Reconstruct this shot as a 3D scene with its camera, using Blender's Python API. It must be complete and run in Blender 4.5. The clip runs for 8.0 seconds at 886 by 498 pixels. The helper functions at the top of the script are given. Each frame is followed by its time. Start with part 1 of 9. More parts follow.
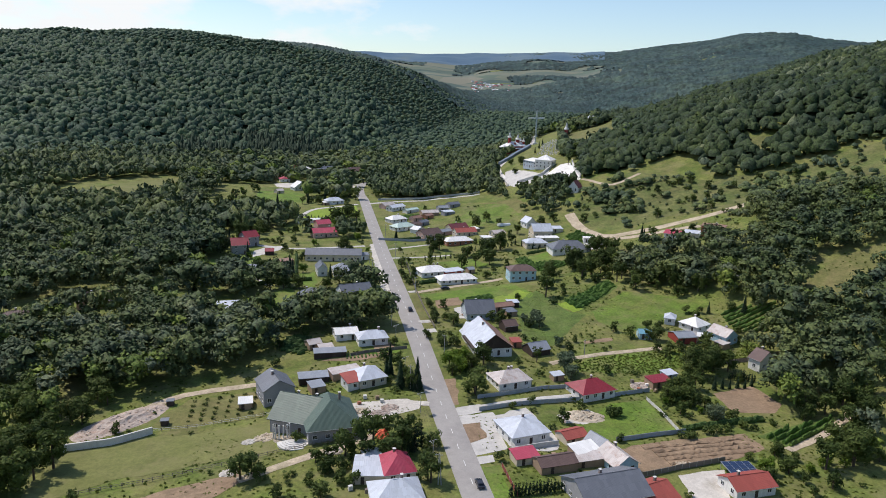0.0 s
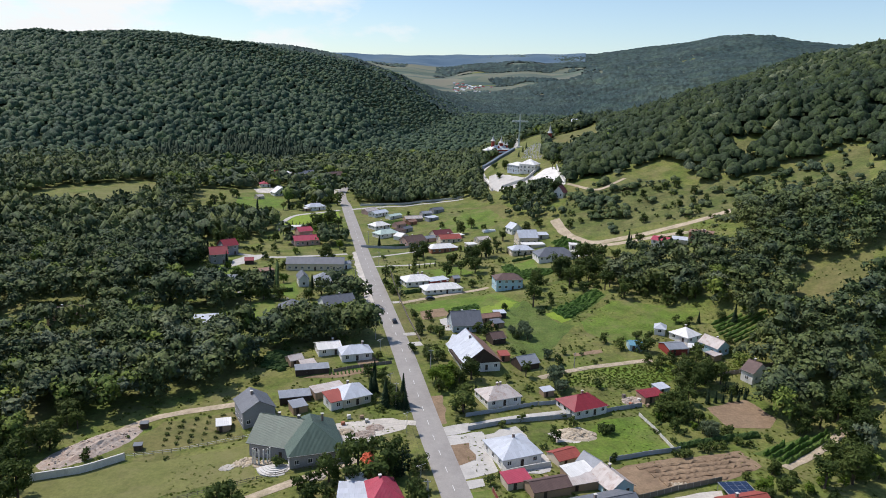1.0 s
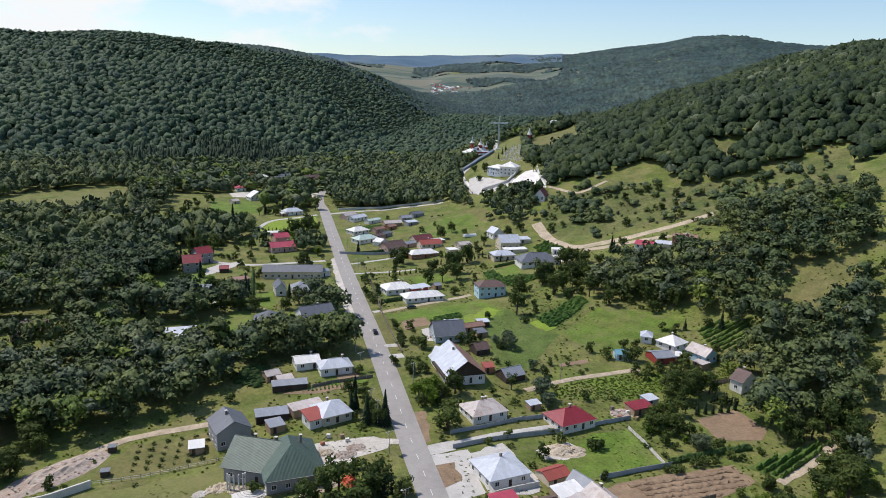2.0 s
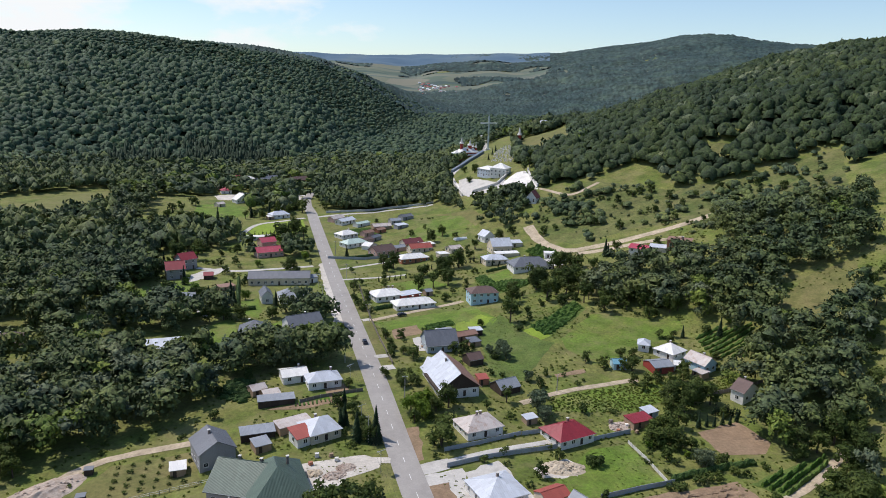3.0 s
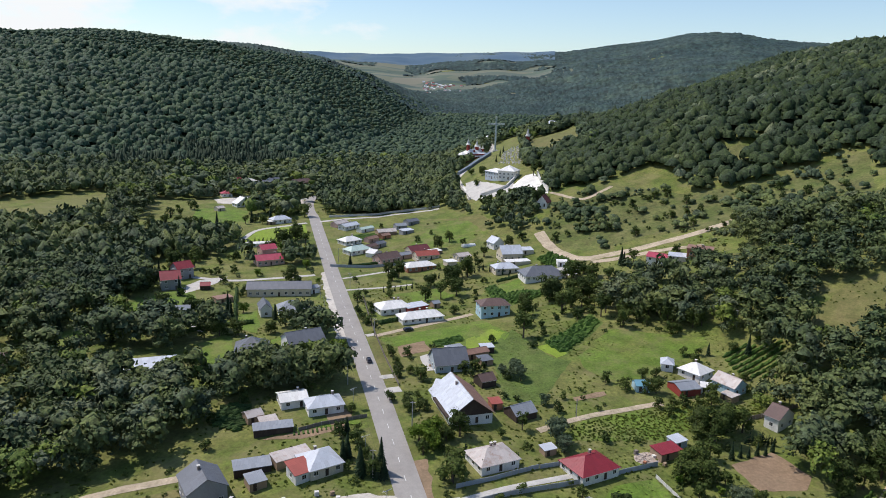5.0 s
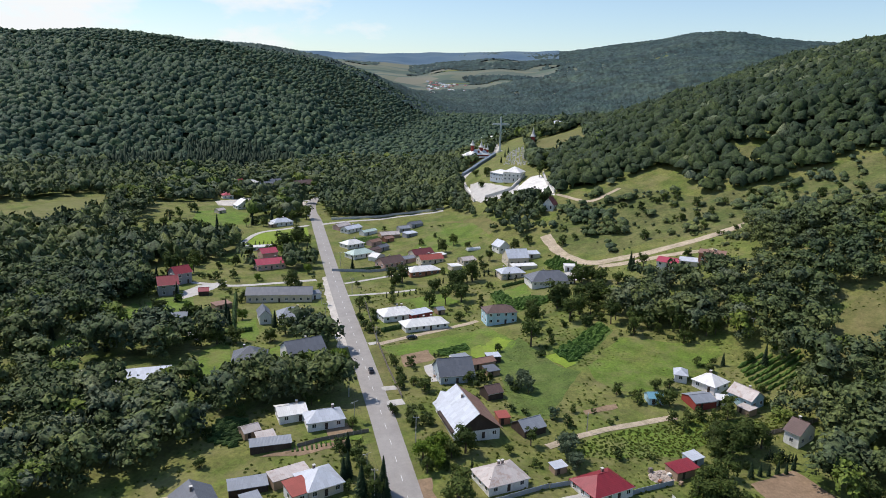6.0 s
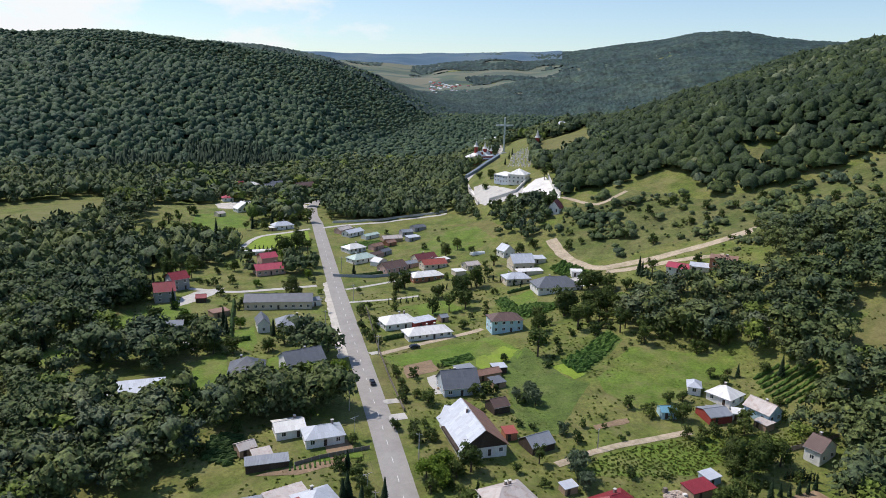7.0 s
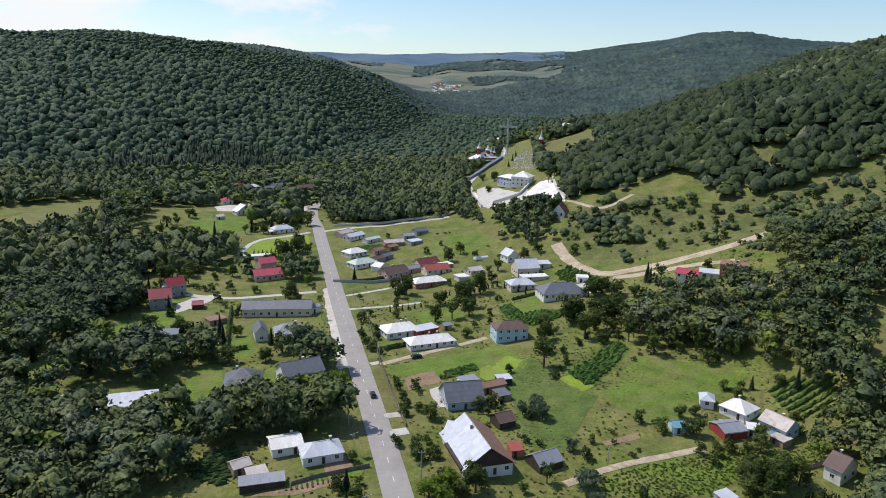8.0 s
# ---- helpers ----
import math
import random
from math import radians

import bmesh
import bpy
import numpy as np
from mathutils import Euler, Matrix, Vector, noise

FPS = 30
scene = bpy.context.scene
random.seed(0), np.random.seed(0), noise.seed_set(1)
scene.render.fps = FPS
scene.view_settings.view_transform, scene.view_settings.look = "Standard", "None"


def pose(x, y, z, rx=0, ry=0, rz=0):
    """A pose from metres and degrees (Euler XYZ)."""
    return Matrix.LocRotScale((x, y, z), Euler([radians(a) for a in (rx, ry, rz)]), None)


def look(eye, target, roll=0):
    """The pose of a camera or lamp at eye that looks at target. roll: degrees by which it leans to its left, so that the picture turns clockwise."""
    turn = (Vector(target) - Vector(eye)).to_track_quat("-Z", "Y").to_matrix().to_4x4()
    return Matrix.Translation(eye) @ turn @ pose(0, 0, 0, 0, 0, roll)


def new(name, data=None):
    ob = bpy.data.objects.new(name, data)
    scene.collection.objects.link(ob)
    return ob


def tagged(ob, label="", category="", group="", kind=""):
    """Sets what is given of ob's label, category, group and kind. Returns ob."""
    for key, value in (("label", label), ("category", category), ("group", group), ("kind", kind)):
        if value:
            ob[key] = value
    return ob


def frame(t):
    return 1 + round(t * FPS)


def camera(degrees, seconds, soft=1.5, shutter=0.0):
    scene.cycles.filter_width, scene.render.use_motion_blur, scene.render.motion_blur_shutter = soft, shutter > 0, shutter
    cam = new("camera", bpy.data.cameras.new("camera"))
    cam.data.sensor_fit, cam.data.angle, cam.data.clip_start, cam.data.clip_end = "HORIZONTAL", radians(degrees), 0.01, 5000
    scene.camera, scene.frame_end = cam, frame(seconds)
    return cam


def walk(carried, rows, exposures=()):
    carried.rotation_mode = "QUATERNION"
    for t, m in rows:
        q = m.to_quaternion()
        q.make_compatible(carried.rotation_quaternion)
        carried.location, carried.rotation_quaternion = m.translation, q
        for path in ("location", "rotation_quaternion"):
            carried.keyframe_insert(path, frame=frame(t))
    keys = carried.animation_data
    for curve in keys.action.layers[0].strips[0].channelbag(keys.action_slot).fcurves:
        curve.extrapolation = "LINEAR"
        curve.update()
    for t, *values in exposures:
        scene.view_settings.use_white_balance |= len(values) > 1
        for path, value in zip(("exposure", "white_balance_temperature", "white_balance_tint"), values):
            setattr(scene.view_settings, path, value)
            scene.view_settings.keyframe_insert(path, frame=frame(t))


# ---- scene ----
cam = camera(64.0, 8.0, 0.9)
PATH = [
    (0, (1.398, 0.679, 97.516), (1.469, 2.629, 97.075), 2.0),
    (0.5, (0.8, 5.162, 98.445), (0.892, 7.111, 98.007), 2.0),
    (1, (0.371, 9.569, 99.402), (0.492, 11.518, 98.966), 2.0),
    (1.5, (-0.004, 14.12, 100.196), (0.147, 16.067, 99.761), 1.9),
    (2, (-0.325, 18.571, 100.704), (-0.144, 20.515, 100.271), 1.9),
    (3.5, (-0.895, 32.944, 102.346), (-0.678, 34.884, 101.91), 1.8),
    (4, (-0.944, 37.674, 102.592), (-0.732, 39.614, 102.156), 1.8),
    (4.5, (-0.983, 42.342, 102.743), (-0.776, 44.282, 102.306), 1.8),
    (6, (-0.365, 57.153, 103.15), (-0.173, 59.095, 102.71), 1.7),
    (6.5, (-0.08, 62.066, 103.306), (0.108, 64.008, 102.867), 1.7),
    (7, (0.148, 66.896, 103.415), (0.332, 68.839, 102.976), 1.6),
    (7.5, (0.464, 71.545, 103.634), (0.644, 73.487, 103.195), 1.6),
    (8, (0.599, 76.163, 103.885), (0.777, 78.106, 103.447), 1.6),
]
walk(cam, [(t, look(eye, target, roll)) for t, eye, target, roll in PATH])

# ---- world, sun, exposure ----
SUN_WAY = Vector((-0.58, 0.30, 1.0)).normalized()      # towards the sun
scene.view_settings.exposure = 0.0
world = bpy.data.worlds.new("sky")
scene.world = world
world.use_nodes = True
wn, wl = world.node_tree.nodes, world.node_tree.links
sky = wn.new("ShaderNodeTexSky")
sky.sky_type, sky.sun_disc = "NISHITA", False
sky.sun_elevation = math.asin(SUN_WAY.z)
sky.sun_rotation = math.atan2(SUN_WAY.x, SUN_WAY.y)
sky.air_density, sky.dust_density, sky.ozone_density, sky.altitude = 1.0, 0.7, 2.6, 300
wtc = wn.new("ShaderNodeTexCoord")
# broken fair-weather cloud low over the horizon, all the way round
wmap = wn.new("ShaderNodeMapping")
wmap.inputs["Scale"].default_value = (1.0, 1.0, 2.2)
wmap.inputs["Location"].default_value = (0.35, 0.0, 0.12)
wl.new(wtc.outputs["Generated"], wmap.inputs["Vector"])
wnoise = wn.new("ShaderNodeTexNoise")
wnoise.inputs["Scale"].default_value, wnoise.inputs["Detail"].default_value, wnoise.inputs["Roughness"].default_value = 7.5, 8.0, 0.52
wl.new(wmap.outputs["Vector"], wnoise.inputs["Vector"])
wlie = wn.new("ShaderNodeVectorMath")
wlie.operation = "DOT_PRODUCT"
wlie.inputs[1].default_value = (-0.5, 0.06, 0.0)
wl.new(wtc.outputs["Generated"], wlie.inputs[0])
wsum = wn.new("ShaderNodeMath")
wl.new(wnoise.outputs["Fac"], wsum.inputs[0])
wl.new(wlie.outputs["Value"], wsum.inputs[1])
wramp = wn.new("ShaderNodeValToRGB")
wramp.color_ramp.elements[0].position, wramp.color_ramp.elements[1].position = 0.62, 0.76
wl.new(wsum.outputs[0], wramp.inputs["Fac"])
wsep = wn.new("ShaderNodeSeparateXYZ")
wl.new(wtc.outputs["Generated"], wsep.inputs["Vector"])
wband = wn.new("ShaderNodeMapRange")
wband.inputs["From Min"].default_value, wband.inputs["From Max"].default_value = 0.26, 0.10
wl.new(wsep.outputs["Z"], wband.inputs["Value"])
wmul = wn.new("ShaderNodeMath")
wmul.operation = "MULTIPLY"
wl.new(wramp.outputs["Color"], wmul.inputs[0])
wl.new(wband.outputs["Result"], wmul.inputs[1])
wmix = wn.new("ShaderNodeMix")
wmix.data_type = "RGBA"
wl.new(wmul.outputs[0], wmix.inputs["Factor"])
wl.new(sky.outputs["Color"], wmix.inputs["A"])
wmix.inputs["B"].default_value = (6.2, 6.35, 6.5, 1)
wbg = wn["Background"]
wbg.inputs["Strength"].default_value = 0.15
wl.new(wmix.outputs["Result"], wbg.inputs["Color"])
sun_data = bpy.data.lights.new("sun", "SUN")
sun_data.energy, sun_data.angle, sun_data.color = 3.95, radians(0.53), (1.0, 0.925, 0.875)
sun = new("sun", sun_data)
sun.matrix_world = look(SUN_WAY * 300, (0, 0, 0))

# ---- materials ----
def material(name, rough=0.8, metal=0.0):
    m = bpy.data.materials.new(name)
    m.use_nodes = True
    b = m.node_tree.nodes["Principled BSDF"]
    b.inputs["Roughness"].default_value, b.inputs["Metallic"].default_value = rough, metal
    b.inputs["Specular IOR Level"].default_value = 0.3
    return m, m.node_tree.nodes, m.node_tree.links, b


def ramp_node(n, stops):
    r = n.new("ShaderNodeValToRGB")
    e = r.color_ramp.elements
    while len(e) < len(stops):
        e.new(0.5)
    for k, (p, c) in enumerate(stops):
        e[k].position, e[k].color = p, (*c, 1)
    return r


def noise_node(n, l, vec, scale, detail=4.0, rough=0.6):
    t = n.new("ShaderNodeTexNoise")
    t.inputs["Scale"].default_value, t.inputs["Detail"].default_value, t.inputs["Roughness"].default_value = scale, detail, rough
    l.new(vec, t.inputs["Vector"])
    return t.outputs["Fac"]


def mix_colour(n, l, fac, a, b, mode="MIX"):
    m = n.new("ShaderNodeMix")
    m.data_type, m.blend_type = "RGBA", mode
    for key, v in (("Factor", fac), ("A", a), ("B", b)):
        if isinstance(v, (int, float)):
            m.inputs[key].default_value = v
        elif isinstance(v, tuple):
            m.inputs[key].default_value = (*v, 1)
        else:
            l.new(v, m.inputs[key])
    return m.outputs["Result"]


def bump_node(n, l, b, height, strength, distance=0.1):
    k = n.new("ShaderNodeBump")
    k.inputs["Strength"].default_value, k.inputs["Distance"].default_value = strength, distance
    l.new(height, k.inputs["Height"])
    l.new(k.outputs["Normal"], b.inputs["Normal"])


def dim(c, f):
    return tuple(min(1.0, v * f) for v in c)


def earth(name, tones, big=0.02, small=0.9, rough=0.95, bump=0.5, mottled=0.5, dry=0.0):
    """Ground cover: broad tonal drift, then clumps, then fine grain, in world metres."""
    m, n, l, b = material(name, rough)
    pos = n.new("ShaderNodeNewGeometry").outputs["Position"]
    r = ramp_node(n, [(0.28 + 0.44 * k / (len(tones) - 1), c) for k, c in enumerate(tones)])
    l.new(noise_node(n, l, pos, big, 6.0, 0.68), r.inputs["Fac"])
    fine = noise_node(n, l, pos, small, 5.0, 0.7)
    clump = noise_node(n, l, pos, small * 0.16, 4.0, 0.6)
    g1 = ramp_node(n, [(0.3, (0.55,) * 3), (0.72, (1.45,) * 3)])
    l.new(fine, g1.inputs["Fac"])
    g2 = ramp_node(n, [(0.32, (0.7,) * 3), (0.7, (1.3,) * 3)])
    l.new(clump, g2.inputs["Fac"])
    c = mix_colour(n, l, mottled, r.outputs["Color"], g1.outputs["Color"], "MULTIPLY")
    c = mix_colour(n, l, mottled, c, g2.outputs["Color"], "MULTIPLY")
    if dry:
        d = ramp_node(n, [(0.48, (0, 0, 0)), (0.64, (dry,) * 3)])
        l.new(noise_node(n, l, pos, 0.075, 7.0, 0.72), d.inputs["Fac"])
        c = mix_colour(n, l, d.outputs["Color"], c, (0.21, 0.185, 0.085))
    l.new(c, b.inputs["Base Color"])
    bump_node(n, l, b, fine, bump, 0.25)
    return m


def foliage(name, tones, grain=1.4, island=True, clear=0.0, cells=0.0, broad=1.0):
    """Leaves: every tree its own green, patches of light and dark leaf within it."""
    m, n, l, b = material(name, 0.75)
    b.inputs["Specular IOR Level"].default_value = 0.2
    geo = n.new("ShaderNodeNewGeometry")
    info = n.new("ShaderNodeObjectInfo")
    pos = geo.outputs["Position"]
    r = ramp_node(n, [(k / (len(tones) - 1), c) for k, c in enumerate(tones)])
    if cells:
        flat = n.new("ShaderNodeVectorMath")
        flat.operation = "MULTIPLY"
        flat.inputs[1].default_value = (1, 1, 0.25)
        l.new(pos, flat.inputs[0])
        vo = n.new("ShaderNodeTexVoronoi")
        vo.inputs["Scale"].default_value = cells
        l.new(flat.outputs[0], vo.inputs["Vector"])
        l.new(vo.outputs["Color"], r.inputs["Fac"])
    else:
        l.new(geo.outputs["Random Per Island"] if island else info.outputs["Random"], r.inputs["Fac"])
    g = ramp_node(n, [(0.38, (0.4,) * 3), (0.62, (1.6,) * 3)] if cells else [(0.3, (0.5,) * 3), (0.7, (1.5,) * 3)])
    fine = noise_node(n, l, pos, grain, 3.0, 0.6)
    l.new(fine, g.inputs["Fac"])
    c = mix_colour(n, l, 0.75, r.outputs["Color"], g.outputs["Color"], "MULTIPLY")
    drift = ramp_node(n, [(0.35, (0.72, 0.8, 0.75)), (0.65, (1.25, 1.15, 1.0))])
    l.new(noise_node(n, l, pos, 0.012 * broad, 3.0), drift.inputs["Fac"])
    c = mix_colour(n, l, 0.85, c, drift.outputs["Color"], "MULTIPLY")
    if cells:
        stand = ramp_node(n, [(0.34, (0.62, 0.70, 0.76)), (0.5, (1.0, 1.0, 1.0)), (0.66, (1.4, 1.28, 1.0))])
        l.new(noise_node(n, l, pos, 0.045 * broad, 4.0, 0.65), stand.inputs["Fac"])
        c = mix_colour(n, l, 0.8, c, stand.outputs["Color"], "MULTIPLY")
    l.new(c, b.inputs["Base Color"])
    bump_node(n, l, b, fine, 0.7, 0.6)
    if clear:
        tr = n.new("ShaderNodeBsdfTranslucent")
        l.new(c, tr.inputs["Color"])
        mx = n.new("ShaderNodeMixShader")
        mx.inputs["Fac"].default_value = clear
        l.new(b.outputs[0], mx.inputs[1])
        l.new(tr.outputs[0], mx.inputs[2])
        l.new(mx.outputs[0], n["Material Output"].inputs["Surface"])
    return m


def paint(name, c, rough=0.7, dirt=0.35, dirt_c=(0.16, 0.13, 0.10), metal=0.0, scale=0.35, bump=0.15):
    """Rendered or painted surface with runs, dirt and fine grain; each piece a shade of its own."""
    m, n, l, b = material(name, rough, metal)
    pos = n.new("ShaderNodeTexCoord").outputs["Object"]
    info = n.new("ShaderNodeObjectInfo")
    mp = n.new("ShaderNodeMapping")
    mp.inputs["Scale"].default_value = (1, 1, 0.35)
    l.new(pos, mp.inputs["Vector"])
    off = n.new("ShaderNodeVectorMath")
    off.operation = "ADD"
    l.new(mp.outputs["Vector"], off.inputs[0])
    sc = n.new("ShaderNodeMath")
    sc.operation = "MULTIPLY"
    sc.inputs[1].default_value = 57.0
    l.new(info.outputs["Random"], sc.inputs[0])
    l.new(sc.outputs[0], off.inputs[1])
    stain = ramp_node(n, [(0.45, (0, 0, 0)), (0.75, (1, 1, 1))])
    l.new(noise_node(n, l, off.outputs[0], scale, 7.0, 0.7), stain.inputs["Fac"])
    k = n.new("ShaderNodeMath")
    k.operation = "MULTIPLY"
    k.inputs[1].default_value = dirt
    l.new(stain.outputs["Color"], k.inputs[0])
    col = mix_colour(n, l, k.outputs[0], c, dirt_c)
    fine = noise_node(n, l, off.outputs[0], 6.0, 4.0)
    g = ramp_node(n, [(0.3, (0.85,) * 3), (0.7, (1.1,) * 3)])
    l.new(fine, g.inputs["Fac"])
    col = mix_colour(n, l, 0.8, col, g.outputs["Color"], "MULTIPLY")
    l.new(col, b.inputs["Base Color"])
    bump_node(n, l, b, fine, bump, 0.02)
    return m


def sheet_roof(name, c, rough=0.45, metal=0.0, pitch=0.5, rust=0.25, rust_c=(0.22, 0.09, 0.045)):
    """Sheet or tile roof: ribs down the slope as relief, sheet-by-sheet tone, weather stains."""
    m, n, l, b = material(name, rough, metal)
    b.inputs["Specular IOR Level"].default_value = 0.45
    uv = n.new("ShaderNodeUVMap").outputs["UV"]
    pos = n.new("ShaderNodeTexCoord").outputs["Object"]
    wv = n.new("ShaderNodeTexWave")
    wv.bands_direction, wv.wave_profile = "X", "SIN"
    wv.inputs["Scale"].default_value = 0.314 / pitch
    l.new(uv, wv.inputs["Vector"])
    br = n.new("ShaderNodeTexBrick")
    br.inputs["Scale"].default_value = 1.0
    br.inputs["Brick Width"].default_value, br.inputs["Row Height"].default_value = 1.1, 2.2
    br.inputs["Mortar Size"].default_value = 0.012
    br.inputs["Color1"].default_value, br.inputs["Color2"].default_value = (0.86, 0.86, 0.86, 1), (1.1, 1.1, 1.1, 1)
    br.inputs["Mortar"].default_value = (0.6, 0.6, 0.6, 1)
    l.new(uv, br.inputs["Vector"])
    st = ramp_node(n, [(0.5, (0, 0, 0)), (0.7, (1, 1, 1))])
    l.new(noise_node(n, l, pos, 0.45, 8.0, 0.72), st.inputs["Fac"])
    k = n.new("ShaderNodeMath")
    k.operation = "MULTIPLY"
    k.inputs[1].default_value = rust
    l.new(st.outputs["Color"], k.inputs[0])
    col = mix_colour(n, l, k.outputs[0], c, rust_c)
    col = mix_colour(n, l, 0.8, col, br.outputs["Color"], "MULTIPLY")
    l.new(col, b.inputs["Base Color"])
    bump_node(n, l, b, wv.outputs["Fac"], 0.5, 0.05)
    return m


GRASS = earth("meadow_grass", [(0.076, 0.108, 0.020), (0.112, 0.145, 0.028), (0.158, 0.162, 0.046), (0.09, 0.122, 0.024)], 0.045, 0.8, mottled=0.85, dry=0.55)
LAWN = earth("lawn_grass", [(0.084, 0.145, 0.018), (0.115, 0.182, 0.024), (0.145, 0.17, 0.036)], 0.06, 1.0, mottled=0.75, dry=0.4)
BRIGHT = earth("bright_grass", [(0.15, 0.23, 0.022), (0.20, 0.28, 0.032), (0.17, 0.22, 0.04)], 0.06, 1.0, mottled=0.45, dry=0.2)
DRYGRASS = earth("dry_grass", [(0.18, 0.155, 0.06), (0.13, 0.135, 0.042), (0.22, 0.18, 0.08)], 0.04, 0.8, mottled=0.6)
MAIZE = earth("crop_rows", [(0.07, 0.115, 0.024), (0.10, 0.145, 0.03), (0.08, 0.125, 0.026)], 0.08, 1.2, bump=1.0, mottled=0.8, dry=0.25)
SOIL = earth("bare_soil", [(0.20, 0.135, 0.085), (0.27, 0.19, 0.12), (0.16, 0.12, 0.07)], 0.07, 0.9, bump=0.8)
DIRT = earth("dirt_track", [(0.36, 0.29, 0.20), (0.45, 0.37, 0.27), (0.27, 0.24, 0.14)], 0.14, 1.1, mottled=0.55)
GRAVEL = earth("pale_gravel", [(0.44, 0.40, 0.34), (0.56, 0.52, 0.46), (0.38, 0.34, 0.28)], 0.12, 1.4, mottled=0.35)
CONCRETE = earth("concrete_slab", [(0.42, 0.40, 0.37), (0.50, 0.48, 0.44), (0.36, 0.34, 0.31)], 0.15, 1.4, rough=0.85, bump=0.15, mottled=0.25)
ASPHALT = earth("worn_asphalt", [(0.29, 0.27, 0.25), (0.33, 0.31, 0.285), (0.265, 0.247, 0.23)], 0.06, 2.2, rough=0.85, bump=0.15, mottled=0.18)
# hillside green lifted and blued: some distance haze is put into this colour
FOREST = foliage("hazed_forest_leaf", [(0.038, 0.066, 0.044), (0.049, 0.082, 0.050), (0.062, 0.099, 0.056), (0.043, 0.073, 0.050), (0.056, 0.090, 0.046)], 0.5, cells=0.11)
LEAF = foliage("broad_leaf", [(0.044, 0.070, 0.018), (0.068, 0.100, 0.024), (0.092, 0.126, 0.032), (0.058, 0.084, 0.026)], 1.2, False, 0.3)
LEAF_PALE = foliage("willow_leaf", [(0.11, 0.15, 0.085), (0.15, 0.19, 0.12)], 1.2, False, 0.3)
LEAF_LIME = foliage("lime_green_leaf", [(0.09, 0.16, 0.02), (0.13, 0.19, 0.025)], 1.2, False, 0.3)
NEEDLE = foliage("needle_leaf", [(0.014, 0.032, 0.014), (0.024, 0.046, 0.018)], 1.2, False, 0.12)
BARK = paint("bark", (0.10, 0.075, 0.055), 0.95, 0.5, (0.04, 0.03, 0.02), bump=0.6)
NEEDLE_FAR = foliage("far_needle_leaf", [(0.016, 0.034, 0.020), (0.026, 0.046, 0.025)], 0.9)
# far woods: aerial haze is put into the base colour as blue-green
FOREST_FAR = foliage("haze_tinted_far_forest", [(0.027, 0.050, 0.050), (0.039, 0.066, 0.062)], 0.035, cells=0.05, broad=0.2)
ROOFS = {
    "slate": sheet_roof("slate_grey_sheet", (0.13, 0.14, 0.16), 0.5, pitch=0.35, rust=0.08, rust_c=(0.2, 0.2, 0.2)),
    "grey": sheet_roof("grey_sheet", (0.26, 0.28, 0.31), 0.5, pitch=0.4, rust=0.15, rust_c=(0.14, 0.14, 0.15)),
    "pale": sheet_roof("pale_zinc_sheet", (0.52, 0.55, 0.60), 0.5, pitch=0.6, rust=0.25, rust_c=(0.33, 0.33, 0.34)),
    "white": sheet_roof("white_metal_sheet", (0.74, 0.73, 0.70), 0.5, pitch=0.6, rust=0.15, rust_c=(0.5, 0.45, 0.38)),
    "rusty": sheet_roof("rust_stained_sheet", (0.50, 0.45, 0.42), 0.6, pitch=0.6, rust=0.75, rust_c=(0.30, 0.17, 0.11)),
    "rust": sheet_roof("brown_rusted_sheet", (0.26, 0.15, 0.11), 0.7, pitch=0.6, rust=0.6, rust_c=(0.16, 0.08, 0.05)),
    "red": sheet_roof("red_metal_tile", (0.24, 0.022, 0.032), 0.5, pitch=0.35, rust=0.12, rust_c=(0.2, 0.03, 0.03)),
    "pink": sheet_roof("faded_crimson_sheet", (0.40, 0.05, 0.085), 0.5, pitch=0.35, rust=0.2, rust_c=(0.5, 0.2, 0.2)),
    "orange": sheet_roof("orange_red_tile", (0.33, 0.075, 0.055), 0.6, pitch=0.35, rust=0.2, rust_c=(0.25, 0.07, 0.05)),
    "maroon": sheet_roof("maroon_tile", (0.15, 0.035, 0.04), 0.6, pitch=0.35, rust=0.2, rust_c=(0.1, 0.04, 0.04)),
    "brown": sheet_roof("brown_tile", (0.12, 0.075, 0.065), 0.65, pitch=0.35, rust=0.25, rust_c=(0.2, 0.14, 0.11)),
    "green": sheet_roof("dark_green_metal_tile", (0.075, 0.115, 0.088), 0.5, pitch=0.35, rust=0.15, rust_c=(0.13, 0.17, 0.14)),
    "mint": sheet_roof("pale_green_sheet", (0.45, 0.56, 0.50), 0.5, pitch=0.5, rust=0.2, rust_c=(0.35, 0.4, 0.35)),
    "blue": sheet_roof("blue_sheet", (0.16, 0.36, 0.46), 0.5, pitch=0.5, rust=0.2, rust_c=(0.3, 0.4, 0.42)),
    "tar": sheet_roof("tarred_board", (0.075, 0.068, 0.065), 0.8, pitch=1.0, rust=0.4, rust_c=(0.15, 0.14, 0.13)),
}
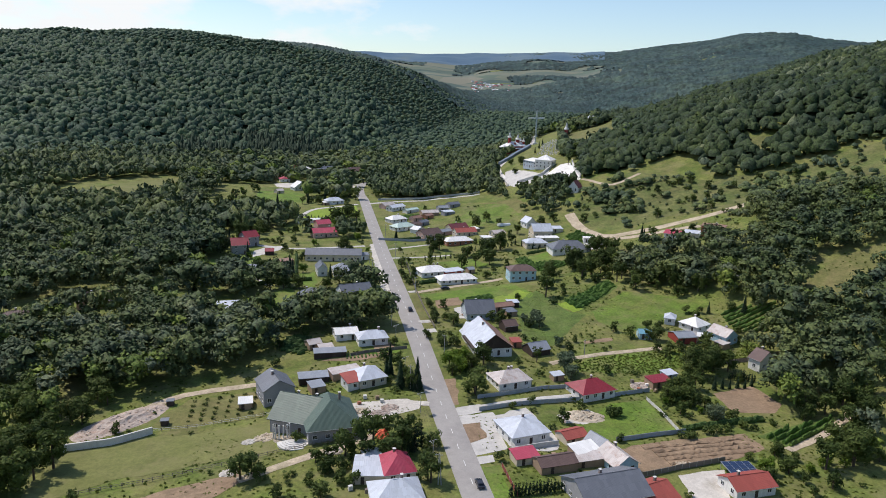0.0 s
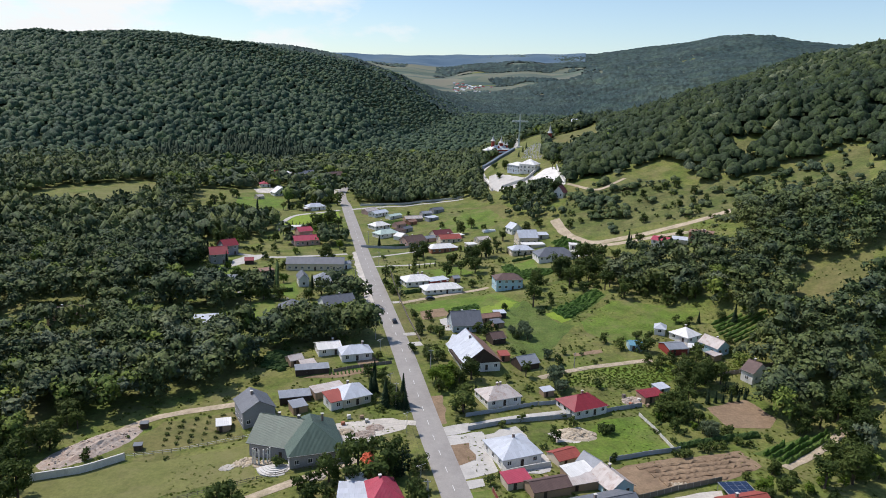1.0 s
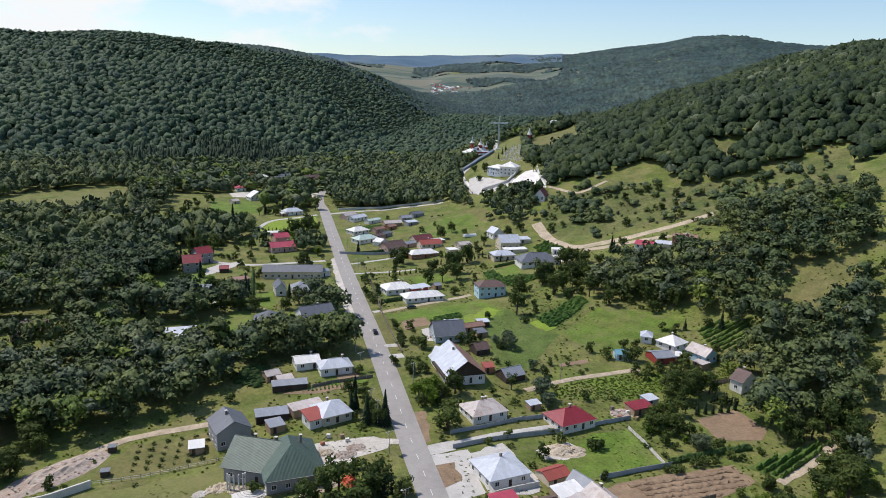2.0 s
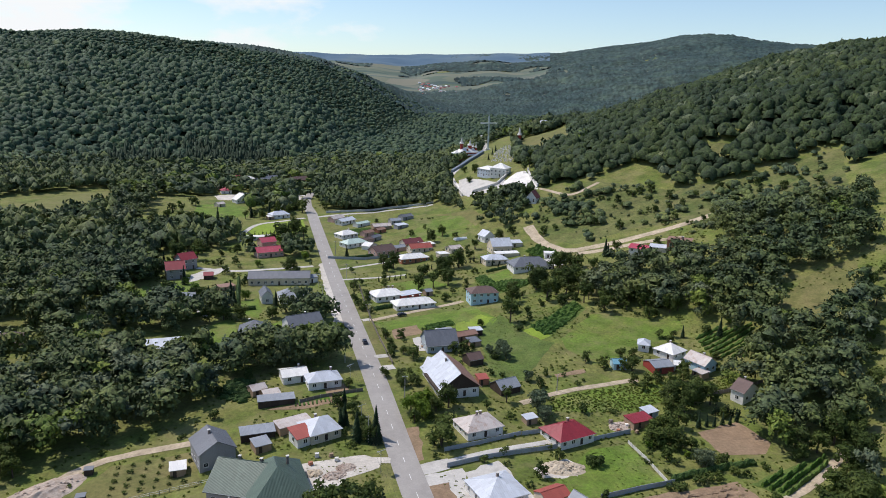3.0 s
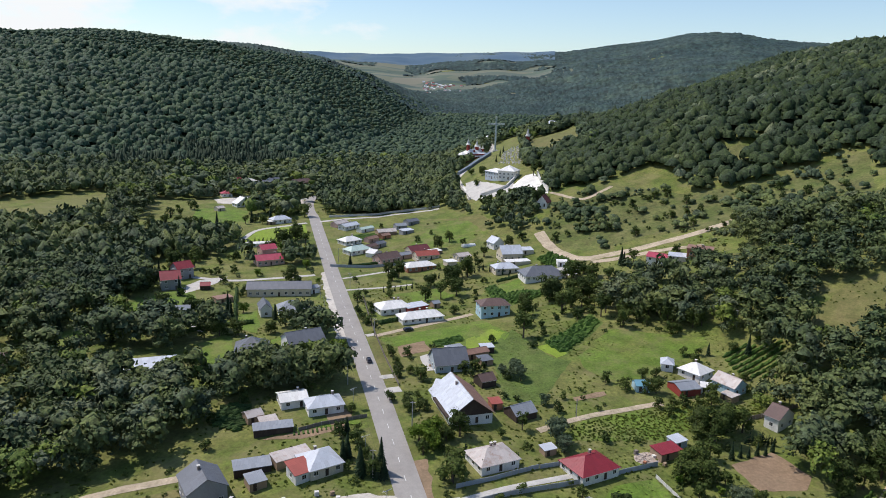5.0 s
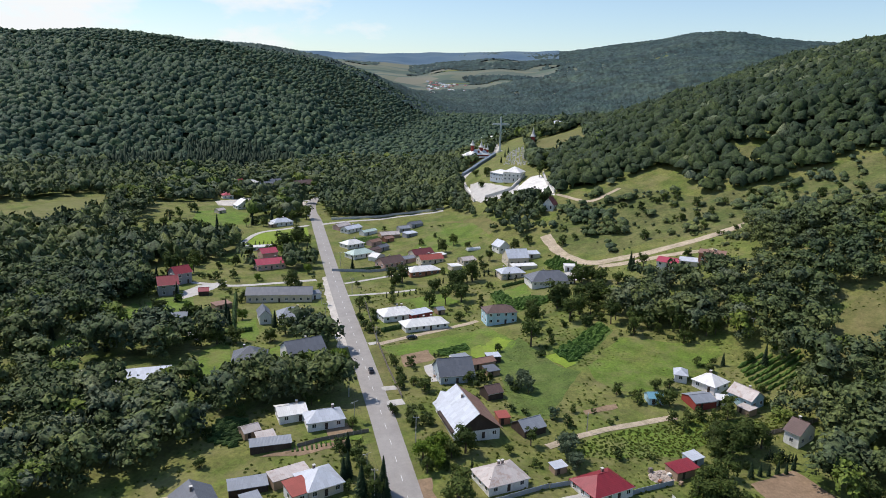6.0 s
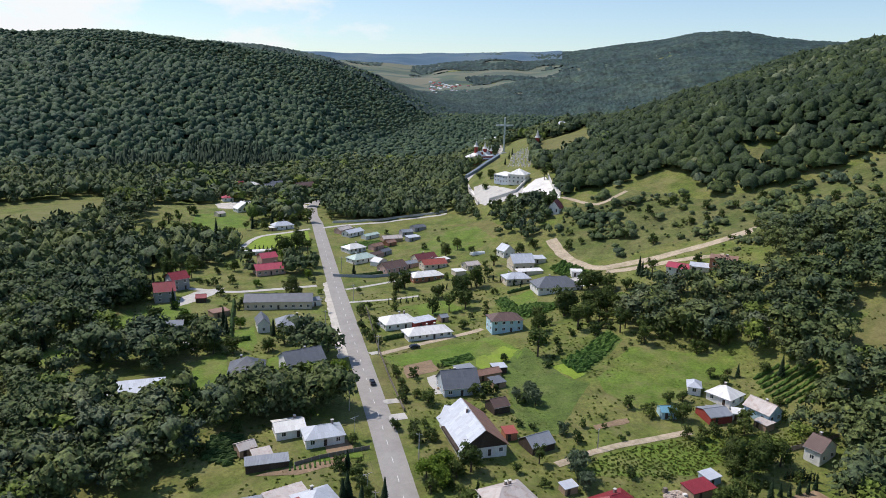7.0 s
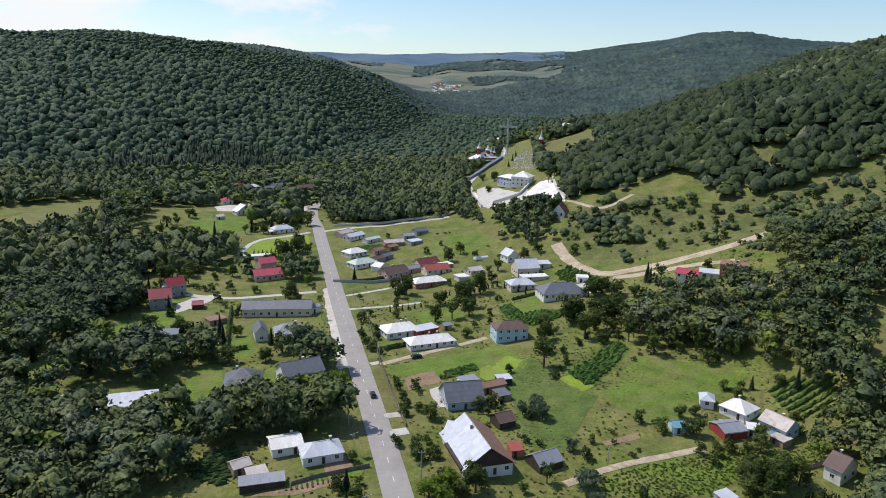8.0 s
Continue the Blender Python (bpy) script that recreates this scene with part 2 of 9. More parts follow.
WALLS = {
    "white": paint("white_render", (0.74, 0.72, 0.68)),
    "cream": paint("cream_render", (0.62, 0.54, 0.42)),
    "grey": paint("grey_block_render", (0.30, 0.30, 0.31), 0.85),
    "bluegrey": paint("bluish_render", (0.42, 0.48, 0.53)),
    "sky": paint("pale_blue_render", (0.42, 0.60, 0.68)),
    "pinkish": paint("rose_render", (0.55, 0.36, 0.31)),
    "wood": paint("dark_board", (0.055, 0.038, 0.030), 0.85),
    "brick": paint("red_brick_block", (0.40, 0.17, 0.10), 0.9),
    "tan": paint("tan_board", (0.34, 0.24, 0.16), 0.85),
    "redwood": paint("red_board", (0.30, 0.05, 0.04), 0.8),
}
FRAME = paint("white_frame", (0.72, 0.71, 0.69), 0.5, 0.15)
GLASS, _n, _l, _b = material("window_glass", 0.06)
_b.inputs["Base Color"].default_value, _b.inputs["Specular IOR Level"].default_value = (0.02, 0.026, 0.032, 1), 0.6
STEEL = paint("galvanised_steel", (0.42, 0.43, 0.44), 0.45, 0.2, metal=0.6)
POLE = paint("concrete_pole", (0.40, 0.38, 0.35), 0.85)
CHIMNEY = paint("sooty_chimney", (0.24, 0.19, 0.17), 0.9, 0.5)
TYRE = paint("black_rubber", (0.02, 0.02, 0.02), 0.85, 0.1)
CAR_DARK = paint("dark_car_paint", (0.035, 0.038, 0.05), 0.18, 0.05)
LINE = paint("road_marking_white", (0.72, 0.72, 0.70), 0.7, 0.35, (0.3, 0.3, 0.3))
BOARD = paint("weathered_fence_board", (0.20, 0.17, 0.145), 0.9)
PANEL_GREY = paint("grey_fence_panel", (0.33, 0.36, 0.40), 0.7)
PALE_STONE = paint("pale_stone", (0.62, 0.60, 0.56), 0.85)
RUBBLE = earth("broken_rubble", [(0.30, 0.22, 0.17), (0.45, 0.38, 0.32), (0.36, 0.25, 0.19)], 0.3, 1.5, bump=1.0)
SOLAR, _n, _l, _b = material("solar_cell", 0.15)
_b.inputs["Base Color"].default_value, _b.inputs["Specular IOR Level"].default_value = (0.012, 0.022, 0.06, 1), 0.7
TARP = paint("orange_tarp", (0.62, 0.13, 0.06), 0.6, 0.2)
PLASTIC = paint("milky_polythene", (0.66, 0.68, 0.66), 0.35, 0.3, (0.4, 0.42, 0.4))
HEDGE_LEAF = foliage("hedge_leaf", [(0.030, 0.062, 0.018), (0.050, 0.09, 0.024), (0.04, 0.075, 0.02)], 2.2)
VINE_LEAF = foliage("vine_leaf", [(0.06, 0.12, 0.02), (0.085, 0.15, 0.03), (0.05, 0.10, 0.02)], 2.0)
DRYLAWN = earth("olive_lawn", [(0.125, 0.14, 0.038), (0.165, 0.17, 0.055), (0.14, 0.15, 0.042)], 0.05, 0.9, mottled=0.45, dry=0.5)
MEADOW = earth("mown_meadow", [(0.08, 0.142, 0.018), (0.115, 0.168, 0.025), (0.165, 0.165, 0.046)], 0.04, 0.9, mottled=0.8, dry=0.5)
SLOPE = earth("rough_slope_grass", [(0.065, 0.094, 0.024), (0.095, 0.118, 0.03), (0.13, 0.135, 0.045), (0.06, 0.088, 0.024)], 0.05, 0.5, mottled=0.9, dry=0.35)
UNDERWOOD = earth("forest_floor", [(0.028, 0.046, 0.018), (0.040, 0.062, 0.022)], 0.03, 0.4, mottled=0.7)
SANDY = earth("sandy_spoil", [(0.40, 0.32, 0.23), (0.52, 0.44, 0.33), (0.33, 0.26, 0.17)], 0.25, 1.5, bump=0.9)
GALLERY = paint("blue_grey_gallery_roof", (0.16, 0.20, 0.25), 0.5)
RED_BOARD = paint("red_brown_board", (0.24, 0.06, 0.05), 0.85)
STEEL_PALE = paint("pale_painted_steel", (0.50, 0.55, 0.55), 0.5, 0.15)
WOOD_LEAF = foliage("wood_leaf", [(0.046, 0.068, 0.034), (0.064, 0.090, 0.036), (0.088, 0.115, 0.042), (0.056, 0.080, 0.044), (0.078, 0.104, 0.060)], 0.8, cells=0.12)
# darker copy of the wood leaf; the eastern slope's shade is put into its colour
SLOPE_LEAF = foliage("darkened_slope_leaf", [(0.020, 0.036, 0.018), (0.030, 0.050, 0.020), (0.042, 0.064, 0.023), (0.025, 0.043, 0.023), (0.036, 0.056, 0.027)], 0.8, cells=0.12)
WOOD_LIME = foliage("lime_wood_leaf", [(0.085, 0.125, 0.024), (0.115, 0.155, 0.03)], 1.0, cells=0.13)
WOOD_PALE = foliage("pale_wood_leaf", [(0.075, 0.10, 0.06), (0.11, 0.135, 0.085)], 1.1, cells=0.13)

# last ridges: distance haze put in as a blue colour and a faint glow
HAZE_HILL, _n, _l, _b = material("haze_glow_hills", 1.0)
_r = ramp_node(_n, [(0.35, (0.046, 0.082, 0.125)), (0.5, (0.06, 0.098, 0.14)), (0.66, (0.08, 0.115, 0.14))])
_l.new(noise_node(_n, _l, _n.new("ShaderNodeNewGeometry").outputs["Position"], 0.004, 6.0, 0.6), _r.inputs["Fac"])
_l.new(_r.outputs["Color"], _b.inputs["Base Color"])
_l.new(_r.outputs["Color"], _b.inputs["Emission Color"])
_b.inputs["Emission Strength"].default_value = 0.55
TUSSOCK = foliage("tussock_leaf", [(0.12, 0.17, 0.035), (0.17, 0.205, 0.05), (0.145, 0.18, 0.045)], 1.5, clear=0.55)

# patchwork of field tones, greyed and blued to hold the distance haze
HAZE_FIELD, _n, _l, _b = material("haze_tinted_far_fields", 1.0)
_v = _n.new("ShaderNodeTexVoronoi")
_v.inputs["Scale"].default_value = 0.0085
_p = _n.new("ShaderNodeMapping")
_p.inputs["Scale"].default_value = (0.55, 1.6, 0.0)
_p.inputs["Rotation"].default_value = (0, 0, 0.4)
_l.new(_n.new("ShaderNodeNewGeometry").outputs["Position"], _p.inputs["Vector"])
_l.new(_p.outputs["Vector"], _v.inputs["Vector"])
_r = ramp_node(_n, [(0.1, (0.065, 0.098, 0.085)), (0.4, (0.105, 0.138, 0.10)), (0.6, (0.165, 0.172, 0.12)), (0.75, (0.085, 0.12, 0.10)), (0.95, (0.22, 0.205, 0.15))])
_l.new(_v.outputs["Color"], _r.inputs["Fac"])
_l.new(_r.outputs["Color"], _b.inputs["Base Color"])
TERRACE = earth("white_terrace_stone", [(0.62, 0.60, 0.56), (0.70, 0.68, 0.64), (0.54, 0.52, 0.48)], 0.12, 1.2, mottled=0.3)

# ---- the lie of the land ----
def sm(a, b, t):
    t = np.clip((np.asarray(t, float) - a) / (b - a), 0, 1)
    return t * t * (3 - 2 * t)


def axis_x(y):
    """The valley's line: the main road, then the bend to the east beyond the village."""
    y = np.asarray(y, float)
    return 45.2 - 0.164 * y + 0.321 * (np.clip(y - 560, 0, 240) ** 2 / 480 + np.maximum(y - 800, 0))


def wave(x, y, s, k):
    return np.sin(x / s + 1.7 * k) * np.cos(y / (s * 1.13) + 0.9 * k) + 0.6 * np.sin((x + y) / (s * 0.57) + k) * np.cos((x - 1.4 * y) / (s * 0.71) - k)


def left_hill(x, y):
    base = np.interp(x, [-1600, -900, -394, -100, 40, 150, 260, 420], [520, 600, 700, 900, 1250, 1700, 2200, 3000])
    top = np.interp(x, [-3000, -1600, -1000, -750, -500, -300, -120, 0, 120, 260, 400], [90, 100, 118, 134, 146, 136, 110, 80, 42, 6, 0])
    rise = np.clip((y - base) / 640, 0, 1)
    rise = np.where(rise < 0.15, rise ** 2 / 0.3, rise - 0.075) / 0.925
    rise = rise * (1.25 - 0.25 * rise)
    back = 1 - 0.75 * sm(1750, 2700, y)
    return np.minimum(rise, 1) * top * back


def right_hill(x, y):
    u = x - axis_x(y)
    low = np.maximum(u - 122, 0)
    low = 0.30 * np.where(low < 30, low ** 2 / 60, low - 15)
    top = np.maximum(u - 125, 0)
    top = 0.11 * np.maximum(u - 55, 0) + 0.2 * np.where(top < 30, top ** 2 / 60, top - 15)
    f = sm(260, 350, y)
    h = low * (1 - f) + top * f
    h = np.where(h > 96, 96 + 95 * (1 - np.exp(-(h - 96) / 95)), h)
    spur = 260 * sm(310, 220, u)
    keep = 1 - sm(490 + spur, 920 + spur, y - 0.75 * u)
    h = h + 4 * sm(180, 330, u) * sm(480, 600, y)
    return h * keep + 13 * sm(440, 540, y) * sm(95, 160, u) * keep


def far_land(x, y):
    """The long slope up to the far ridge and its rounded summit, by bearing."""
    r = np.hypot(x, y)
    b = np.degrees(np.arctan2(x, y))
    ridge = np.interp(b, [-180, -40, -10, -3.5, 1.4, 6.3, 9.7, 12.3, 15.1, 18.1, 21.3, 22.4, 23.6, 25.2, 26.8, 28.0, 28.8, 31.1, 36, 44, 60, 120, 180],
                      [150, 160, 172, 178, 206, 240, 256, 256, 274, 314, 348, 368, 388, 396, 394, 376, 362, 342, 320, 290, 240, 150, 150])
    near = np.interp(b, [-180, -10, 4, 9, 16, 30, 45, 180], [2900, 2900, 2900, 2300, 1500, 1500, 1600, 1800])
    rise = np.clip((r - near) / (4700 - near), 0, 1)
    rolls = wave(x, y, 330, 6) + 0.7 * wave(x, y, 150, 2)
    return ridge * rise ** 1.55 * (1 - 0.4 * sm(4800, 6000, r)) + 20 * rolls * sm(0.05, 0.3, rise) * sm(1, 0.8, rise)


def ground_z(x, y):
    x, y = np.asarray(x, float), np.asarray(y, float)
    u = x - axis_x(y)
    z = -3.0 * sm(275, 205, y) + 6.0 * sm(400, 640, y) + 75.0 * np.clip((y - 950) / 1700, 0, 1)
    z = z - 3.5 * sm(-25, -90, u) * sm(330, 240, y) - 2.0 * sm(20, 60, u) * sm(300, 220, y)
    z = z + 7.0 * sm(-90, -260, u) * sm(430, 640, y)
    z = z + right_hill(x, y) + left_hill(x, y) + far_land(x, y)
    away = sm(25, 120, np.abs(u)) * (0.25 + 0.75 * sm(300, 900, y))
    hill = sm(14, 80, right_hill(x, y) + left_hill(x, y))
    return z + 0.5 * away * wave(x, y, 31, 1) + hill * (4.5 * wave(x, y, 95, 2) + 2.2 * wave(x, y, 41, 3))


def gz(x, y):
    return float(ground_z(x, y))


def road_x(y):
    return float(axis_x(y)) + 0.0165 * (y - 190)


# ---- builders ----
def mesh_from(name, verts, faces, mat=None, smooth=False):
    me = bpy.data.meshes.new(name)
    me.from_pydata([tuple(map(float, v)) for v in verts], [], faces)
    if mat:
        me.materials.append(mat)
    if smooth:
        me.polygons.foreach_set("use_smooth", [True] * len(me.polygons))
    me.update()
    return me


def part(name, me, mat, parent, label=""):
    """One mesh object under a thing or a part; me is a mesh or a bmesh."""
    if isinstance(me, bmesh.types.BMesh):
        data = bpy.data.meshes.new(name)
        me.to_mesh(data)
        me.free()
        me = data
    if mat and not me.materials:
        me.materials.append(mat)
    ob = new(name, me)
    ob.parent = parent
    if label:
        ob["label"] = label
    return ob


def thing(name, x, y, ang, label, category, group="", z=None, kind=""):
    ob = new(name)
    ob.matrix_world = pose(x, y, gz(x, y) if z is None else z, 0, 0, ang)
    return tagged(ob, label, category, group, kind)


def box_into(bm, x0, x1, y0, y1, z0, z1):
    v = [bm.verts.new(p) for p in ((x0, y0, z0), (x1, y0, z0), (x1, y1, z0), (x0, y1, z0), (x0, y0, z1), (x1, y0, z1), (x1, y1, z1), (x0, y1, z1))]
    for f in ((3, 2, 1, 0), (4, 5, 6, 7), (0, 1, 5, 4), (1, 2, 6, 5), (2, 3, 7, 6), (3, 0, 4, 7)):
        bm.faces.new([v[k] for k in f])


def box(x0, x1, y0, y1, z0, z1, bevel=0.0):
    bm = bmesh.new()
    box_into(bm, x0, x1, y0, y1, z0, z1)
    if bevel:
        bmesh.ops.bevel(bm, geom=bm.edges[:], offset=bevel, segments=1, affect="EDGES")
    return bm


def tube_into(bm, a, b, ra, rb, n=6):
    a, b = Vector(a), Vector(b)
    q = (b - a).to_track_quat("Z", "Y")
    ring = [[bm.verts.new(p + q @ Vector((r * math.cos(k * math.tau / n), r * math.sin(k * math.tau / n), 0))) for k in range(n)] for p, r in ((a, ra), (b, rb))]
    for k in range(n):
        bm.faces.new((ring[0][k], ring[0][(k + 1) % n], ring[1][(k + 1) % n], ring[1][k]))
    bm.faces.new(ring[1])
    bm.faces.new(ring[0][::-1])


def tube(a, b, ra, rb, n=8):
    bm = bmesh.new()
    tube_into(bm, a, b, ra, rb, n)
    return bm


def inside(poly, x, y):
    """Which of the points lie in the polygon."""
    x, y = np.asarray(x, float), np.asarray(y, float)
    hit = np.zeros(x.shape, bool)
    for (x0, y0), (x1, y1) in zip(poly, poly[1:] + poly[:1]):
        if y0 != y1:
            hit ^= ((y0 > y) != (y1 > y)) & (x < (x1 - x0) * (y - y0) / (y1 - y0) + x0)
    return hit


def drape(name, outline, mat, label, category, lift=0.14, step=5.0, kind="structure", ragged=0.6):
    """A patch of ground cover that follows the land, with an uneven edge."""
    rnd = random.Random(name + str(outline[0]))
    edge = []
    for (x0, y0), (x1, y1) in zip(outline, outline[1:] + outline[:1]):
        n = max(1, int(math.hypot(x1 - x0, y1 - y0) / 3.0))
        for k in range(n):
            w = 0 if k == 0 else ragged
            edge.append((x0 + (x1 - x0) * k / n + rnd.uniform(-w, w), y0 + (y1 - y0) * k / n + rnd.uniform(-w, w)))
    bm = bmesh.new()
    bm.faces.new([bm.verts.new((x, y, 0)) for x, y in edge])
    lo = [min(p[k] for p in edge) for k in (0, 1)]
    hi = [max(p[k] for p in edge) for k in (0, 1)]
    for k in (0, 1):
        n = int((hi[k] - lo[k]) / step)
        for j in range(1, n + 1):
            co, no = [0, 0, 0], [0, 0, 0]
            co[k], no[k] = lo[k] + j * step, 1
            bmesh.ops.bisect_plane(bm, geom=bm.verts[:] + bm.edges[:] + bm.faces[:], plane_co=co, plane_no=no)
    bmesh.ops.triangulate(bm, faces=bm.faces[:])
    co = np.array([v.co[:] for v in bm.verts])
    for v, z in zip(bm.verts, ground_z(co[:, 0], co[:, 1])):
        v.co.z = z + 0.45 * lift
    bmesh.ops.recalc_face_normals(bm, faces=bm.faces[:])
    if sum(f.normal.z for f in bm.faces) < 0:
        bmesh.ops.reverse_faces(bm, faces=bm.faces[:])
    me = bpy.data.meshes.new(name)
    bm.to_mesh(me)
    bm.free()
    me.materials.append(mat)
    for q in me.polygons:
        q.use_smooth = True
    return tagged(new(name, me), label, category, "", kind)


def lane(name, line, width, mat, label, category, lift=0.2, z_from=None, step=4.0, wobble=0.0):
    """A way of even width along a line, draped on the land, with a small thickness at its edges."""
    rnd = random.Random(name + str(line[0]))
    pts = []
    for (x0, y0), (x1, y1) in zip(line, line[1:]):
        n = max(1, int(math.hypot(x1 - x0, y1 - y0) / step))
        pts += [(x0 + (x1 - x0) * k / n, y0 + (y1 - y0) * k / n) for k in range(n)]
    pts.append(line[-1])
    for _ in range(3):
        pts = [pts[0]] + [tuple((a[k] + 2 * b[k] + c[k]) / 4 for k in (0, 1)) for a, b, c in zip(pts, pts[1:], pts[2:])] + [pts[-1]]
    verts, faces = [], []
    for k, (x, y) in enumerate(pts):
        a, b = pts[max(k - 1, 0)], pts[min(k + 1, len(pts) - 1)]
        d = Vector((b[0] - a[0], b[1] - a[1])).normalized()
        for s in (-1, -0.5, 0, 0.5, 1):
            w = s * width / 2 * (1 + wobble * rnd.uniform(-1, 1) * abs(s))
            px, py = x + d.y * w, y - d.x * w
            verts.append((px, py, gz(px, py) + lift - (0.25 if abs(s) == 1 else 0) * 0.4))
        if k:
            o = 5 * k
            faces += [(o - 5 + j, o - 4 + j, o + 1 + j, o + j) for j in range(4)]
    me = mesh_from(name, verts, faces, mat, True)
    return tagged(new(name, me), label, category, "", "structure")


def along(line, step):
    """Evenly spaced places on a line, with the heading at each."""
    out, carry = [], 0.0
    for (x0, y0), (x1, y1) in zip(line, line[1:]):
        n = math.hypot(x1 - x0, y1 - y0)
        a = math.degrees(math.atan2(y1 - y0, x1 - x0))
        s = carry
        while s < n:
            out.append((x0 + (x1 - x0) * s / n, y0 + (y1 - y0) * s / n, a))
            s += step
        carry = s - n
    return out


# ---- the ground sheet ----
def spread(n, fine, reach):
    s = np.linspace(-1, 1, n)
    k = math.asinh(reach / fine)
    return fine * np.sinh(k * s)


gx, gy = spread(310, 90, 5200), 330 + spread(330, 110, 5200)
GX, GY = np.meshgrid(gx, gy)
GZ = ground_z(GX, GY)
nx, ny = len(gx), len(gy)
gi = (np.arange(ny - 1)[:, None] * nx + np.arange(nx - 1)[None]).ravel()
ground_mesh = bpy.data.meshes.new("ground")
ground_mesh.from_pydata(np.stack([GX.ravel(), GY.ravel(), GZ.ravel()], 1), [], np.stack([gi, gi + 1, gi + 1 + nx, gi + nx], 1).tolist())
ground_mesh.materials.append(GRASS)
ground_mesh.polygons.foreach_set("use_smooth", [True] * len(ground_mesh.polygons))
tagged(new("ground", ground_mesh), "rough green valley meadow rising into wooded hills", "ground", "", "structure")

road_line = [(road_x(y), float(y)) for y in range(-240, 583, 6)] + [(-49.8, 611.0), (-53.4, 644.9), (-53.6, 667.2), (-50.9, 685.3), (-30, 705)]
lane("road", road_line, 8.2, ASPHALT, "worn grey two-lane asphalt main road", "road", 0.25)

# the last ridges, closing the valley, then fields and woods on the long slope before them
def polar_sheet(name, r0, r1, b0, b1, nr, nb, height, mat, label, category, keep=None, kind="structure"):
    PR, PB = np.meshgrid(np.geomspace(r0, r1, nr), np.radians(np.linspace(b0, b1, nb)))
    px, py = PR * np.sin(PB), PR * np.cos(PB)
    pz = ground_z(px, py) + height(px, py, PR)
    q = (np.arange(nb - 1)[:, None] * nr + np.arange(nr - 1)[None]).ravel()
    q = np.stack([q + 1, q + nr + 1, q + nr, q], 1)
    if keep is not None:
        q = q[keep(px.ravel()[q].mean(1), py.ravel()[q].mean(1))]
    used, inv = np.unique(q, return_inverse=True)
    P = np.stack([px.ravel(), py.ravel(), pz.ravel()], 1)[used]
    return tagged(new(name, mesh_from(name, P, inv.reshape(-1, 4).tolist(), mat, True)), label, category, "", kind)


def far_wooded(x, y):
    b, w = np.degrees(np.arctan2(x, y)), wave(x, y, 260, 5) + 0.5 * wave(x, y, 95, 3)
    r = np.hypot(x, y)
    field = (b < 13 + 2.5 * w) & (np.abs(r - 3350 - 260 * w) < 420) | (b < 3 + w) & (r > 2400)
    return ~field & ((w > -1.05) | (b > 11)) | (w > 1.0)


far_rnd = np.random.RandomState(12)
polar_sheet("backdrop", 4150, 5150, -40, 14, 30, 190, lambda x, y, r: 9 - 40 * sm(4230, 4150, r) + 5 * wave(x, y, 120, 3), HAZE_HILL, "ridges at the valley head, glowing faintly in haze blue", "hills")
polar_sheet("far_valley", 1900, 4200, -16, 24, 70, 160, lambda x, y, r: 2 - 16 * sm(1980, 1900, r), HAZE_FIELD, "patchwork of far fields with haze mixed into their colours", "fields")
polar_sheet("forest_far_hill", 1650, 4800, -12, 44, 210, 560, lambda x, y, r: 4 + far_rnd.uniform(-3, 5.5, np.shape(x)), FOREST_FAR, "far wooded hills with haze in their blue-green colour", "woodland", lambda x, y: far_wooded(x, y) & ((np.hypot(x, y) < 4160) | (np.degrees(np.arctan2(x, y)) > 8 + 2.5 * wave(x, y, 170, 1))), "stuff")

# ---- stretches of open land and of wood, in plan ----
OPEN_SLOPES = [
    [(123.5, 518.8), (161.9, 531.3), (199.1, 483.3), (239.9, 471.9), (310.3, 468.4), (253.2, 373.5), (191.2, 393.9), (152.3, 410.1), (121.1, 410.7), (107.6, 425.0), (103.9, 478.3)],
    [(162.9, 800.0), (221.3, 808.2), (186.2, 679.3), (154.3, 650.4), (139.6, 680.2)],
    [(173.9, 306.9), (197.9, 319.2), (211.0, 319.7), (223.4, 324.1), (210.3, 301.7), (182.5, 281.0), (167.7, 288.9)],
    [(240.1, 529.6), (258.5, 519.7), (248.1, 498.2), (236.3, 499.8)],
    [(73.2, 595.6), (73.0, 647.3), (75.4, 700.9), (92.8, 745.7), (145.5, 860.0), (169.5, 953.5), (169.6, 855.5), (129.3, 652.9), (135.2, 600.1), (123.8, 533.8), (107.0, 566.0), (93.5, 579.9)],
    [(97.8, 878.6), (105.9, 744.5), (119.2, 793.9), (118.3, 963.1)],
]
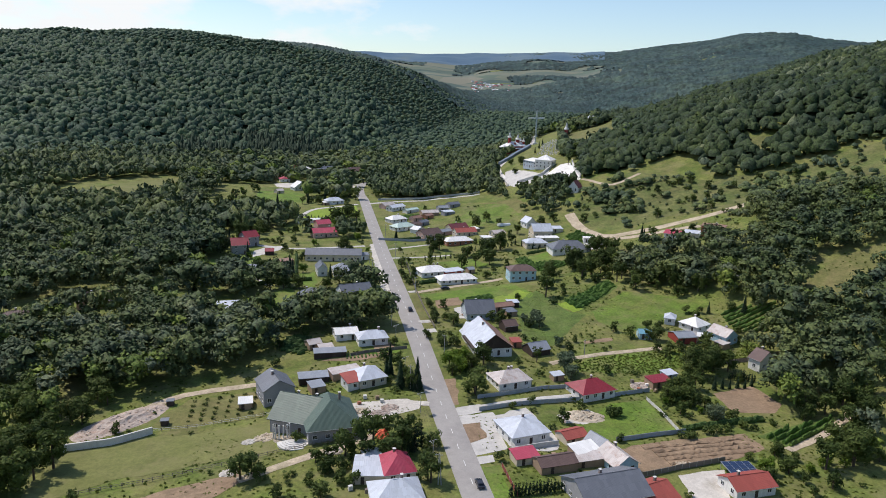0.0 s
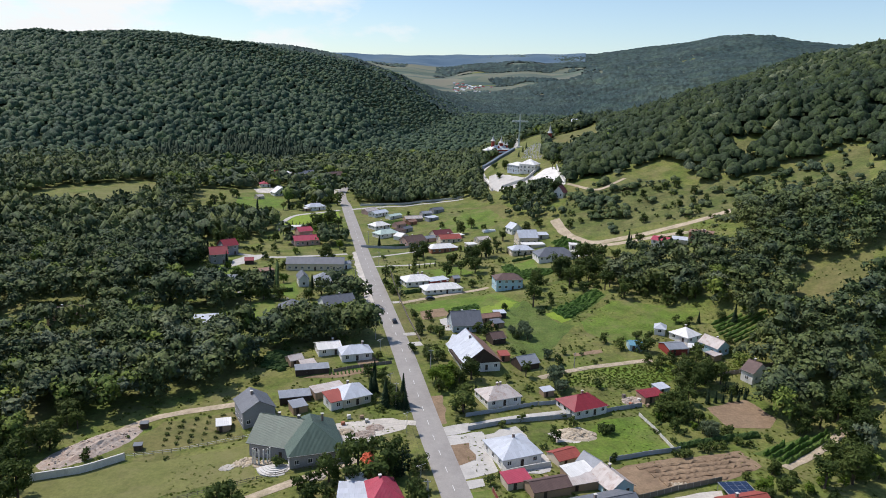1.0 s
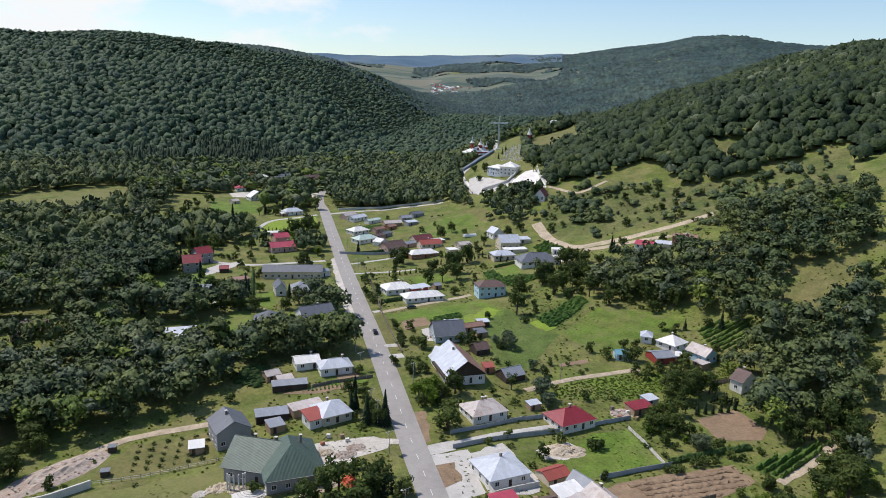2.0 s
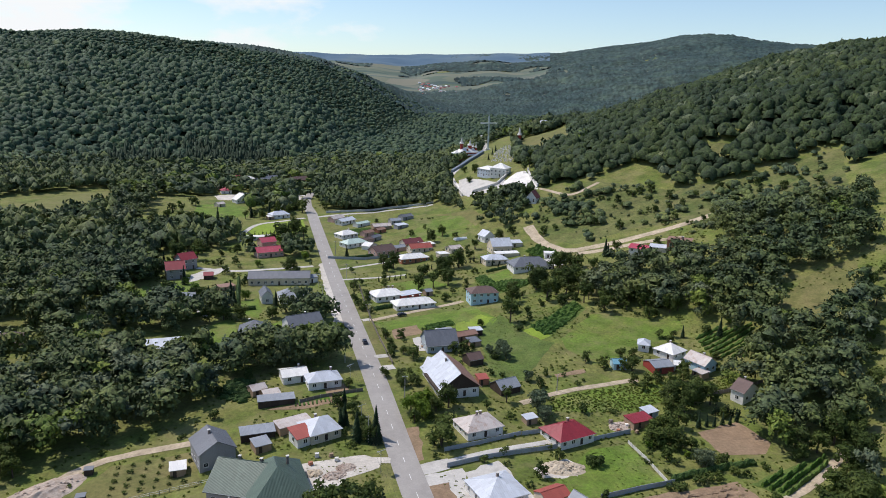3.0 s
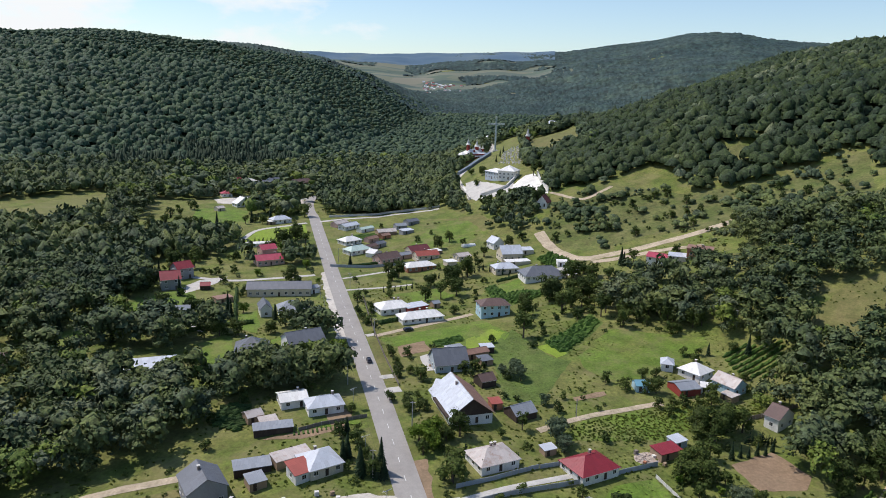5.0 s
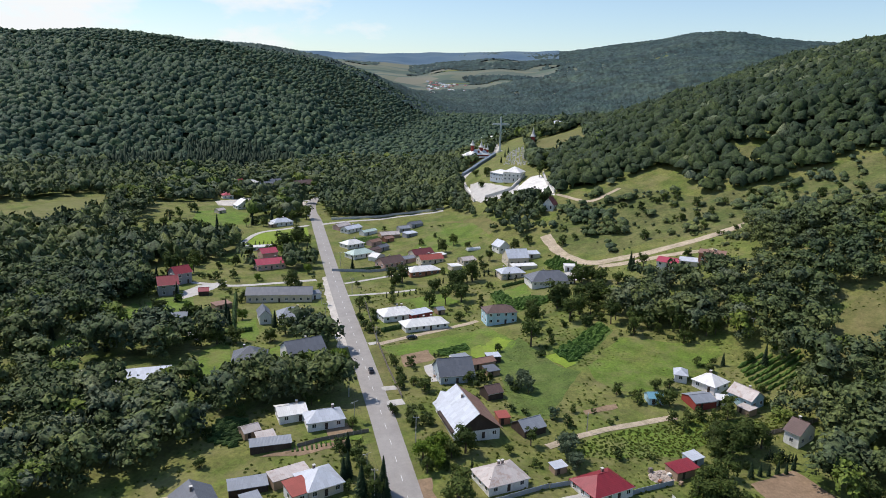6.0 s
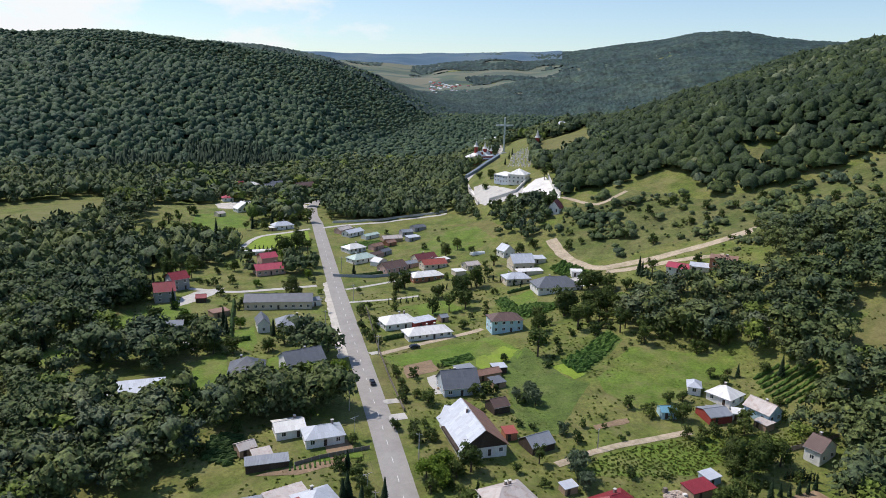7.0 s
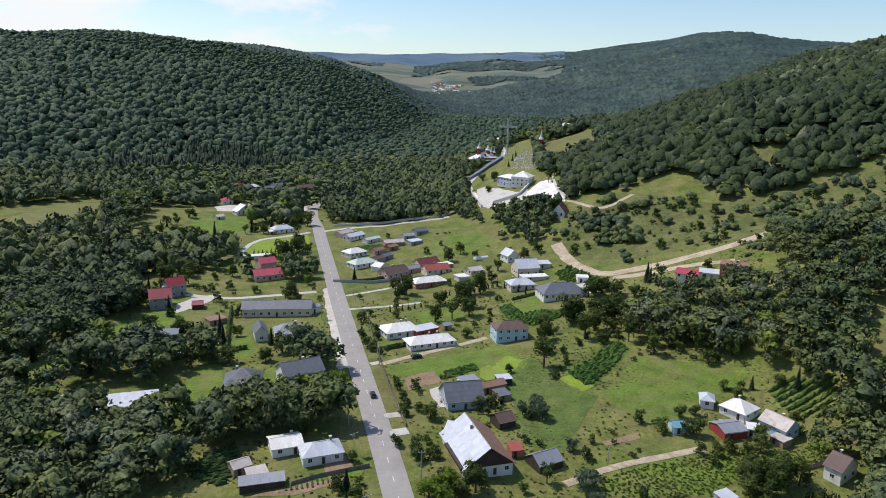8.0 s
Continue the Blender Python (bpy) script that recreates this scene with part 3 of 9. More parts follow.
WOODS = [
    [(178.9, 383.3), (194.4, 407.4), (212.7, 402.9), (238.8, 388.8), (266.9, 380.9), (231.1, 328.0)],
    [(-174.0, 291.5), (-144.2, 293.0), (-122.4, 291.8), (-99.3, 301.2), (-71.3, 297.0), (-61.2, 284.1), (-55.6, 268.4), (-54.2, 241.5), (-66.8, 239.8), (-91.3, 228.0), (-94.8, 215.9), (-97.8, 193.7), (-103.8, 177.7), (-100.5, 147.9), (-154.6, 146.8), (-259.0, 283.0)],
    [(-574.5, 714.1), (-426.6, 739.2), (-288.5, 834.3), (-201.9, 797.8), (-205.2, 649.0), (-251.2, 590.0), (-187.8, 578.7), (-170.6, 524.6), (-136.3, 504.4), (-114.8, 417.5), (-107.4, 353.2), (-106.1, 322.6), (-142.5, 328.7), (-179.9, 302.1), (-245.2, 293.9)],
    [(-65.8, 288.9), (-38.5, 273.2), (-30.1, 278.5), (-9.2, 278.4), (-10.0, 296.2), (-24.5, 293.5), (-41.3, 292.7), (-62.2, 288.8)],
    [(-43.5, 644.7), (-26.9, 822.1), (101.6, 1006.0), (86.0, 655.5), (76.1, 591.2), (48.2, 594.5), (-23.3, 594.7)],
    [(73.7, 550.3), (116.7, 560.1), (119.7, 509.9), (107.7, 488.3), (86.4, 489.8), (74.0, 517.2)],
    [(118.3, 382.4), (157.7, 372.0), (177.1, 361.4), (230.8, 336.7), (220.6, 319.4), (196.0, 320.5), (175.0, 309.1), (166.8, 287.0), (181.4, 279.1), (210.3, 301.7), (162.6, 221.5), (142.5, 215.4), (114.8, 215.6), (132.8, 262.7), (153.8, 279.3), (136.9, 316.2), (108.8, 338.2), (105.8, 364.6)],
    [(126.5, 214.1), (164.4, 224.4), (130.3, 170.5), (124.7, 179.0), (145.9, 205.3)],
    [(23.6, 751.2), (89.6, 685.5), (115.1, 551.5), (57.1, 587.2)],
    [(-128.3, 313.9), (-109.6, 309.2), (-97.2, 284.0), (-63.9, 284.6), (-33.8, 291.4), (-19.8, 296.3), (-8.5, 300.4), (-4.7, 286.4), (-11.3, 276.4), (-37.9, 274.2), (-54.3, 270.4), (-53.0, 256.4), (-74.8, 247.4), (-96.2, 248.5)],
    [(-150.4, 428.4), (-150.6, 532.1), (-85.1, 520.6), (-73.2, 473.2), (-127.6, 459.1), (-115.7, 406.7), (-113.2, 363.8), (-153.1, 364.0), (-176.1, 410.3)],
    [(-118.0, 333.3), (-75.4, 349.0), (-58.8, 338.0), (-69.4, 326.0), (-71.6, 312.5), (-111.5, 313.5)],
    [(-42.8, 337.7), (-25.9, 365.6), (-14.3, 337.2), (-18.2, 325.0), (-35.5, 330.7)],
    [(-79.1, 470.8), (-36.2, 483.4), (-30.2, 449.8), (-68.5, 446.2)],
    [(-58.0, 734.4), (18.3, 898.6), (81.6, 875.5), (73.4, 692.3), (51.2, 608.1), (-33.7, 597.2), (-42.4, 630.1)],
    [(50.9, 604.6), (74.1, 586.9), (104.0, 571.1), (116.8, 523.3), (104.8, 493.0), (83.9, 522.5), (72.9, 548.6)],
]
CLEARINGS = [
    [(74.7, 703.1), (71.3, 632.7), (71.2, 570.9), (91.3, 555.1), (106.6, 553.9), (122.3, 527.7), (132.6, 569.3), (121.1, 614.2), (108.5, 594.3), (113.9, 684.0), (88.2, 730.7)],
    [(-300.0, 560.0), (-262.0, 628.0), (-226.0, 672.0), (-206.0, 640.0), (-198.0, 590.0), (-222.0, 536.0), (-280.0, 540.0)],
    [(-164.1, 299.5), (-134.0, 308.4), (-129.1, 299.4), (-160.3, 292.2)],
    [(-132.3, 322.1), (-128.6, 339.1), (-122.1, 347.9), (-113.9, 392.3), (-104.8, 379.5), (-110.1, 338.8), (-121.7, 323.9)],
    [(-108.9, 381.9), (-106.1, 400.7), (-89.1, 402.1), (-79.7, 370.3), (-85.9, 363.4), (-103.9, 384.2)],
    [(-107.7, 313.4), (-71.6, 312.5), (-64.7, 307.8), (-60.7, 292.3), (-91.8, 291.6)],
]

# plots and ways that trees keep out of
BARE = [
    [(-98.3, 168.9), (-96.3, 187.2), (-79.1, 196.1), (-63.2, 198.2), (-42.3, 203.1), (-37.6, 185.0), (-50.6, 182.7), (-77.6, 172.7), (-95.9, 158.1)],
    [(-77.7, 210.8), (-73.0, 221.2), (-50.3, 225.6), (-44.8, 207.2), (-67.9, 202.4), (-79.4, 202.1)],
    [(-69.6, 163.6), (-58.7, 169.2), (-45.4, 174.6), (-41.7, 171.4), (-48.4, 163.7), (-57.9, 158.4)],
    [(-21.6, 213.7), (-15.5, 215.3), (-0.9, 218.3), (4.0, 215.3), (3.2, 211.3), (-5.9, 206.3), (-11.4, 196.3), (-15.8, 194.0), (-19.5, 204.3)],
    [(15.0, 206.3), (26.8, 209.9), (29.0, 186.4), (18.6, 181.9)],
    [(27.3, 207.6), (37.9, 213.9), (44.5, 194.4), (43.6, 187.0), (30.2, 182.9), (28.7, 194.9)],
    [(16.5, 201.0), (22.2, 202.7), (23.4, 193.0), (18.2, 189.3)],
    [(11.5, 233.0), (15.9, 234.0), (16.3, 215.0), (12.4, 213.3)],
    [(13.8, 211.8), (23.2, 215.3), (23.3, 209.8), (15.0, 206.7)],
    [(18.6, 181.2), (24.1, 182.7), (24.4, 179.0), (18.9, 177.0)],
    [(20.4, 175.8), (25.5, 177.2), (26.8, 161.7), (21.9, 160.1)],
    [(60.6, 190.2), (77.0, 196.2), (105.7, 202.4), (107.8, 193.2), (95.3, 186.1), (65.9, 177.2), (61.8, 179.6)],
    [(50.1, 201.0), (67.9, 221.5), (80.9, 224.8), (84.6, 203.8), (65.0, 196.8), (54.4, 192.6)],
    [(47.5, 210.3), (59.0, 216.5), (62.3, 213.0), (59.3, 205.8), (49.1, 204.7)],
    [(75.3, 176.8), (89.8, 180.3), (85.0, 163.9), (75.0, 163.5)],
    [(106.8, 230.3), (123.2, 236.3), (128.2, 223.6), (122.7, 217.1), (108.9, 217.3)],
    [(108.3, 201.1), (141.6, 215.9), (139.8, 210.0), (116.3, 192.8)],
    [(2.3, 330.0), (25.2, 341.3), (44.7, 350.6), (49.6, 351.7), (58.8, 332.7), (55.2, 325.5), (43.3, 325.9), (40.1, 318.5), (23.5, 320.9), (6.8, 321.3)],
    [(39.5, 329.3), (52.3, 340.0), (56.9, 334.3), (50.5, 323.9), (41.0, 313.3), (38.3, 320.6)],
    [(50.5, 323.9), (60.7, 336.7), (67.1, 316.6), (70.4, 305.1), (77.3, 300.7), (56.4, 266.0), (45.0, 269.1), (46.5, 291.2), (45.7, 314.2)],
    [(69.8, 319.0), (80.8, 327.5), (98.0, 346.2), (100.5, 334.3), (86.3, 316.8), (74.9, 305.3)],
    [(66.1, 316.8), (73.9, 318.2), (77.2, 307.6), (72.1, 304.0)],
    [(80.8, 304.5), (100.7, 327.2), (114.0, 321.1), (135.3, 311.5), (134.6, 305.0), (118.2, 296.6), (108.9, 289.4), (96.2, 282.2), (85.4, 284.0), (80.6, 292.4)],
    [(10.1, 321.2), (21.5, 327.5), (23.6, 316.8), (11.3, 309.1)],
    [(69.4, 271.2), (82.0, 275.2), (82.1, 272.6), (69.7, 268.6)],
    [(57.2, 244.5), (68.7, 255.7), (97.2, 263.1), (122.6, 263.9), (140.8, 264.1), (132.9, 260.1), (108.6, 254.3), (90.1, 243.5)],
    [(-83.8, 504.6), (-79.3, 538.2), (-64.6, 551.1), (-48.4, 558.3), (-42.4, 522.0), (-56.2, 513.3)],
    [(-66.2, 307.9), (-67.6, 327.0), (-59.9, 338.0), (-52.7, 311.8), (-60.6, 302.5)],
    [(-40.3, 311.3), (-41.5, 329.2), (-36.4, 337.6), (-31.5, 316.0)],
    [(-59.4, 343.9), (-60.7, 363.2), (-53.5, 368.7), (-49.2, 349.9), (-48.2, 337.8)],
    [(-108.9, 381.9), (-106.1, 400.7), (-89.1, 402.1), (-79.7, 370.3), (-85.9, 363.4), (-103.9, 384.2)],
    [(-132.3, 322.1), (-128.6, 339.1), (-122.1, 347.9), (-114.4, 394.0), (-105.5, 381.9), (-110.1, 338.8), (-121.7, 323.9)],
    [(5.6, 393.2), (33.3, 406.3), (42.5, 391.0), (20.8, 380.9), (18.8, 393.2)],
    [(-131.3, 573.1), (-137.3, 612.9), (-116.2, 620.9), (-96.4, 604.2), (-89.1, 563.2), (-112.4, 549.1)],
    [(18.5, 487.1), (39.1, 535.5), (62.5, 558.0), (73.4, 526.0), (65.8, 497.5), (43.8, 485.9)],
    [(47.1, 562.3), (76.0, 548.7), (83.6, 520.7), (74.4, 508.1), (68.1, 541.0)],
    [(64.6, 400.7), (78.6, 409.5), (77.6, 392.3), (67.7, 383.2)],
    [(57.1, 398.7), (65.1, 404.9), (67.7, 383.2), (77.1, 390.0), (89.5, 385.9), (81.5, 375.0), (67.2, 368.2), (59.0, 378.1)],
    [(-255.8, 574.2), (-247.5, 615.6), (-220.4, 656.7), (-204.8, 619.9), (-241.9, 557.0)],
    [(-1.2, 330.1), (1.8, 332.3), (6.6, 290.1), (2.5, 289.0)],
    [(-33.0, 246.4), (-20.4, 250.9), (-8.2, 254.6), (-7.8, 251.7), (-21.3, 246.0)],
    [(-33.4, 248.4), (-22.1, 253.0), (-3.9, 257.2), (-3.6, 254.5), (-8.2, 253.6), (-20.3, 249.9)],
    [(-14.9, 260.6), (-8.6, 264.4), (-6.1, 257.8), (-12.7, 253.3)],
    [(-106.7, 309.1), (-96.7, 314.0), (-92.6, 307.9), (-94.7, 299.0), (-101.0, 298.0)],
    [(-98.1, 406.5), (-91.5, 421.7), (-78.1, 429.2), (-80.2, 419.8), (-86.3, 406.4), (-93.1, 397.9)],
    [(95.4, 419.8), (109.8, 423.7), (115.1, 418.7), (109.9, 407.4), (100.1, 404.8)],
    [(18.6, 309.9), (25.0, 313.7), (25.3, 295.9), (20.4, 295.2)],
    [(111.6, 282.5), (121.7, 279.5), (120.3, 273.1), (112.9, 273.3)],
    [(-133.6, 661.3), (-109.9, 680.1), (-71.2, 671.6), (-58.5, 661.0), (-56.9, 644.6), (-97.8, 636.5), (-126.6, 639.5)],
    [(-28.7, 437.5), (-24.2, 441.6), (-13.7, 369.8), (-8.7, 337.1), (-6.1, 310.5), (-10.6, 331.4), (-14.7, 328.7), (-18.1, 356.0), (-23.7, 393.3)],
]
WAYS = [
    ([(-86.8, 209.3), (-84.1, 218.7), (-75.2, 225.3), (-62.8, 228.6), (-50.6, 230.5)], 3.2),
    ([(-44.4, 170.6), (-31.2, 179.4), (-21.0, 184.8), (-10.3, 192.8)], 3.2),
    ([(114.3, 192.1), (130.2, 201.8), (141.6, 210.6), (147.3, 215.5)], 2.8),
    ([(106.0, 483.0), (106.0, 473.0), (107.7, 458.3), (111.9, 442.0), (117.5, 429.6), (129.8, 426.2), (148.7, 421.3), (177.1, 419.3), (203.0, 422.6)], 6.5),
    ([(121.1, 422.2), (135.0, 415.7), (155.8, 410.2), (173.8, 400.1)], 4.5),
    ([(125.2, 536.4), (133.8, 517.9), (140.8, 506.7), (150.2, 511.8), (163.6, 519.4)], 3.0),
    ([(52.3, 249.9), (59.9, 254.1), (69.5, 258.3), (86.5, 262.6), (99.4, 266.0)], 2.6),
    ([(1.0, 333.5), (16.3, 343.9), (30.8, 352.7), (46.3, 361.8)], 3.0),
    ([(-38.9, 568.8), (-20.5, 580.5), (12.1, 591.3), (52.2, 595.8)], 4.0),
    ([(-54.5, 673.0), (-69.9, 660.1), (-96.0, 652.7), (-124.7, 661.8)], 4.0),
    ([(-47.9, 565.0), (-64.6, 551.1), (-78.5, 544.3), (-83.1, 529.2), (-84.8, 509.8)], 3.4),
    ([(-31.7, 432.5), (-53.6, 425.6), (-74.7, 419.8), (-95.7, 427.3)], 3.4),
    ([(-70.5, 338.1), (-84.1, 356.7), (-79.1, 363.3)], 2.0),
    ([(21.2, 212.8), (36.7, 219.0), (57.3, 226.4)], 2.2),
    ([(6.5, 215.0), (-4.5, 215.8)], 3.0),
    ([(1.8, 289.4), (7.7, 290.5)], 3.5),
    ([(3.8, 277.4), (9.8, 279.0)], 4.5),
    ([(-2.7, 334.1), (1.0, 335.8)], 3.0),
    ([(-13.7, 403.7), (8.6, 409.1), (21.3, 414.6)], 2.4),
    ([(-16.4, 425.8), (-5.6, 431.7), (15.4, 445.1)], 2.4),
    ([(74.8, 643.1), (76.6, 689.7), (92.6, 724.9), (113.7, 759.4), (132.8, 832.9), (156.9, 1000.5), (195.9, 1268.3)], 5.0),
]
LONG_WAYS = [(np.array([(x, y) for x, y, _ in along(w, 2.5)]), width) for w, width in WAYS]


def off_ways(x, y, margin=1.5):
    ok = np.ones(np.shape(x), bool)
    for w, width in LONG_WAYS:
        ok &= ((x[..., None] - w[:, 0]) ** 2 + (y[..., None] - w[:, 1]) ** 2).min(-1) > (width / 2 + margin) ** 2
    return ok


# ---- woods ----
def crown_lump(rnd, sub, squash=0.72, rough=0.34):
    bm = bmesh.new()
    bmesh.ops.create_icosphere(bm, subdivisions=sub, radius=1.0)
    off = Vector((rnd.uniform(0, 50), rnd.uniform(0, 50), 0))
    for v in bm.verts:
        v.co *= 1 + rough * 2.2 * noise.noise(v.co * 1.6 + off) + rnd.uniform(-rough, rough) * 0.35
        v.co.z *= squash
    low = [v for v in bm.verts if v.co.z < -0.42]
    bmesh.ops.delete(bm, geom=low, context="VERTS")
    bm.verts.index_update()
    out = np.array([v.co[:] for v in bm.verts]), [[v.index for v in f.verts] for f in bm.faces]
    bm.free()
    return out


def crown_cluster(rnd, lumps, sub=1):
    """A treetop of several lumps with gaps between them."""
    vs, fs = [], []
    for k in range(lumps):
        v, f = crown_lump(rnd, sub)
        a, r = rnd.uniform(0, math.tau), 0 if k == 0 else rnd.uniform(0.45, 0.72)
        s = 0.72 if k == 0 else rnd.uniform(0.36, 0.55)
        o = sum(len(q) for q in vs)
        vs.append(v * s + np.array([r * math.cos(a), r * math.sin(a), 0.3 if k == 0 else rnd.uniform(-0.15, 0.35)]))
        fs += [[i + o for i in q] for q in f]
    return np.concatenate(vs), np.array(fs)


def spire(rnd, tiers=3, n=6):
    """A conifer seen from afar: ragged skirts."""
    vs, fs = [], []
    for k in range(tiers):
        z0, z1, r = k * 0.8, k * 0.8 + 1.5, 0.85 - 0.22 * k
        o = len(vs)
        vs += [(r * rnd.uniform(0.75, 1.2) * math.cos(j * math.tau / n), r * rnd.uniform(0.75, 1.2) * math.sin(j * math.tau / n), z0 + rnd.uniform(-0.15, 0.15)) for j in range(n)] + [(0, 0, z1)]
        fs += [[o + j, o + (j + 1) % n, o + n] for j in range(n)]
    return np.array(vs), np.array(fs)


def wood(name, spots, sizes, shapes, mat, label, rise=0.55, tall=1.0):
    """Many treetops in one mesh."""
    rnd = np.random.RandomState(len(spots))
    pick = rnd.randint(0, len(shapes), len(spots))
    V, Fc, o = [], [], 0
    zs = ground_z(spots[:, 0], spots[:, 1])
    for (x, y), s, k, z in zip(spots, sizes, pick, zs):
        v, f = shapes[k]
        a = rnd.uniform(0, math.tau)
        c, q = math.cos(a) * s, math.sin(a) * s
        V.append(np.stack([x + c * v[:, 0] - q * v[:, 1], y + q * v[:, 0] + c * v[:, 1], z + s * rise + s * tall * rnd.uniform(0.85, 1.25) * v[:, 2]], 1))
        Fc.append(f + o)
        o += len(v)
    V, Fc = np.concatenate(V), np.concatenate(Fc)
    me = bpy.data.meshes.new(name)
    me.vertices.add(len(V))
    me.vertices.foreach_set("co", V.ravel())
    me.loops.add(Fc.size)
    me.loops.foreach_set("vertex_index", Fc.ravel().astype(np.int32))
    me.polygons.add(len(Fc))
    me.polygons.foreach_set("loop_start", np.arange(0, Fc.size, 3, dtype=np.int32))
    me.update(calc_edges=True)
    me.validate()
    me.materials.append(mat)
    return tagged(new(name, me), label, "woodland", "", "stuff")


def scatter(x0, x1, y0, y1, step, seed, keep):
    rnd = np.random.RandomState(seed)
    X, Y = np.meshgrid(np.arange(x0, x1, step), np.arange(y0, y1, step))
    X = (X + rnd.uniform(-0.62, 0.62, X.shape) * step).ravel()
    Y = (Y + rnd.uniform(-0.62, 0.62, Y.shape) * step).ravel()
    ok = keep(X, Y)
    return np.stack([X[ok], Y[ok]], 1)


def in_any(polys, x, y):
    hit = np.zeros(np.shape(x), bool)
    for p in polys:
        hit |= inside(p, x, y)
    return hit


rt = random.Random(5)


def leafy_top(rnd, sprays=34):
    """A treetop seen from a distance: a lump with ragged leaf sprays all over it."""
    v, f = crown_lump(rnd, 1, 0.8, 0.4)
    verts, faces = [tuple(q * 0.86) for q in v], [list(q) for q in f]
    for _ in range(sprays):
        d = Vector((rnd.gauss(0, 1), rnd.gauss(0, 1), abs(rnd.gauss(0.2, 0.7)))).normalized()
        q = Vector((d.x, d.y, d.z * 0.8)) * rnd.uniform(0.72, 1.02)
        nrm = (d + Vector((rnd.gauss(0, 0.55), rnd.gauss(0, 0.55), rnd.gauss(0.1, 0.5)))).normalized()
        a = nrm.orthogonal().normalized()
        a.rotate(Matrix.Rotation(rnd.uniform(0, math.tau), 3, nrm))
        b, s, o = nrm.cross(a), 0.27 * rnd.uniform(0.6, 1.3), len(verts)
        verts += [tuple(q - a * s), tuple(q - b * s * 0.8), tuple(q + a * s), tuple(q + b * s * 0.8)]
        faces += [[o, o + 1, o + 2], [o, o + 2, o + 3]]
    return np.array(verts), np.array(faces)


def dome_top(rnd, sprays=6, leaf=0.19):
    """A full, closed crown: a tall lobed dome with a few leaf sprays breaking its outline."""
    v, f = crown_lump(rnd, 2, 1.0, 0.24)
    verts, faces = [tuple(q * rnd.uniform(0.8, 1.16)) for q in v], [list(q) for q in f]
    for _ in range(sprays):
        d = Vector((rnd.gauss(0, 1), rnd.gauss(0, 1), abs(rnd.gauss(0.3, 0.7)))).normalized()
        q = d * rnd.uniform(0.85, 1.1)
        nrm = (d + Vector((rnd.gauss(0, 0.4), rnd.gauss(0, 0.4), rnd.gauss(0.1, 0.4)))).normalized()
        a = nrm.orthogonal().normalized()
        a.rotate(Matrix.Rotation(rnd.uniform(0, math.tau), 3, nrm))
        b, s, o = nrm.cross(a), leaf * rnd.uniform(0.6, 1.3), len(verts)
        verts += [tuple(q - a * s), tuple(q - b * s * 0.8), tuple(q + a * s), tuple(q + b * s * 0.8)]
        faces += [[o, o + 1, o + 2], [o, o + 2, o + 3]]
    return np.array(verts), np.array(faces)


TOPS_FAR = [crown_cluster(rt, 1) for _ in range(6)]
TOPS_NEAR = [leafy_top(rt, 26) for _ in range(9)]
TOPS_HILL = [dome_top(rt) for _ in range(9)]
TOPS_SLOPE = [dome_top(rt, 14, 0.2) for _ in range(12)]
SPIRES = [spire(rt) for _ in range(4)]


def on_left_hill(x, y):
    return (left_hill(x, y) > 1.0) & (left_hill(x, y) > right_hill(x, y))


def on_right_hill(x, y):
    return (x - axis_x(y) > 150) & (right_hill(x, y) > 4) & ~in_any(OPEN_SLOPES, x, y) & ((y > 534) | (x - axis_x(y) > 240))


def sized(spots, lo, hi, seed):
    return np.random.RandomState(seed).uniform(lo, hi, len(spots))


# the hill to the west: near face, then the back of the crest
s = scatter(-1100, 330, 560, 1250, 7.8, 1, lambda x, y: on_left_hill(x, y) & (y < 1250))
wood("forest_hillside", s, sized(s, 3.6, 6.8, 1), TOPS_HILL, FOREST, "dense dark green broadleaf forest on the hillside", 0.5, 1.05)
s = scatter(-1400, 330, 1250, 2300, 9.0, 2, lambda x, y: on_left_hill(x, y) & (y < 1500 + 0.9 * np.maximum(x + 300, 0)))
wood("forest_crest", s, sized(s, 4.6, 7, 2), TOPS_FAR, FOREST, "dense green forest along the hill crest", 0.3)
s = scatter(-700, 160, 560, 1000, 6.0, 3, lambda x, y: (left_hill(x, y) < 14) & (left_hill(x, y) > 0.2) & (y > 640) & (right_hill(x, y) < 1) & (wave(x, y, 60, 4) > -0.35 + 1.2 * sm(-250, -420, x)))
wood("forest_conifers", s, sized(s, 3.2, 5.6, 3), SPIRES, NEEDLE_FAR, "dark conifers at the foot of the hill", 0.35)
s = scatter(130, 800, 440, 1250, 6.8, 4, lambda x, y: on_right_hill(x, y) & (y > 430) & (y - 0.75 * (x - axis_x(y)) < 640))
pale = (np.random.RandomState(44).uniform(0, 1, len(s)) + 0.25 * wave(s[:, 0], s[:, 1], 37, 2)) > 1.02
wood("forest_slope", s[~pale], sized(s[~pale], 3.0, 6.0, 4), TOPS_SLOPE, SLOPE_LEAF, "mixed green forest on the eastern slope", 0.6, 1.2)
wood("forest_pale_trees", s[pale], sized(s[pale], 3.0, 5.2, 41), TOPS_SLOPE, WOOD_PALE, "silvery poplars among the forest on the slope", 0.8, 1.25)
s = scatter(-100, 700, 960, 1760, 8.0, 5, lambda x, y: ~on_left_hill(x, y) & ~in_any(OPEN_SLOPES, x, y) & off_ways(x, y) & ((right_hill(x, y) <= 4) | (y - 0.75 * (x - axis_x(y)) >= 640)) & (wave(x, y, 130, 7) > -1.25) & (np.abs(np.degrees(np.arctan2(x, y)) - 6) < 15))
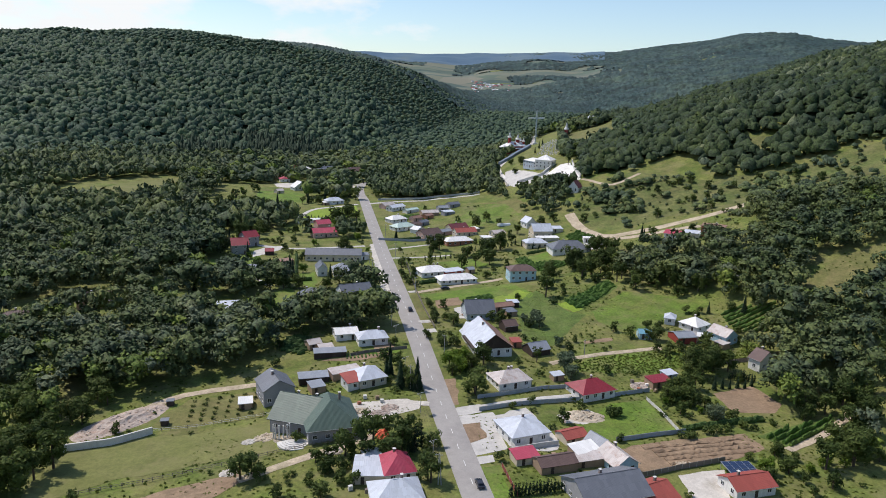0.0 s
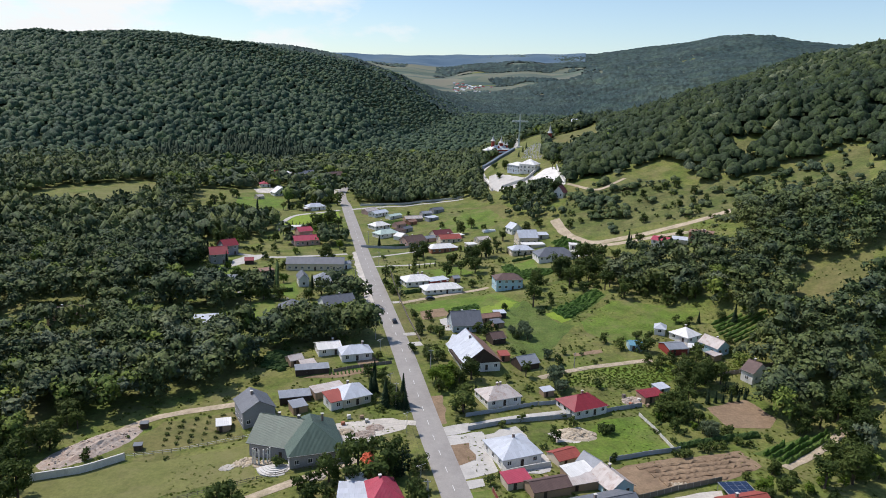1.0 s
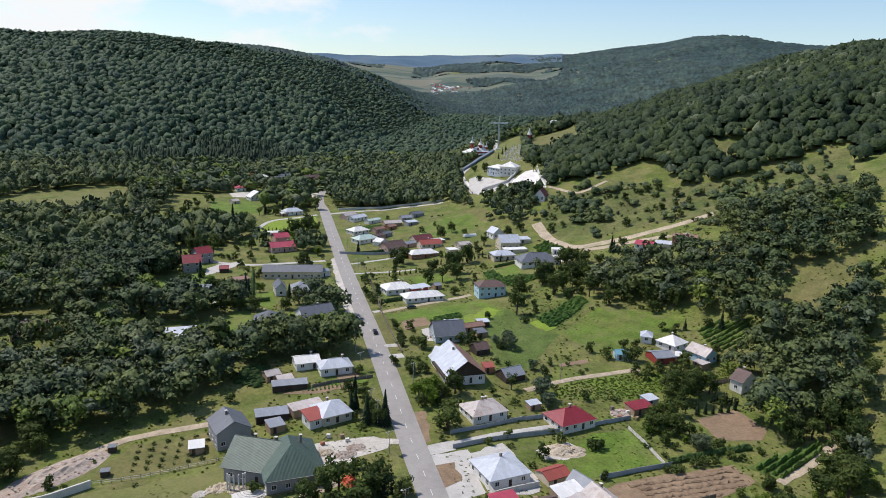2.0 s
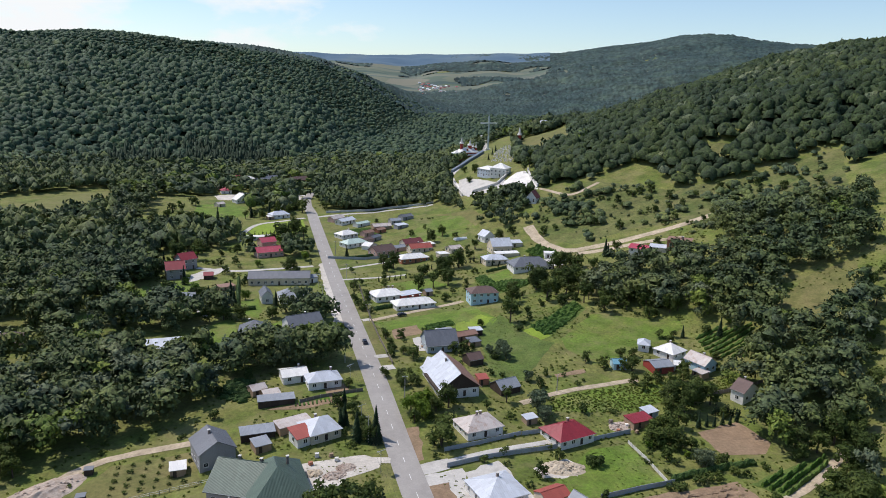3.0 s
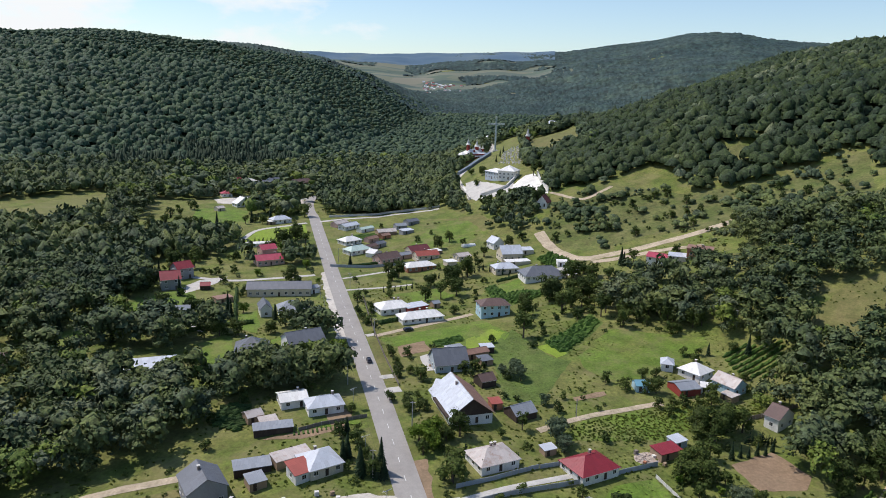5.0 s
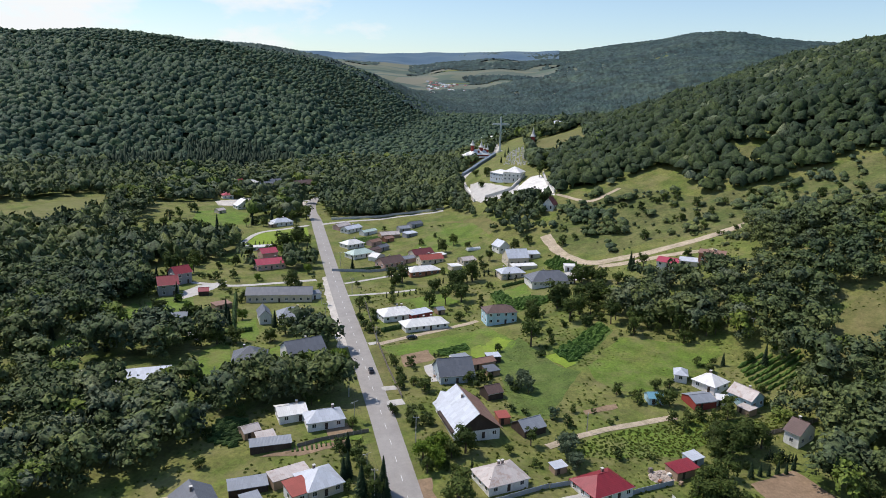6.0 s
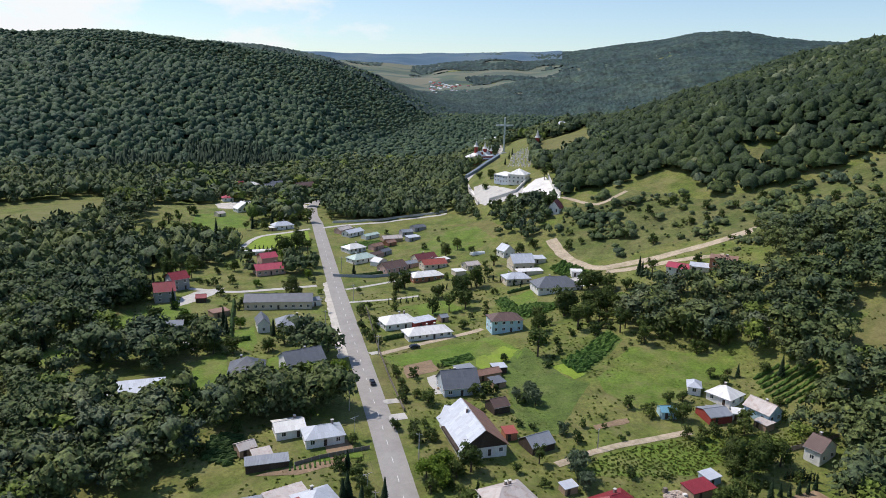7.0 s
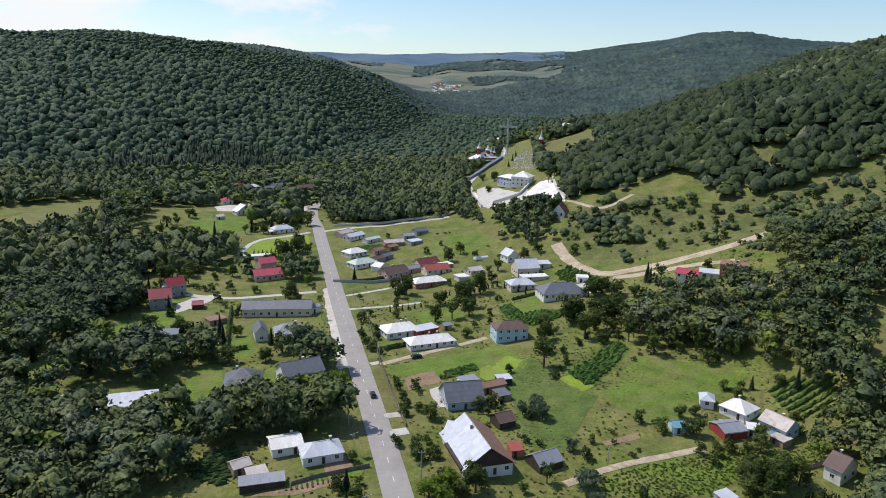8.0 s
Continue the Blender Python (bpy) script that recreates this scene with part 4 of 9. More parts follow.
wood("forest_valley", s, sized(s, 4.2, 7.2, 5), TOPS_FAR, FOREST, "woods on the floor of the far valley", 0.6, 1.1)
# undergrowth sheet over the grass; shade between crowns is put into its dark colour
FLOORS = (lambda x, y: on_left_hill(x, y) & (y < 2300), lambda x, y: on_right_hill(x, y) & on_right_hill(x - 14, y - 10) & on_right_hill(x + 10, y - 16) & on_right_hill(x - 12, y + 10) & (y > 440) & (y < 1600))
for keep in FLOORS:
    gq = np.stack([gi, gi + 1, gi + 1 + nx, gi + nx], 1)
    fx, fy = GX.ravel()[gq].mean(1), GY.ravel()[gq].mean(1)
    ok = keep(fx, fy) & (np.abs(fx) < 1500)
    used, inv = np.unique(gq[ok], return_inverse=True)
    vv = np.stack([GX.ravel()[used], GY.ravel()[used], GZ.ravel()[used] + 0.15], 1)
    tagged(new("forest_floor", mesh_from("forest_floor", vv, inv.reshape(-1, 4).tolist(), UNDERWOOD, True)), "undergrowth sheet coloured dark for the shade under the forest", "undergrowth", "", "structure")


def scrubby(x, y):
    clump = wave(x, y, 23, 3) + 0.6 * wave(x, y, 9, 1) + 0.5 * sm(190, 260, x - axis_x(y))
    return in_any(OPEN_SLOPES[:1], x, y) & off_ways(x, y, 2.5) & ((clump > 0.75) | (np.sin(x * 12.9 + y * 78.2) > 0.93))


s = scatter(100, 520, 380, 700, 3.2, 7, scrubby)
wood("slope_scrub", s, 0.6 + 2.8 * np.random.RandomState(7).uniform(0, 1, len(s)) ** 2, TOPS_SLOPE, WOOD_LEAF, "clumps of green scrub on the rough slope", 0.6, 0.95)


# ---- single trees ----
def leaf_crown(rnd, lobes, leaves, size, name, mat, tall=1.0, core=True, droop=0.0):
    """A crown of lobes, each a shell of many small leaf sprays, with a dark lump of twigs and leaf inside."""
    verts, faces = [], []
    for (cx, cy, cz, r) in lobes:
        if core:
            v, f = crown_lump(rnd, 1, 0.9, 0.2)
            o = len(verts)
            verts += [(cx + p[0] * r * 0.74, cy + p[1] * r * 0.74, cz + p[2] * r * 0.74 * tall) for p in v]
            faces += [[i + o for i in q] for q in f]
        for _ in range(int(leaves * r * r)):
            d = Vector((rnd.gauss(0, 1), rnd.gauss(0, 1), rnd.gauss(0.15, 0.9))).normalized()
            p = Vector((cx, cy, cz)) + Vector((d.x, d.y, d.z * tall)) * r * rnd.uniform(0.72, 1.1)
            nrm = (d + Vector((rnd.gauss(0, 0.5), rnd.gauss(0, 0.5), rnd.gauss(0.2, 0.5)))).normalized()
            a = nrm.orthogonal().normalized()
            a.rotate(Matrix.Rotation(rnd.uniform(0, math.tau), 3, nrm))
            b = nrm.cross(a)
            s = size * rnd.uniform(0.6, 1.35)
            o = len(verts)
            dz = Vector((0, 0, -droop * s))
            verts += [p - a * s + dz, p - b * s * 0.6 + nrm * s * 0.15, p + a * s + dz, p + b * s * 0.6 + nrm * s * 0.15]
            faces += [[o, o + 1, o + 2], [o, o + 2, o + 3]]
    return mesh_from(name, verts, faces, mat)


def trunk_mesh(rnd, height, r, limbs, spreadr):
    bm = bmesh.new()
    mid = (rnd.uniform(-0.2, 0.2), rnd.uniform(-0.2, 0.2), height * 0.55)
    tube_into(bm, (0, 0, -0.3), mid, r, r * 0.7)
    tube_into(bm, mid, (mid[0] * 2, mid[1] * 2, height), r * 0.7, r * 0.25)
    for k in range(limbs):
        a = k * math.tau / limbs + rnd.uniform(-0.4, 0.4)
        z = height * rnd.uniform(0.4, 0.7)
        tube_into(bm, (mid[0], mid[1], z), (spreadr * math.cos(a), spreadr * math.sin(a), z + spreadr * rnd.uniform(0.6, 1.0)), r * 0.45, r * 0.12, 5)
    me = bpy.data.meshes.new("trunk")
    bm.to_mesh(me)
    bm.free()
    me.materials.append(BARK)
    return me


def broad_tree(rnd, h, w, mat, size=0.46, leaves=15, droop=0.0, lobe_n=9):
    r0 = w / 2
    lobes = [(0, 0, h * 0.60, r0 * 0.68)]
    for k in range(lobe_n):
        a = k * 2.4 + rnd.uniform(-0.5, 0.5)
        q = r0 * rnd.uniform(0.4, 0.72)
        lobes.append((q * math.cos(a), q * math.sin(a), h * rnd.uniform(0.24, 0.82), r0 * rnd.uniform(0.34, 0.52)))
    return trunk_mesh(rnd, h * 0.75, 0.035 * h, 5, r0 * 0.5), leaf_crown(rnd, lobes, leaves, size, "crown", mat, 0.95, True, droop)


def column_tree(rnd, h, w, mat, size=0.35, leaves=26):
    n = int(h / w * 1.6) + 2
    lobes = [(rnd.uniform(-0.1, 0.1) * w, rnd.uniform(-0.1, 0.1) * w, 0.5 + (h - 0.8) * k / (n - 1), w / 2 * (1.0 - 0.75 * (k / (n - 1)) ** 1.6)) for k in range(n)]
    return trunk_mesh(rnd, h * 0.8, 0.02 * h, 2, w * 0.2), leaf_crown(rnd, lobes, leaves, size, "crown", mat, 1.2)


def needle_tree(rnd, h, w, mat):
    verts, faces = [], []
    for k in range(150):
        f = (k / 150) ** 0.8
        z = h * (0.06 + 0.92 * f)
        r = w / 2 * (1 - f) * rnd.uniform(0.75, 1.15) + 0.12
        a = k * 2.399
        d, sd = Vector((math.cos(a), math.sin(a), 0)), Vector((-math.sin(a), math.cos(a), 0))
        o = len(verts)
        wd = 0.22 * r + 0.18
        verts += [Vector((0, 0, z + 0.25)), d * r * 0.6 + sd * wd + Vector((0, 0, z - 0.12 * r)), d * r + Vector((0, 0, z - 0.42 * r)), d * r * 0.6 - sd * wd + Vector((0, 0, z - 0.12 * r))]
        faces += [[o, o + 1, o + 2], [o, o + 2, o + 3]]
    return trunk_mesh(rnd, h * 0.9, 0.018 * h, 0, 0), mesh_from("crown", verts, faces, mat)


def shrub(rnd, h, w, mat):
    """A bush that is leafy to the ground: one mesh."""
    lobes = [(w * 0.3 * math.cos(k * 2.1), w * 0.3 * math.sin(k * 2.1), h * rnd.uniform(0.35, 0.65), min(h, w) * rnd.uniform(0.3, 0.42)) for k in range(5)]
    return None, leaf_crown(rnd, lobes, 30, 0.3, "shrub", mat, 0.9)


rk = random.Random(11)
KINDS = {
    "broad": [broad_tree(rk, 9.5, 8.0, LEAF), broad_tree(rk, 11, 8.5, LEAF, 0.45), broad_tree(rk, 8, 7.5, LEAF), broad_tree(rk, 12, 9.5, LEAF, 0.48, 20), broad_tree(rk, 10, 7, LEAF, lobe_n=7)],
    "fruit": [broad_tree(rk, 4.5, 4.2, LEAF, 0.3, 40, lobe_n=6), broad_tree(rk, 5.2, 4.6, LEAF, 0.32, 36, lobe_n=7), broad_tree(rk, 3.8, 3.6, LEAF, 0.28, 44, lobe_n=6)],
    "willow": [broad_tree(rk, 8, 7, LEAF_PALE, 0.42, 24, 0.6), broad_tree(rk, 10, 8, LEAF_PALE, 0.45, 22, 0.6)],
    "lime": [broad_tree(rk, 7, 6, LEAF_LIME, 0.36, 28), broad_tree(rk, 5, 4.4, LEAF_LIME, 0.32, 34)],
    "thuja": [column_tree(rk, 5, 1.4, NEEDLE), column_tree(rk, 4, 1.2, NEEDLE)],
    "poplar": [column_tree(rk, 10, 2.6, NEEDLE, 0.4, 22)],
    "spruce": [needle_tree(rk, 11, 4.6, NEEDLE), needle_tree(rk, 8, 3.8, NEEDLE)],
    "shrub": [shrub(rk, 1.8, 2.4, LEAF), shrub(rk, 2.4, 3.0, LEAF), shrub(rk, 1.4, 2.0, LEAF)],
}
TREE_LABELS = {
    "broad": ("tree", "broad-crowned dark green leafy tree", "tree"),
    "fruit": ("fruit_tree", "small round-crowned green fruit tree", "tree"),
    "willow": ("willow_tree", "pale silvery green leafy tree", "tree"),
    "lime": ("young_tree", "bright yellow-green leafy young tree", "tree"),
    "thuja": ("thuja", "slim dark evergreen column in a row", "tree"),
    "poplar": ("columnar_tree", "tall slender dark green columnar tree", "tree"),
    "spruce": ("spruce", "dark green conical spruce tree", "tree"),
    "shrub": ("shrub", "low bushy green shrub", "shrub"),
}
ra = random.Random(77)


def plant(kind, x, y, size=1.0, group=""):
    """A single tree: an empty with its trunk and crown, on meshes that alike trees share."""
    trunk_me, crown_me = ra.choice(KINDS[kind])
    nm, label, cat = TREE_LABELS[kind]
    ob = new(nm, None if trunk_me else crown_me)
    s = size * ra.uniform(0.85, 1.15)
    ob.matrix_world = pose(x, y, gz(x, y), 0, 0, ra.uniform(0, 360)) @ Matrix.Diagonal((s * ra.uniform(0.9, 1.1), s * ra.uniform(0.9, 1.1), s, 1))
    tagged(ob, label, cat, group)
    for name, me in (("trunk", trunk_me), ("crown", crown_me)) if trunk_me else ():
        q = new(name, me)
        q.parent = ob
    return ob


# ---- houses ----
FOOT = []          # plan circles that trees keep out of


def roof_faces(kind, w, d, h, rh, o):
    """The slopes of a roof over a plan w by d, with an overhang o: polygons with the eave first."""
    X, Y = w / 2 + o, d / 2 + o
    drop = rh * o / (d / 2 if kind in ("gx", "hip", "pyr") else w / 2) * 0.8
    e, t = h - drop, h + rh
    if kind == "gx":
        return [[(-X, -Y, e), (X, -Y, e), (X, 0, t), (-X, 0, t)], [(X, Y, e), (-X, Y, e), (-X, 0, t), (X, 0, t)]]
    if kind == "gy":
        return [[(-X, Y, e), (-X, -Y, e), (0, -Y, t), (0, Y, t)], [(X, -Y, e), (X, Y, e), (0, Y, t), (0, -Y, t)]]
    if kind == "shed":
        return [[(-X, -Y, h), (X, -Y, h), (X, Y, h + rh), (-X, Y, h + rh)]]
    if kind == "shedx":
        return [[(-X, Y, h), (-X, -Y, h), (X, -Y, h + rh), (X, Y, h + rh)]]
    if kind == "flat":
        return [[(-X, -Y, h), (X, -Y, h), (X, Y, h + 0.05), (-X, Y, h + 0.05)]]
    if kind == "pyr" or abs(X - Y) < 0.6:
        c = (0, 0, t)
        return [[(-X, -Y, e), (X, -Y, e), c], [(X, -Y, e), (X, Y, e), c], [(X, Y, e), (-X, Y, e), c], [(-X, Y, e), (-X, -Y, e), c]]
    if X >= Y:
        a, b = (-(X - Y * 0.9), 0, t), (X - Y * 0.9, 0, t)
        return [[(-X, -Y, e), (X, -Y, e), b, a], [(X, Y, e), (-X, Y, e), a, b], [(X, -Y, e), (X, Y, e), b], [(-X, Y, e), (-X, -Y, e), a]]
    a, b = (0, -(Y - X * 0.9), t), (0, Y - X * 0.9, t)
    return [[(-X, Y, e), (-X, -Y, e), a, b], [(X, -Y, e), (X, Y, e), b, a], [(-X, -Y, e), (X, -Y, e), a], [(X, Y, e), (-X, Y, e), b]]


def roof_mesh(polys, thick=0.16):
    verts, faces, uvs = [], [], []
    for p in polys:
        p = [Vector(q) for q in p]
        a = (p[1] - p[0]).normalized()
        nrm = a.cross(p[-1] - p[0]).normalized()
        b = nrm.cross(a)
        o, n = len(verts), len(p)
        verts += p + [q - Vector((0, 0, thick)) for q in p]
        uv = [((q - p[0]).dot(a), (q - p[0]).dot(b)) for q in p]
        faces.append(list(range(o, o + n)))
        uvs += uv
        faces.append([o + n + k for k in reversed(range(n))])
        uvs += uv[::-1]
        for k in range(n):
            j = (k + 1) % n
            faces.append([o + k, o + n + k, o + n + j, o + j])
            uvs += [(0, 0)] * 4
    me = mesh_from("roof", verts, faces)
    lay = me.uv_layers.new(name="UVMap")
    lay.data.foreach_set("uv", [c for q in uvs for c in q])
    return me


def wall_mesh(kind, w, d, h, rh, sink=1.6):
    bm = bmesh.new()
    X, Y = w / 2, d / 2
    if kind in ("gx", "gy", "shed", "shedx"):
        if kind == "gx":
            prof = [(-Y, -sink), (Y, -sink), (Y, h), (0, h + rh - 0.12), (-Y, h)]
            ends = [[(s * X, p, q) for p, q in prof] for s in (-1, 1)]
        elif kind == "gy":
            prof = [(-X, -sink), (X, -sink), (X, h), (0, h + rh - 0.12), (-X, h)]
            ends = [[(p, s * Y, q) for p, q in prof] for s in (1, -1)]
        elif kind == "shed":
            prof = [(-Y, -sink), (Y, -sink), (Y, h + rh - 0.17), (-Y, h - 0.17)]
            ends = [[(s * X, p, q) for p, q in prof] for s in (-1, 1)]
        else:
            prof = [(-X, -sink), (X, -sink), (X, h + rh - 0.17), (-X, h - 0.17)]
            ends = [[(p, s * Y, q) for p, q in prof] for s in (1, -1)]
        va, vb = [[bm.verts.new(p) for p in e] for e in ends]
        n = len(va)
        bm.faces.new(va[::-1])
        bm.faces.new(vb)
        for k in range(n):
            bm.faces.new((va[k], va[(k + 1) % n], vb[(k + 1) % n], vb[k]))
    else:
        box_into(bm, -X, X, -Y, Y, -sink, h - (0.2 if kind == "flat" else 0.02))
    return bm


def bars(w, h, t, dep, cross=True):
    """A window's frame: an upright rectangle of bars in the xz plane, its face towards -y."""
    bm = bmesh.new()
    for a, b, c, e in ((-w / 2, w / 2, 0, t), (-w / 2, w / 2, h - t, h), (-w / 2, -w / 2 + t, t, h - t), (w / 2 - t, w / 2, t, h - t)) + (((-t / 2, t / 2, t, h - t),) if cross else ()):
        box_into(bm, a, b, -dep, 0.02, c, e)
    me = bpy.data.meshes.new("window")
    bm.to_mesh(me)
    bm.free()
    me.materials.append(FRAME)
    return me


def solid(bm, mat, name):
    me = bpy.data.meshes.new(name)
    bm.to_mesh(me)
    bm.free()
    me.materials.append(mat)
    return me


WIN_FRAME = bars(1.3, 1.35, 0.09, 0.06)
WIN_PANE = solid(box(-0.57, 0.57, -0.025, 0.0, 0.09, 1.26), GLASS, "pane")
WIN_SILL = solid(box(-0.75, 0.75, -0.14, 0.0, -0.07, -0.005), FRAME, "sill")
DOOR_LEAF = solid(box(-0.48, 0.48, -0.05, 0.02, 0.0, 2.05), WALLS["wood"], "door")
DOOR_KNOB = solid(box(0.32, 0.38, -0.11, -0.05, 0.98, 1.04), STEEL, "handle")
STACK = solid(box(-0.32, 0.32, -0.32, 0.32, -1.2, 1.1, 0.03), CHIMNEY, "chimney")
STACK_CAP = solid(box(-0.42, 0.42, -0.42, 0.42, 1.1, 1.22), PALE_STONE, "cap")


def put(name, me, parent, m, label=""):
    ob = new(name, me)
    ob.parent = parent
    ob.matrix_local = m
    if label:
        ob["label"] = label
    return ob


def house(name, label, x, y, ang, w, d, h, roof, rh, rm, wm, category="house", wins=True, stacks=1, over=0.45, group="", two_tone=""):
    """A building: walls, roof, chimney, windows with pane and sill, a door."""
    ob = thing(name, x, y, ang, label, category, group)
    FOOT.append((x, y, 0.5 * math.hypot(w, d) * 0.85 + 0.8))
    if y > 330:
        FOOT.append((x, y - 0.5 * d - 7, 0.45 * w + 4))
    if y > 500:
        FOOT.append((x + 1, y - 0.5 * d - 17, 0.45 * w + 7))
    part("wall", wall_mesh(roof, w, d, h, rh), WALLS[wm], ob)
    faces = roof_faces(roof, w, d, h, rh, over)
    if two_tone:
        part("roof", roof_mesh(faces[:1]), ROOFS[rm], ob)
        part("roof", roof_mesh(faces[1:]), ROOFS[two_tone], ob, "differently weathered second slope")
    else:
        part("roof", roof_mesh(faces), ROOFS[rm], ob)
    if two_tone and roof == "gy":
        bm = bmesh.new()
        tri = [(-w / 2, h - 0.5), (w / 2, h - 0.5), (w / 2, h), (0, h + rh - 0.2), (-w / 2, h)]
        front, back = [[bm.verts.new((px, py, pz)) for px, pz in tri] for py in (-d / 2 - 0.07, -d / 2 - 0.003)]
        bm.faces.new(front)
        bm.faces.new(back[::-1])
        for k in range(5):
            bm.faces.new((front[(k + 1) % 5], front[k], back[k], back[(k + 1) % 5]))
        bmesh.ops.recalc_face_normals(bm, faces=bm.faces[:])
        part("gable_boarding", bm, WALLS["wood"], ob, "dark stained boarding of the gable")
        part("balcony", box(-w / 2 - 1.3, -w / 2 - 0.003, -d / 2, d / 2 - 6, 2.5, 3.3), WALLS["wood"], ob)
    if rh > 0.9 and roof in ("gx", "gy", "hip"):
        L = (w / 2 if roof == "gx" else d / 2 if roof == "gy" else max(abs(w - d) / 2, 0.4))
        along_x = roof == "gx" or (roof == "hip" and w >= d)
        if roof != "hip" or abs(w - d) > 1.4:
            cap = box(-L, L, -0.12, 0.12, h + rh - 0.04, h + rh + 0.06) if along_x else box(-0.12, 0.12, -L, L, h + rh - 0.04, h + rh + 0.06)
            part("ridge", cap, ROOFS[rm], ob)
    part("gutter", box(-w / 2 - over, w / 2 + over, -d / 2 - over - 0.12, -d / 2 - over - 0.005, h - 0.32, h - 0.2), STEEL, ob) if h > 2.4 and roof in ("gx", "hip", "pyr") else None
    rnd = random.Random(int(x * 31 + y * 17))
    for k in range(stacks):
        fx, fy = rnd.uniform(-0.28, 0.28) * w, rnd.uniform(0.08, 0.22) * d
        lift = rh * (1 - abs(fy) / (d / 2)) if roof in ("gx", "hip") else rh * (1 - abs(fx) / (w / 2)) if roof == "gy" else rh * 0.5
        c = put("chimney", STACK, ob, pose(fx, fy, h + max(lift, 0)))
        put("cap", STACK_CAP, c, Matrix())
    if wins:
        floors = max(1, int(h / 2.7))
        for side, length, off in ((0, w, d / 2), (90, d, w / 2), (-90, d, w / 2)):
            n = max(1, int(length / 3.2))
            for f in range(floors):
                for k in range(n):
                    a = (k + 0.5) / n * length - length / 2
                    m = pose(0, 0, 0, 0, 0, side) @ pose(a, -off, f * 2.8)
                    if side == 0 and f == 0 and k == n // 2 and n > 1:
                        q = put("door", DOOR_LEAF, ob, m @ pose(0, -0.01, 0.05))
                        put("handle", DOOR_KNOB, q, Matrix())
                        continue
                    q = put("window", WIN_FRAME, ob, m @ pose(0, 0, 0.95))
                    put("pane", WIN_PANE, q, Matrix())
                    put("sill", WIN_SILL, q, Matrix())
    return ob


def shack(label, x, y, ang, w, d, h, roof, rh, rm, wm, name="shed", group="sheds and outbuildings"):
    ob = house(name, label, x, y, ang, w, d, h, roof, rh, rm, wm, "shed", False, 0, 0.25, group)
    if w > 2.2:
        q = put("door", DOOR_LEAF, ob, pose(-w * 0.2, -d / 2 - 0.01, 0.0))
        put("handle", DOOR_KNOB, q, Matrix())
    return ob


# ---- walls, fences, rows, street things ----
def wall_line(name, line, h, th, mat, label, category="wall"):
    bm = bmesh.new()
    pts = along(line, 3.0) + [(*line[-1], 0)]
    pts[-1] = (*line[-1], pts[-2][2])
    ring = []
    for x, y, a in pts:
        nx_, ny_ = -math.sin(radians(a)) * th / 2, math.cos(radians(a)) * th / 2
        z = gz(x, y)
        ring.append([bm.verts.new(p) for p in ((x - nx_, y - ny_, z - 0.5), (x - nx_, y - ny_, z + h), (x + nx_, y + ny_, z + h), (x + nx_, y + ny_, z - 0.5))])
    for a, b in zip(ring, ring[1:]):
        for k in range(3):
            bm.faces.new((a[k], b[k], b[k + 1], a[k + 1]))
    bm.faces.new(ring[0])
    bm.faces.new(ring[-1][::-1])
    bmesh.ops.recalc_face_normals(bm, faces=bm.faces[:])
    return tagged(new(name, solid(bm, mat, name)), label, category, "", "structure")


FENCE_POST = {}


def fence(line, h, label, mat, step=2.5, slats=False):
    """Posts and panels, each a part; the panels are cut to the bay."""
    x0, y0 = line[0]
    ob = thing("fence", x0, y0, 0, label, "fence", "garden fences")
    key = (h, step, mat.name, slats)
    if key not in FENCE_POST:
        bm = bmesh.new()
        if slats:
            box_into(bm, 0.05, step - 0.05, -0.03, 0.03, h * 0.42, h * 0.42 + 0.1)
            box_into(bm, 0.05, step - 0.05, -0.03, 0.03, h * 0.85, h * 0.85 + 0.1)
        else:
            box_into(bm, 0.05, step - 0.05, -0.03, 0.03, 0.02, h - 0.04)
            box_into(bm, 0.05, step - 0.05, -0.05, 0.05, h - 0.04, h + 0.02)
        FENCE_POST[key] = solid(box(-0.06, 0.06, -0.06, 0.06, -0.5, h + 0.08), POLE if not slats else BOARD, "post"), solid(bm, mat, "panel")
    post_me, panel_me = FENCE_POST[key]
    base = ob.matrix_world.inverted()
    for x, y, a in along(line, step):
        z = gz(x, y)
        x1, y1 = x + step * math.cos(radians(a)), y + step * math.sin(radians(a))
        m = Matrix.Translation((x, y, z)) @ Matrix.Rotation(radians(a), 4, "Z") @ Matrix(((1, 0, 0, 0), (0, 1, 0, 0), ((gz(x1, y1) - z) / step, 0, 1, 0), (0, 0, 0, 1)))
        put("post", post_me, ob, base @ pose(x, y, z, 0, 0, a))
        put("panel", panel_me, ob, base @ m)
    return ob


def lumpy_row(bm, line, w, h, rnd, step=0.9, ragged=0.3):
    """A leafy ridge along a line."""
    prev = None
    for x, y, a in along(line, step):
        z = gz(x, y)
        c, s = -math.sin(radians(a)), math.cos(radians(a))
        hh, ww = h * rnd.uniform(1 - ragged, 1 + ragged), w * rnd.uniform(1 - ragged, 1 + ragged)
        ring = []
        for k, (q, v) in enumerate(((-0.5, 0.0), (-0.55, 0.55), (-0.15, 1.0), (0.25, 0.95), (0.55, 0.5), (0.5, 0.0))):
            j = rnd.uniform(-0.12, 0.12)
            ring.append(bm.verts.new((x + c * ww * (q + j), y + s * ww * (q + j), z + hh * v * rnd.uniform(0.85, 1.15) - 0.05)))
        if prev:
            for k in range(5):
                bm.faces.new((prev[k], ring[k], ring[k + 1], prev[k + 1]))
        else:
            bm.faces.new(ring)
        prev = ring
    if prev:
        bm.faces.new(prev[::-1])


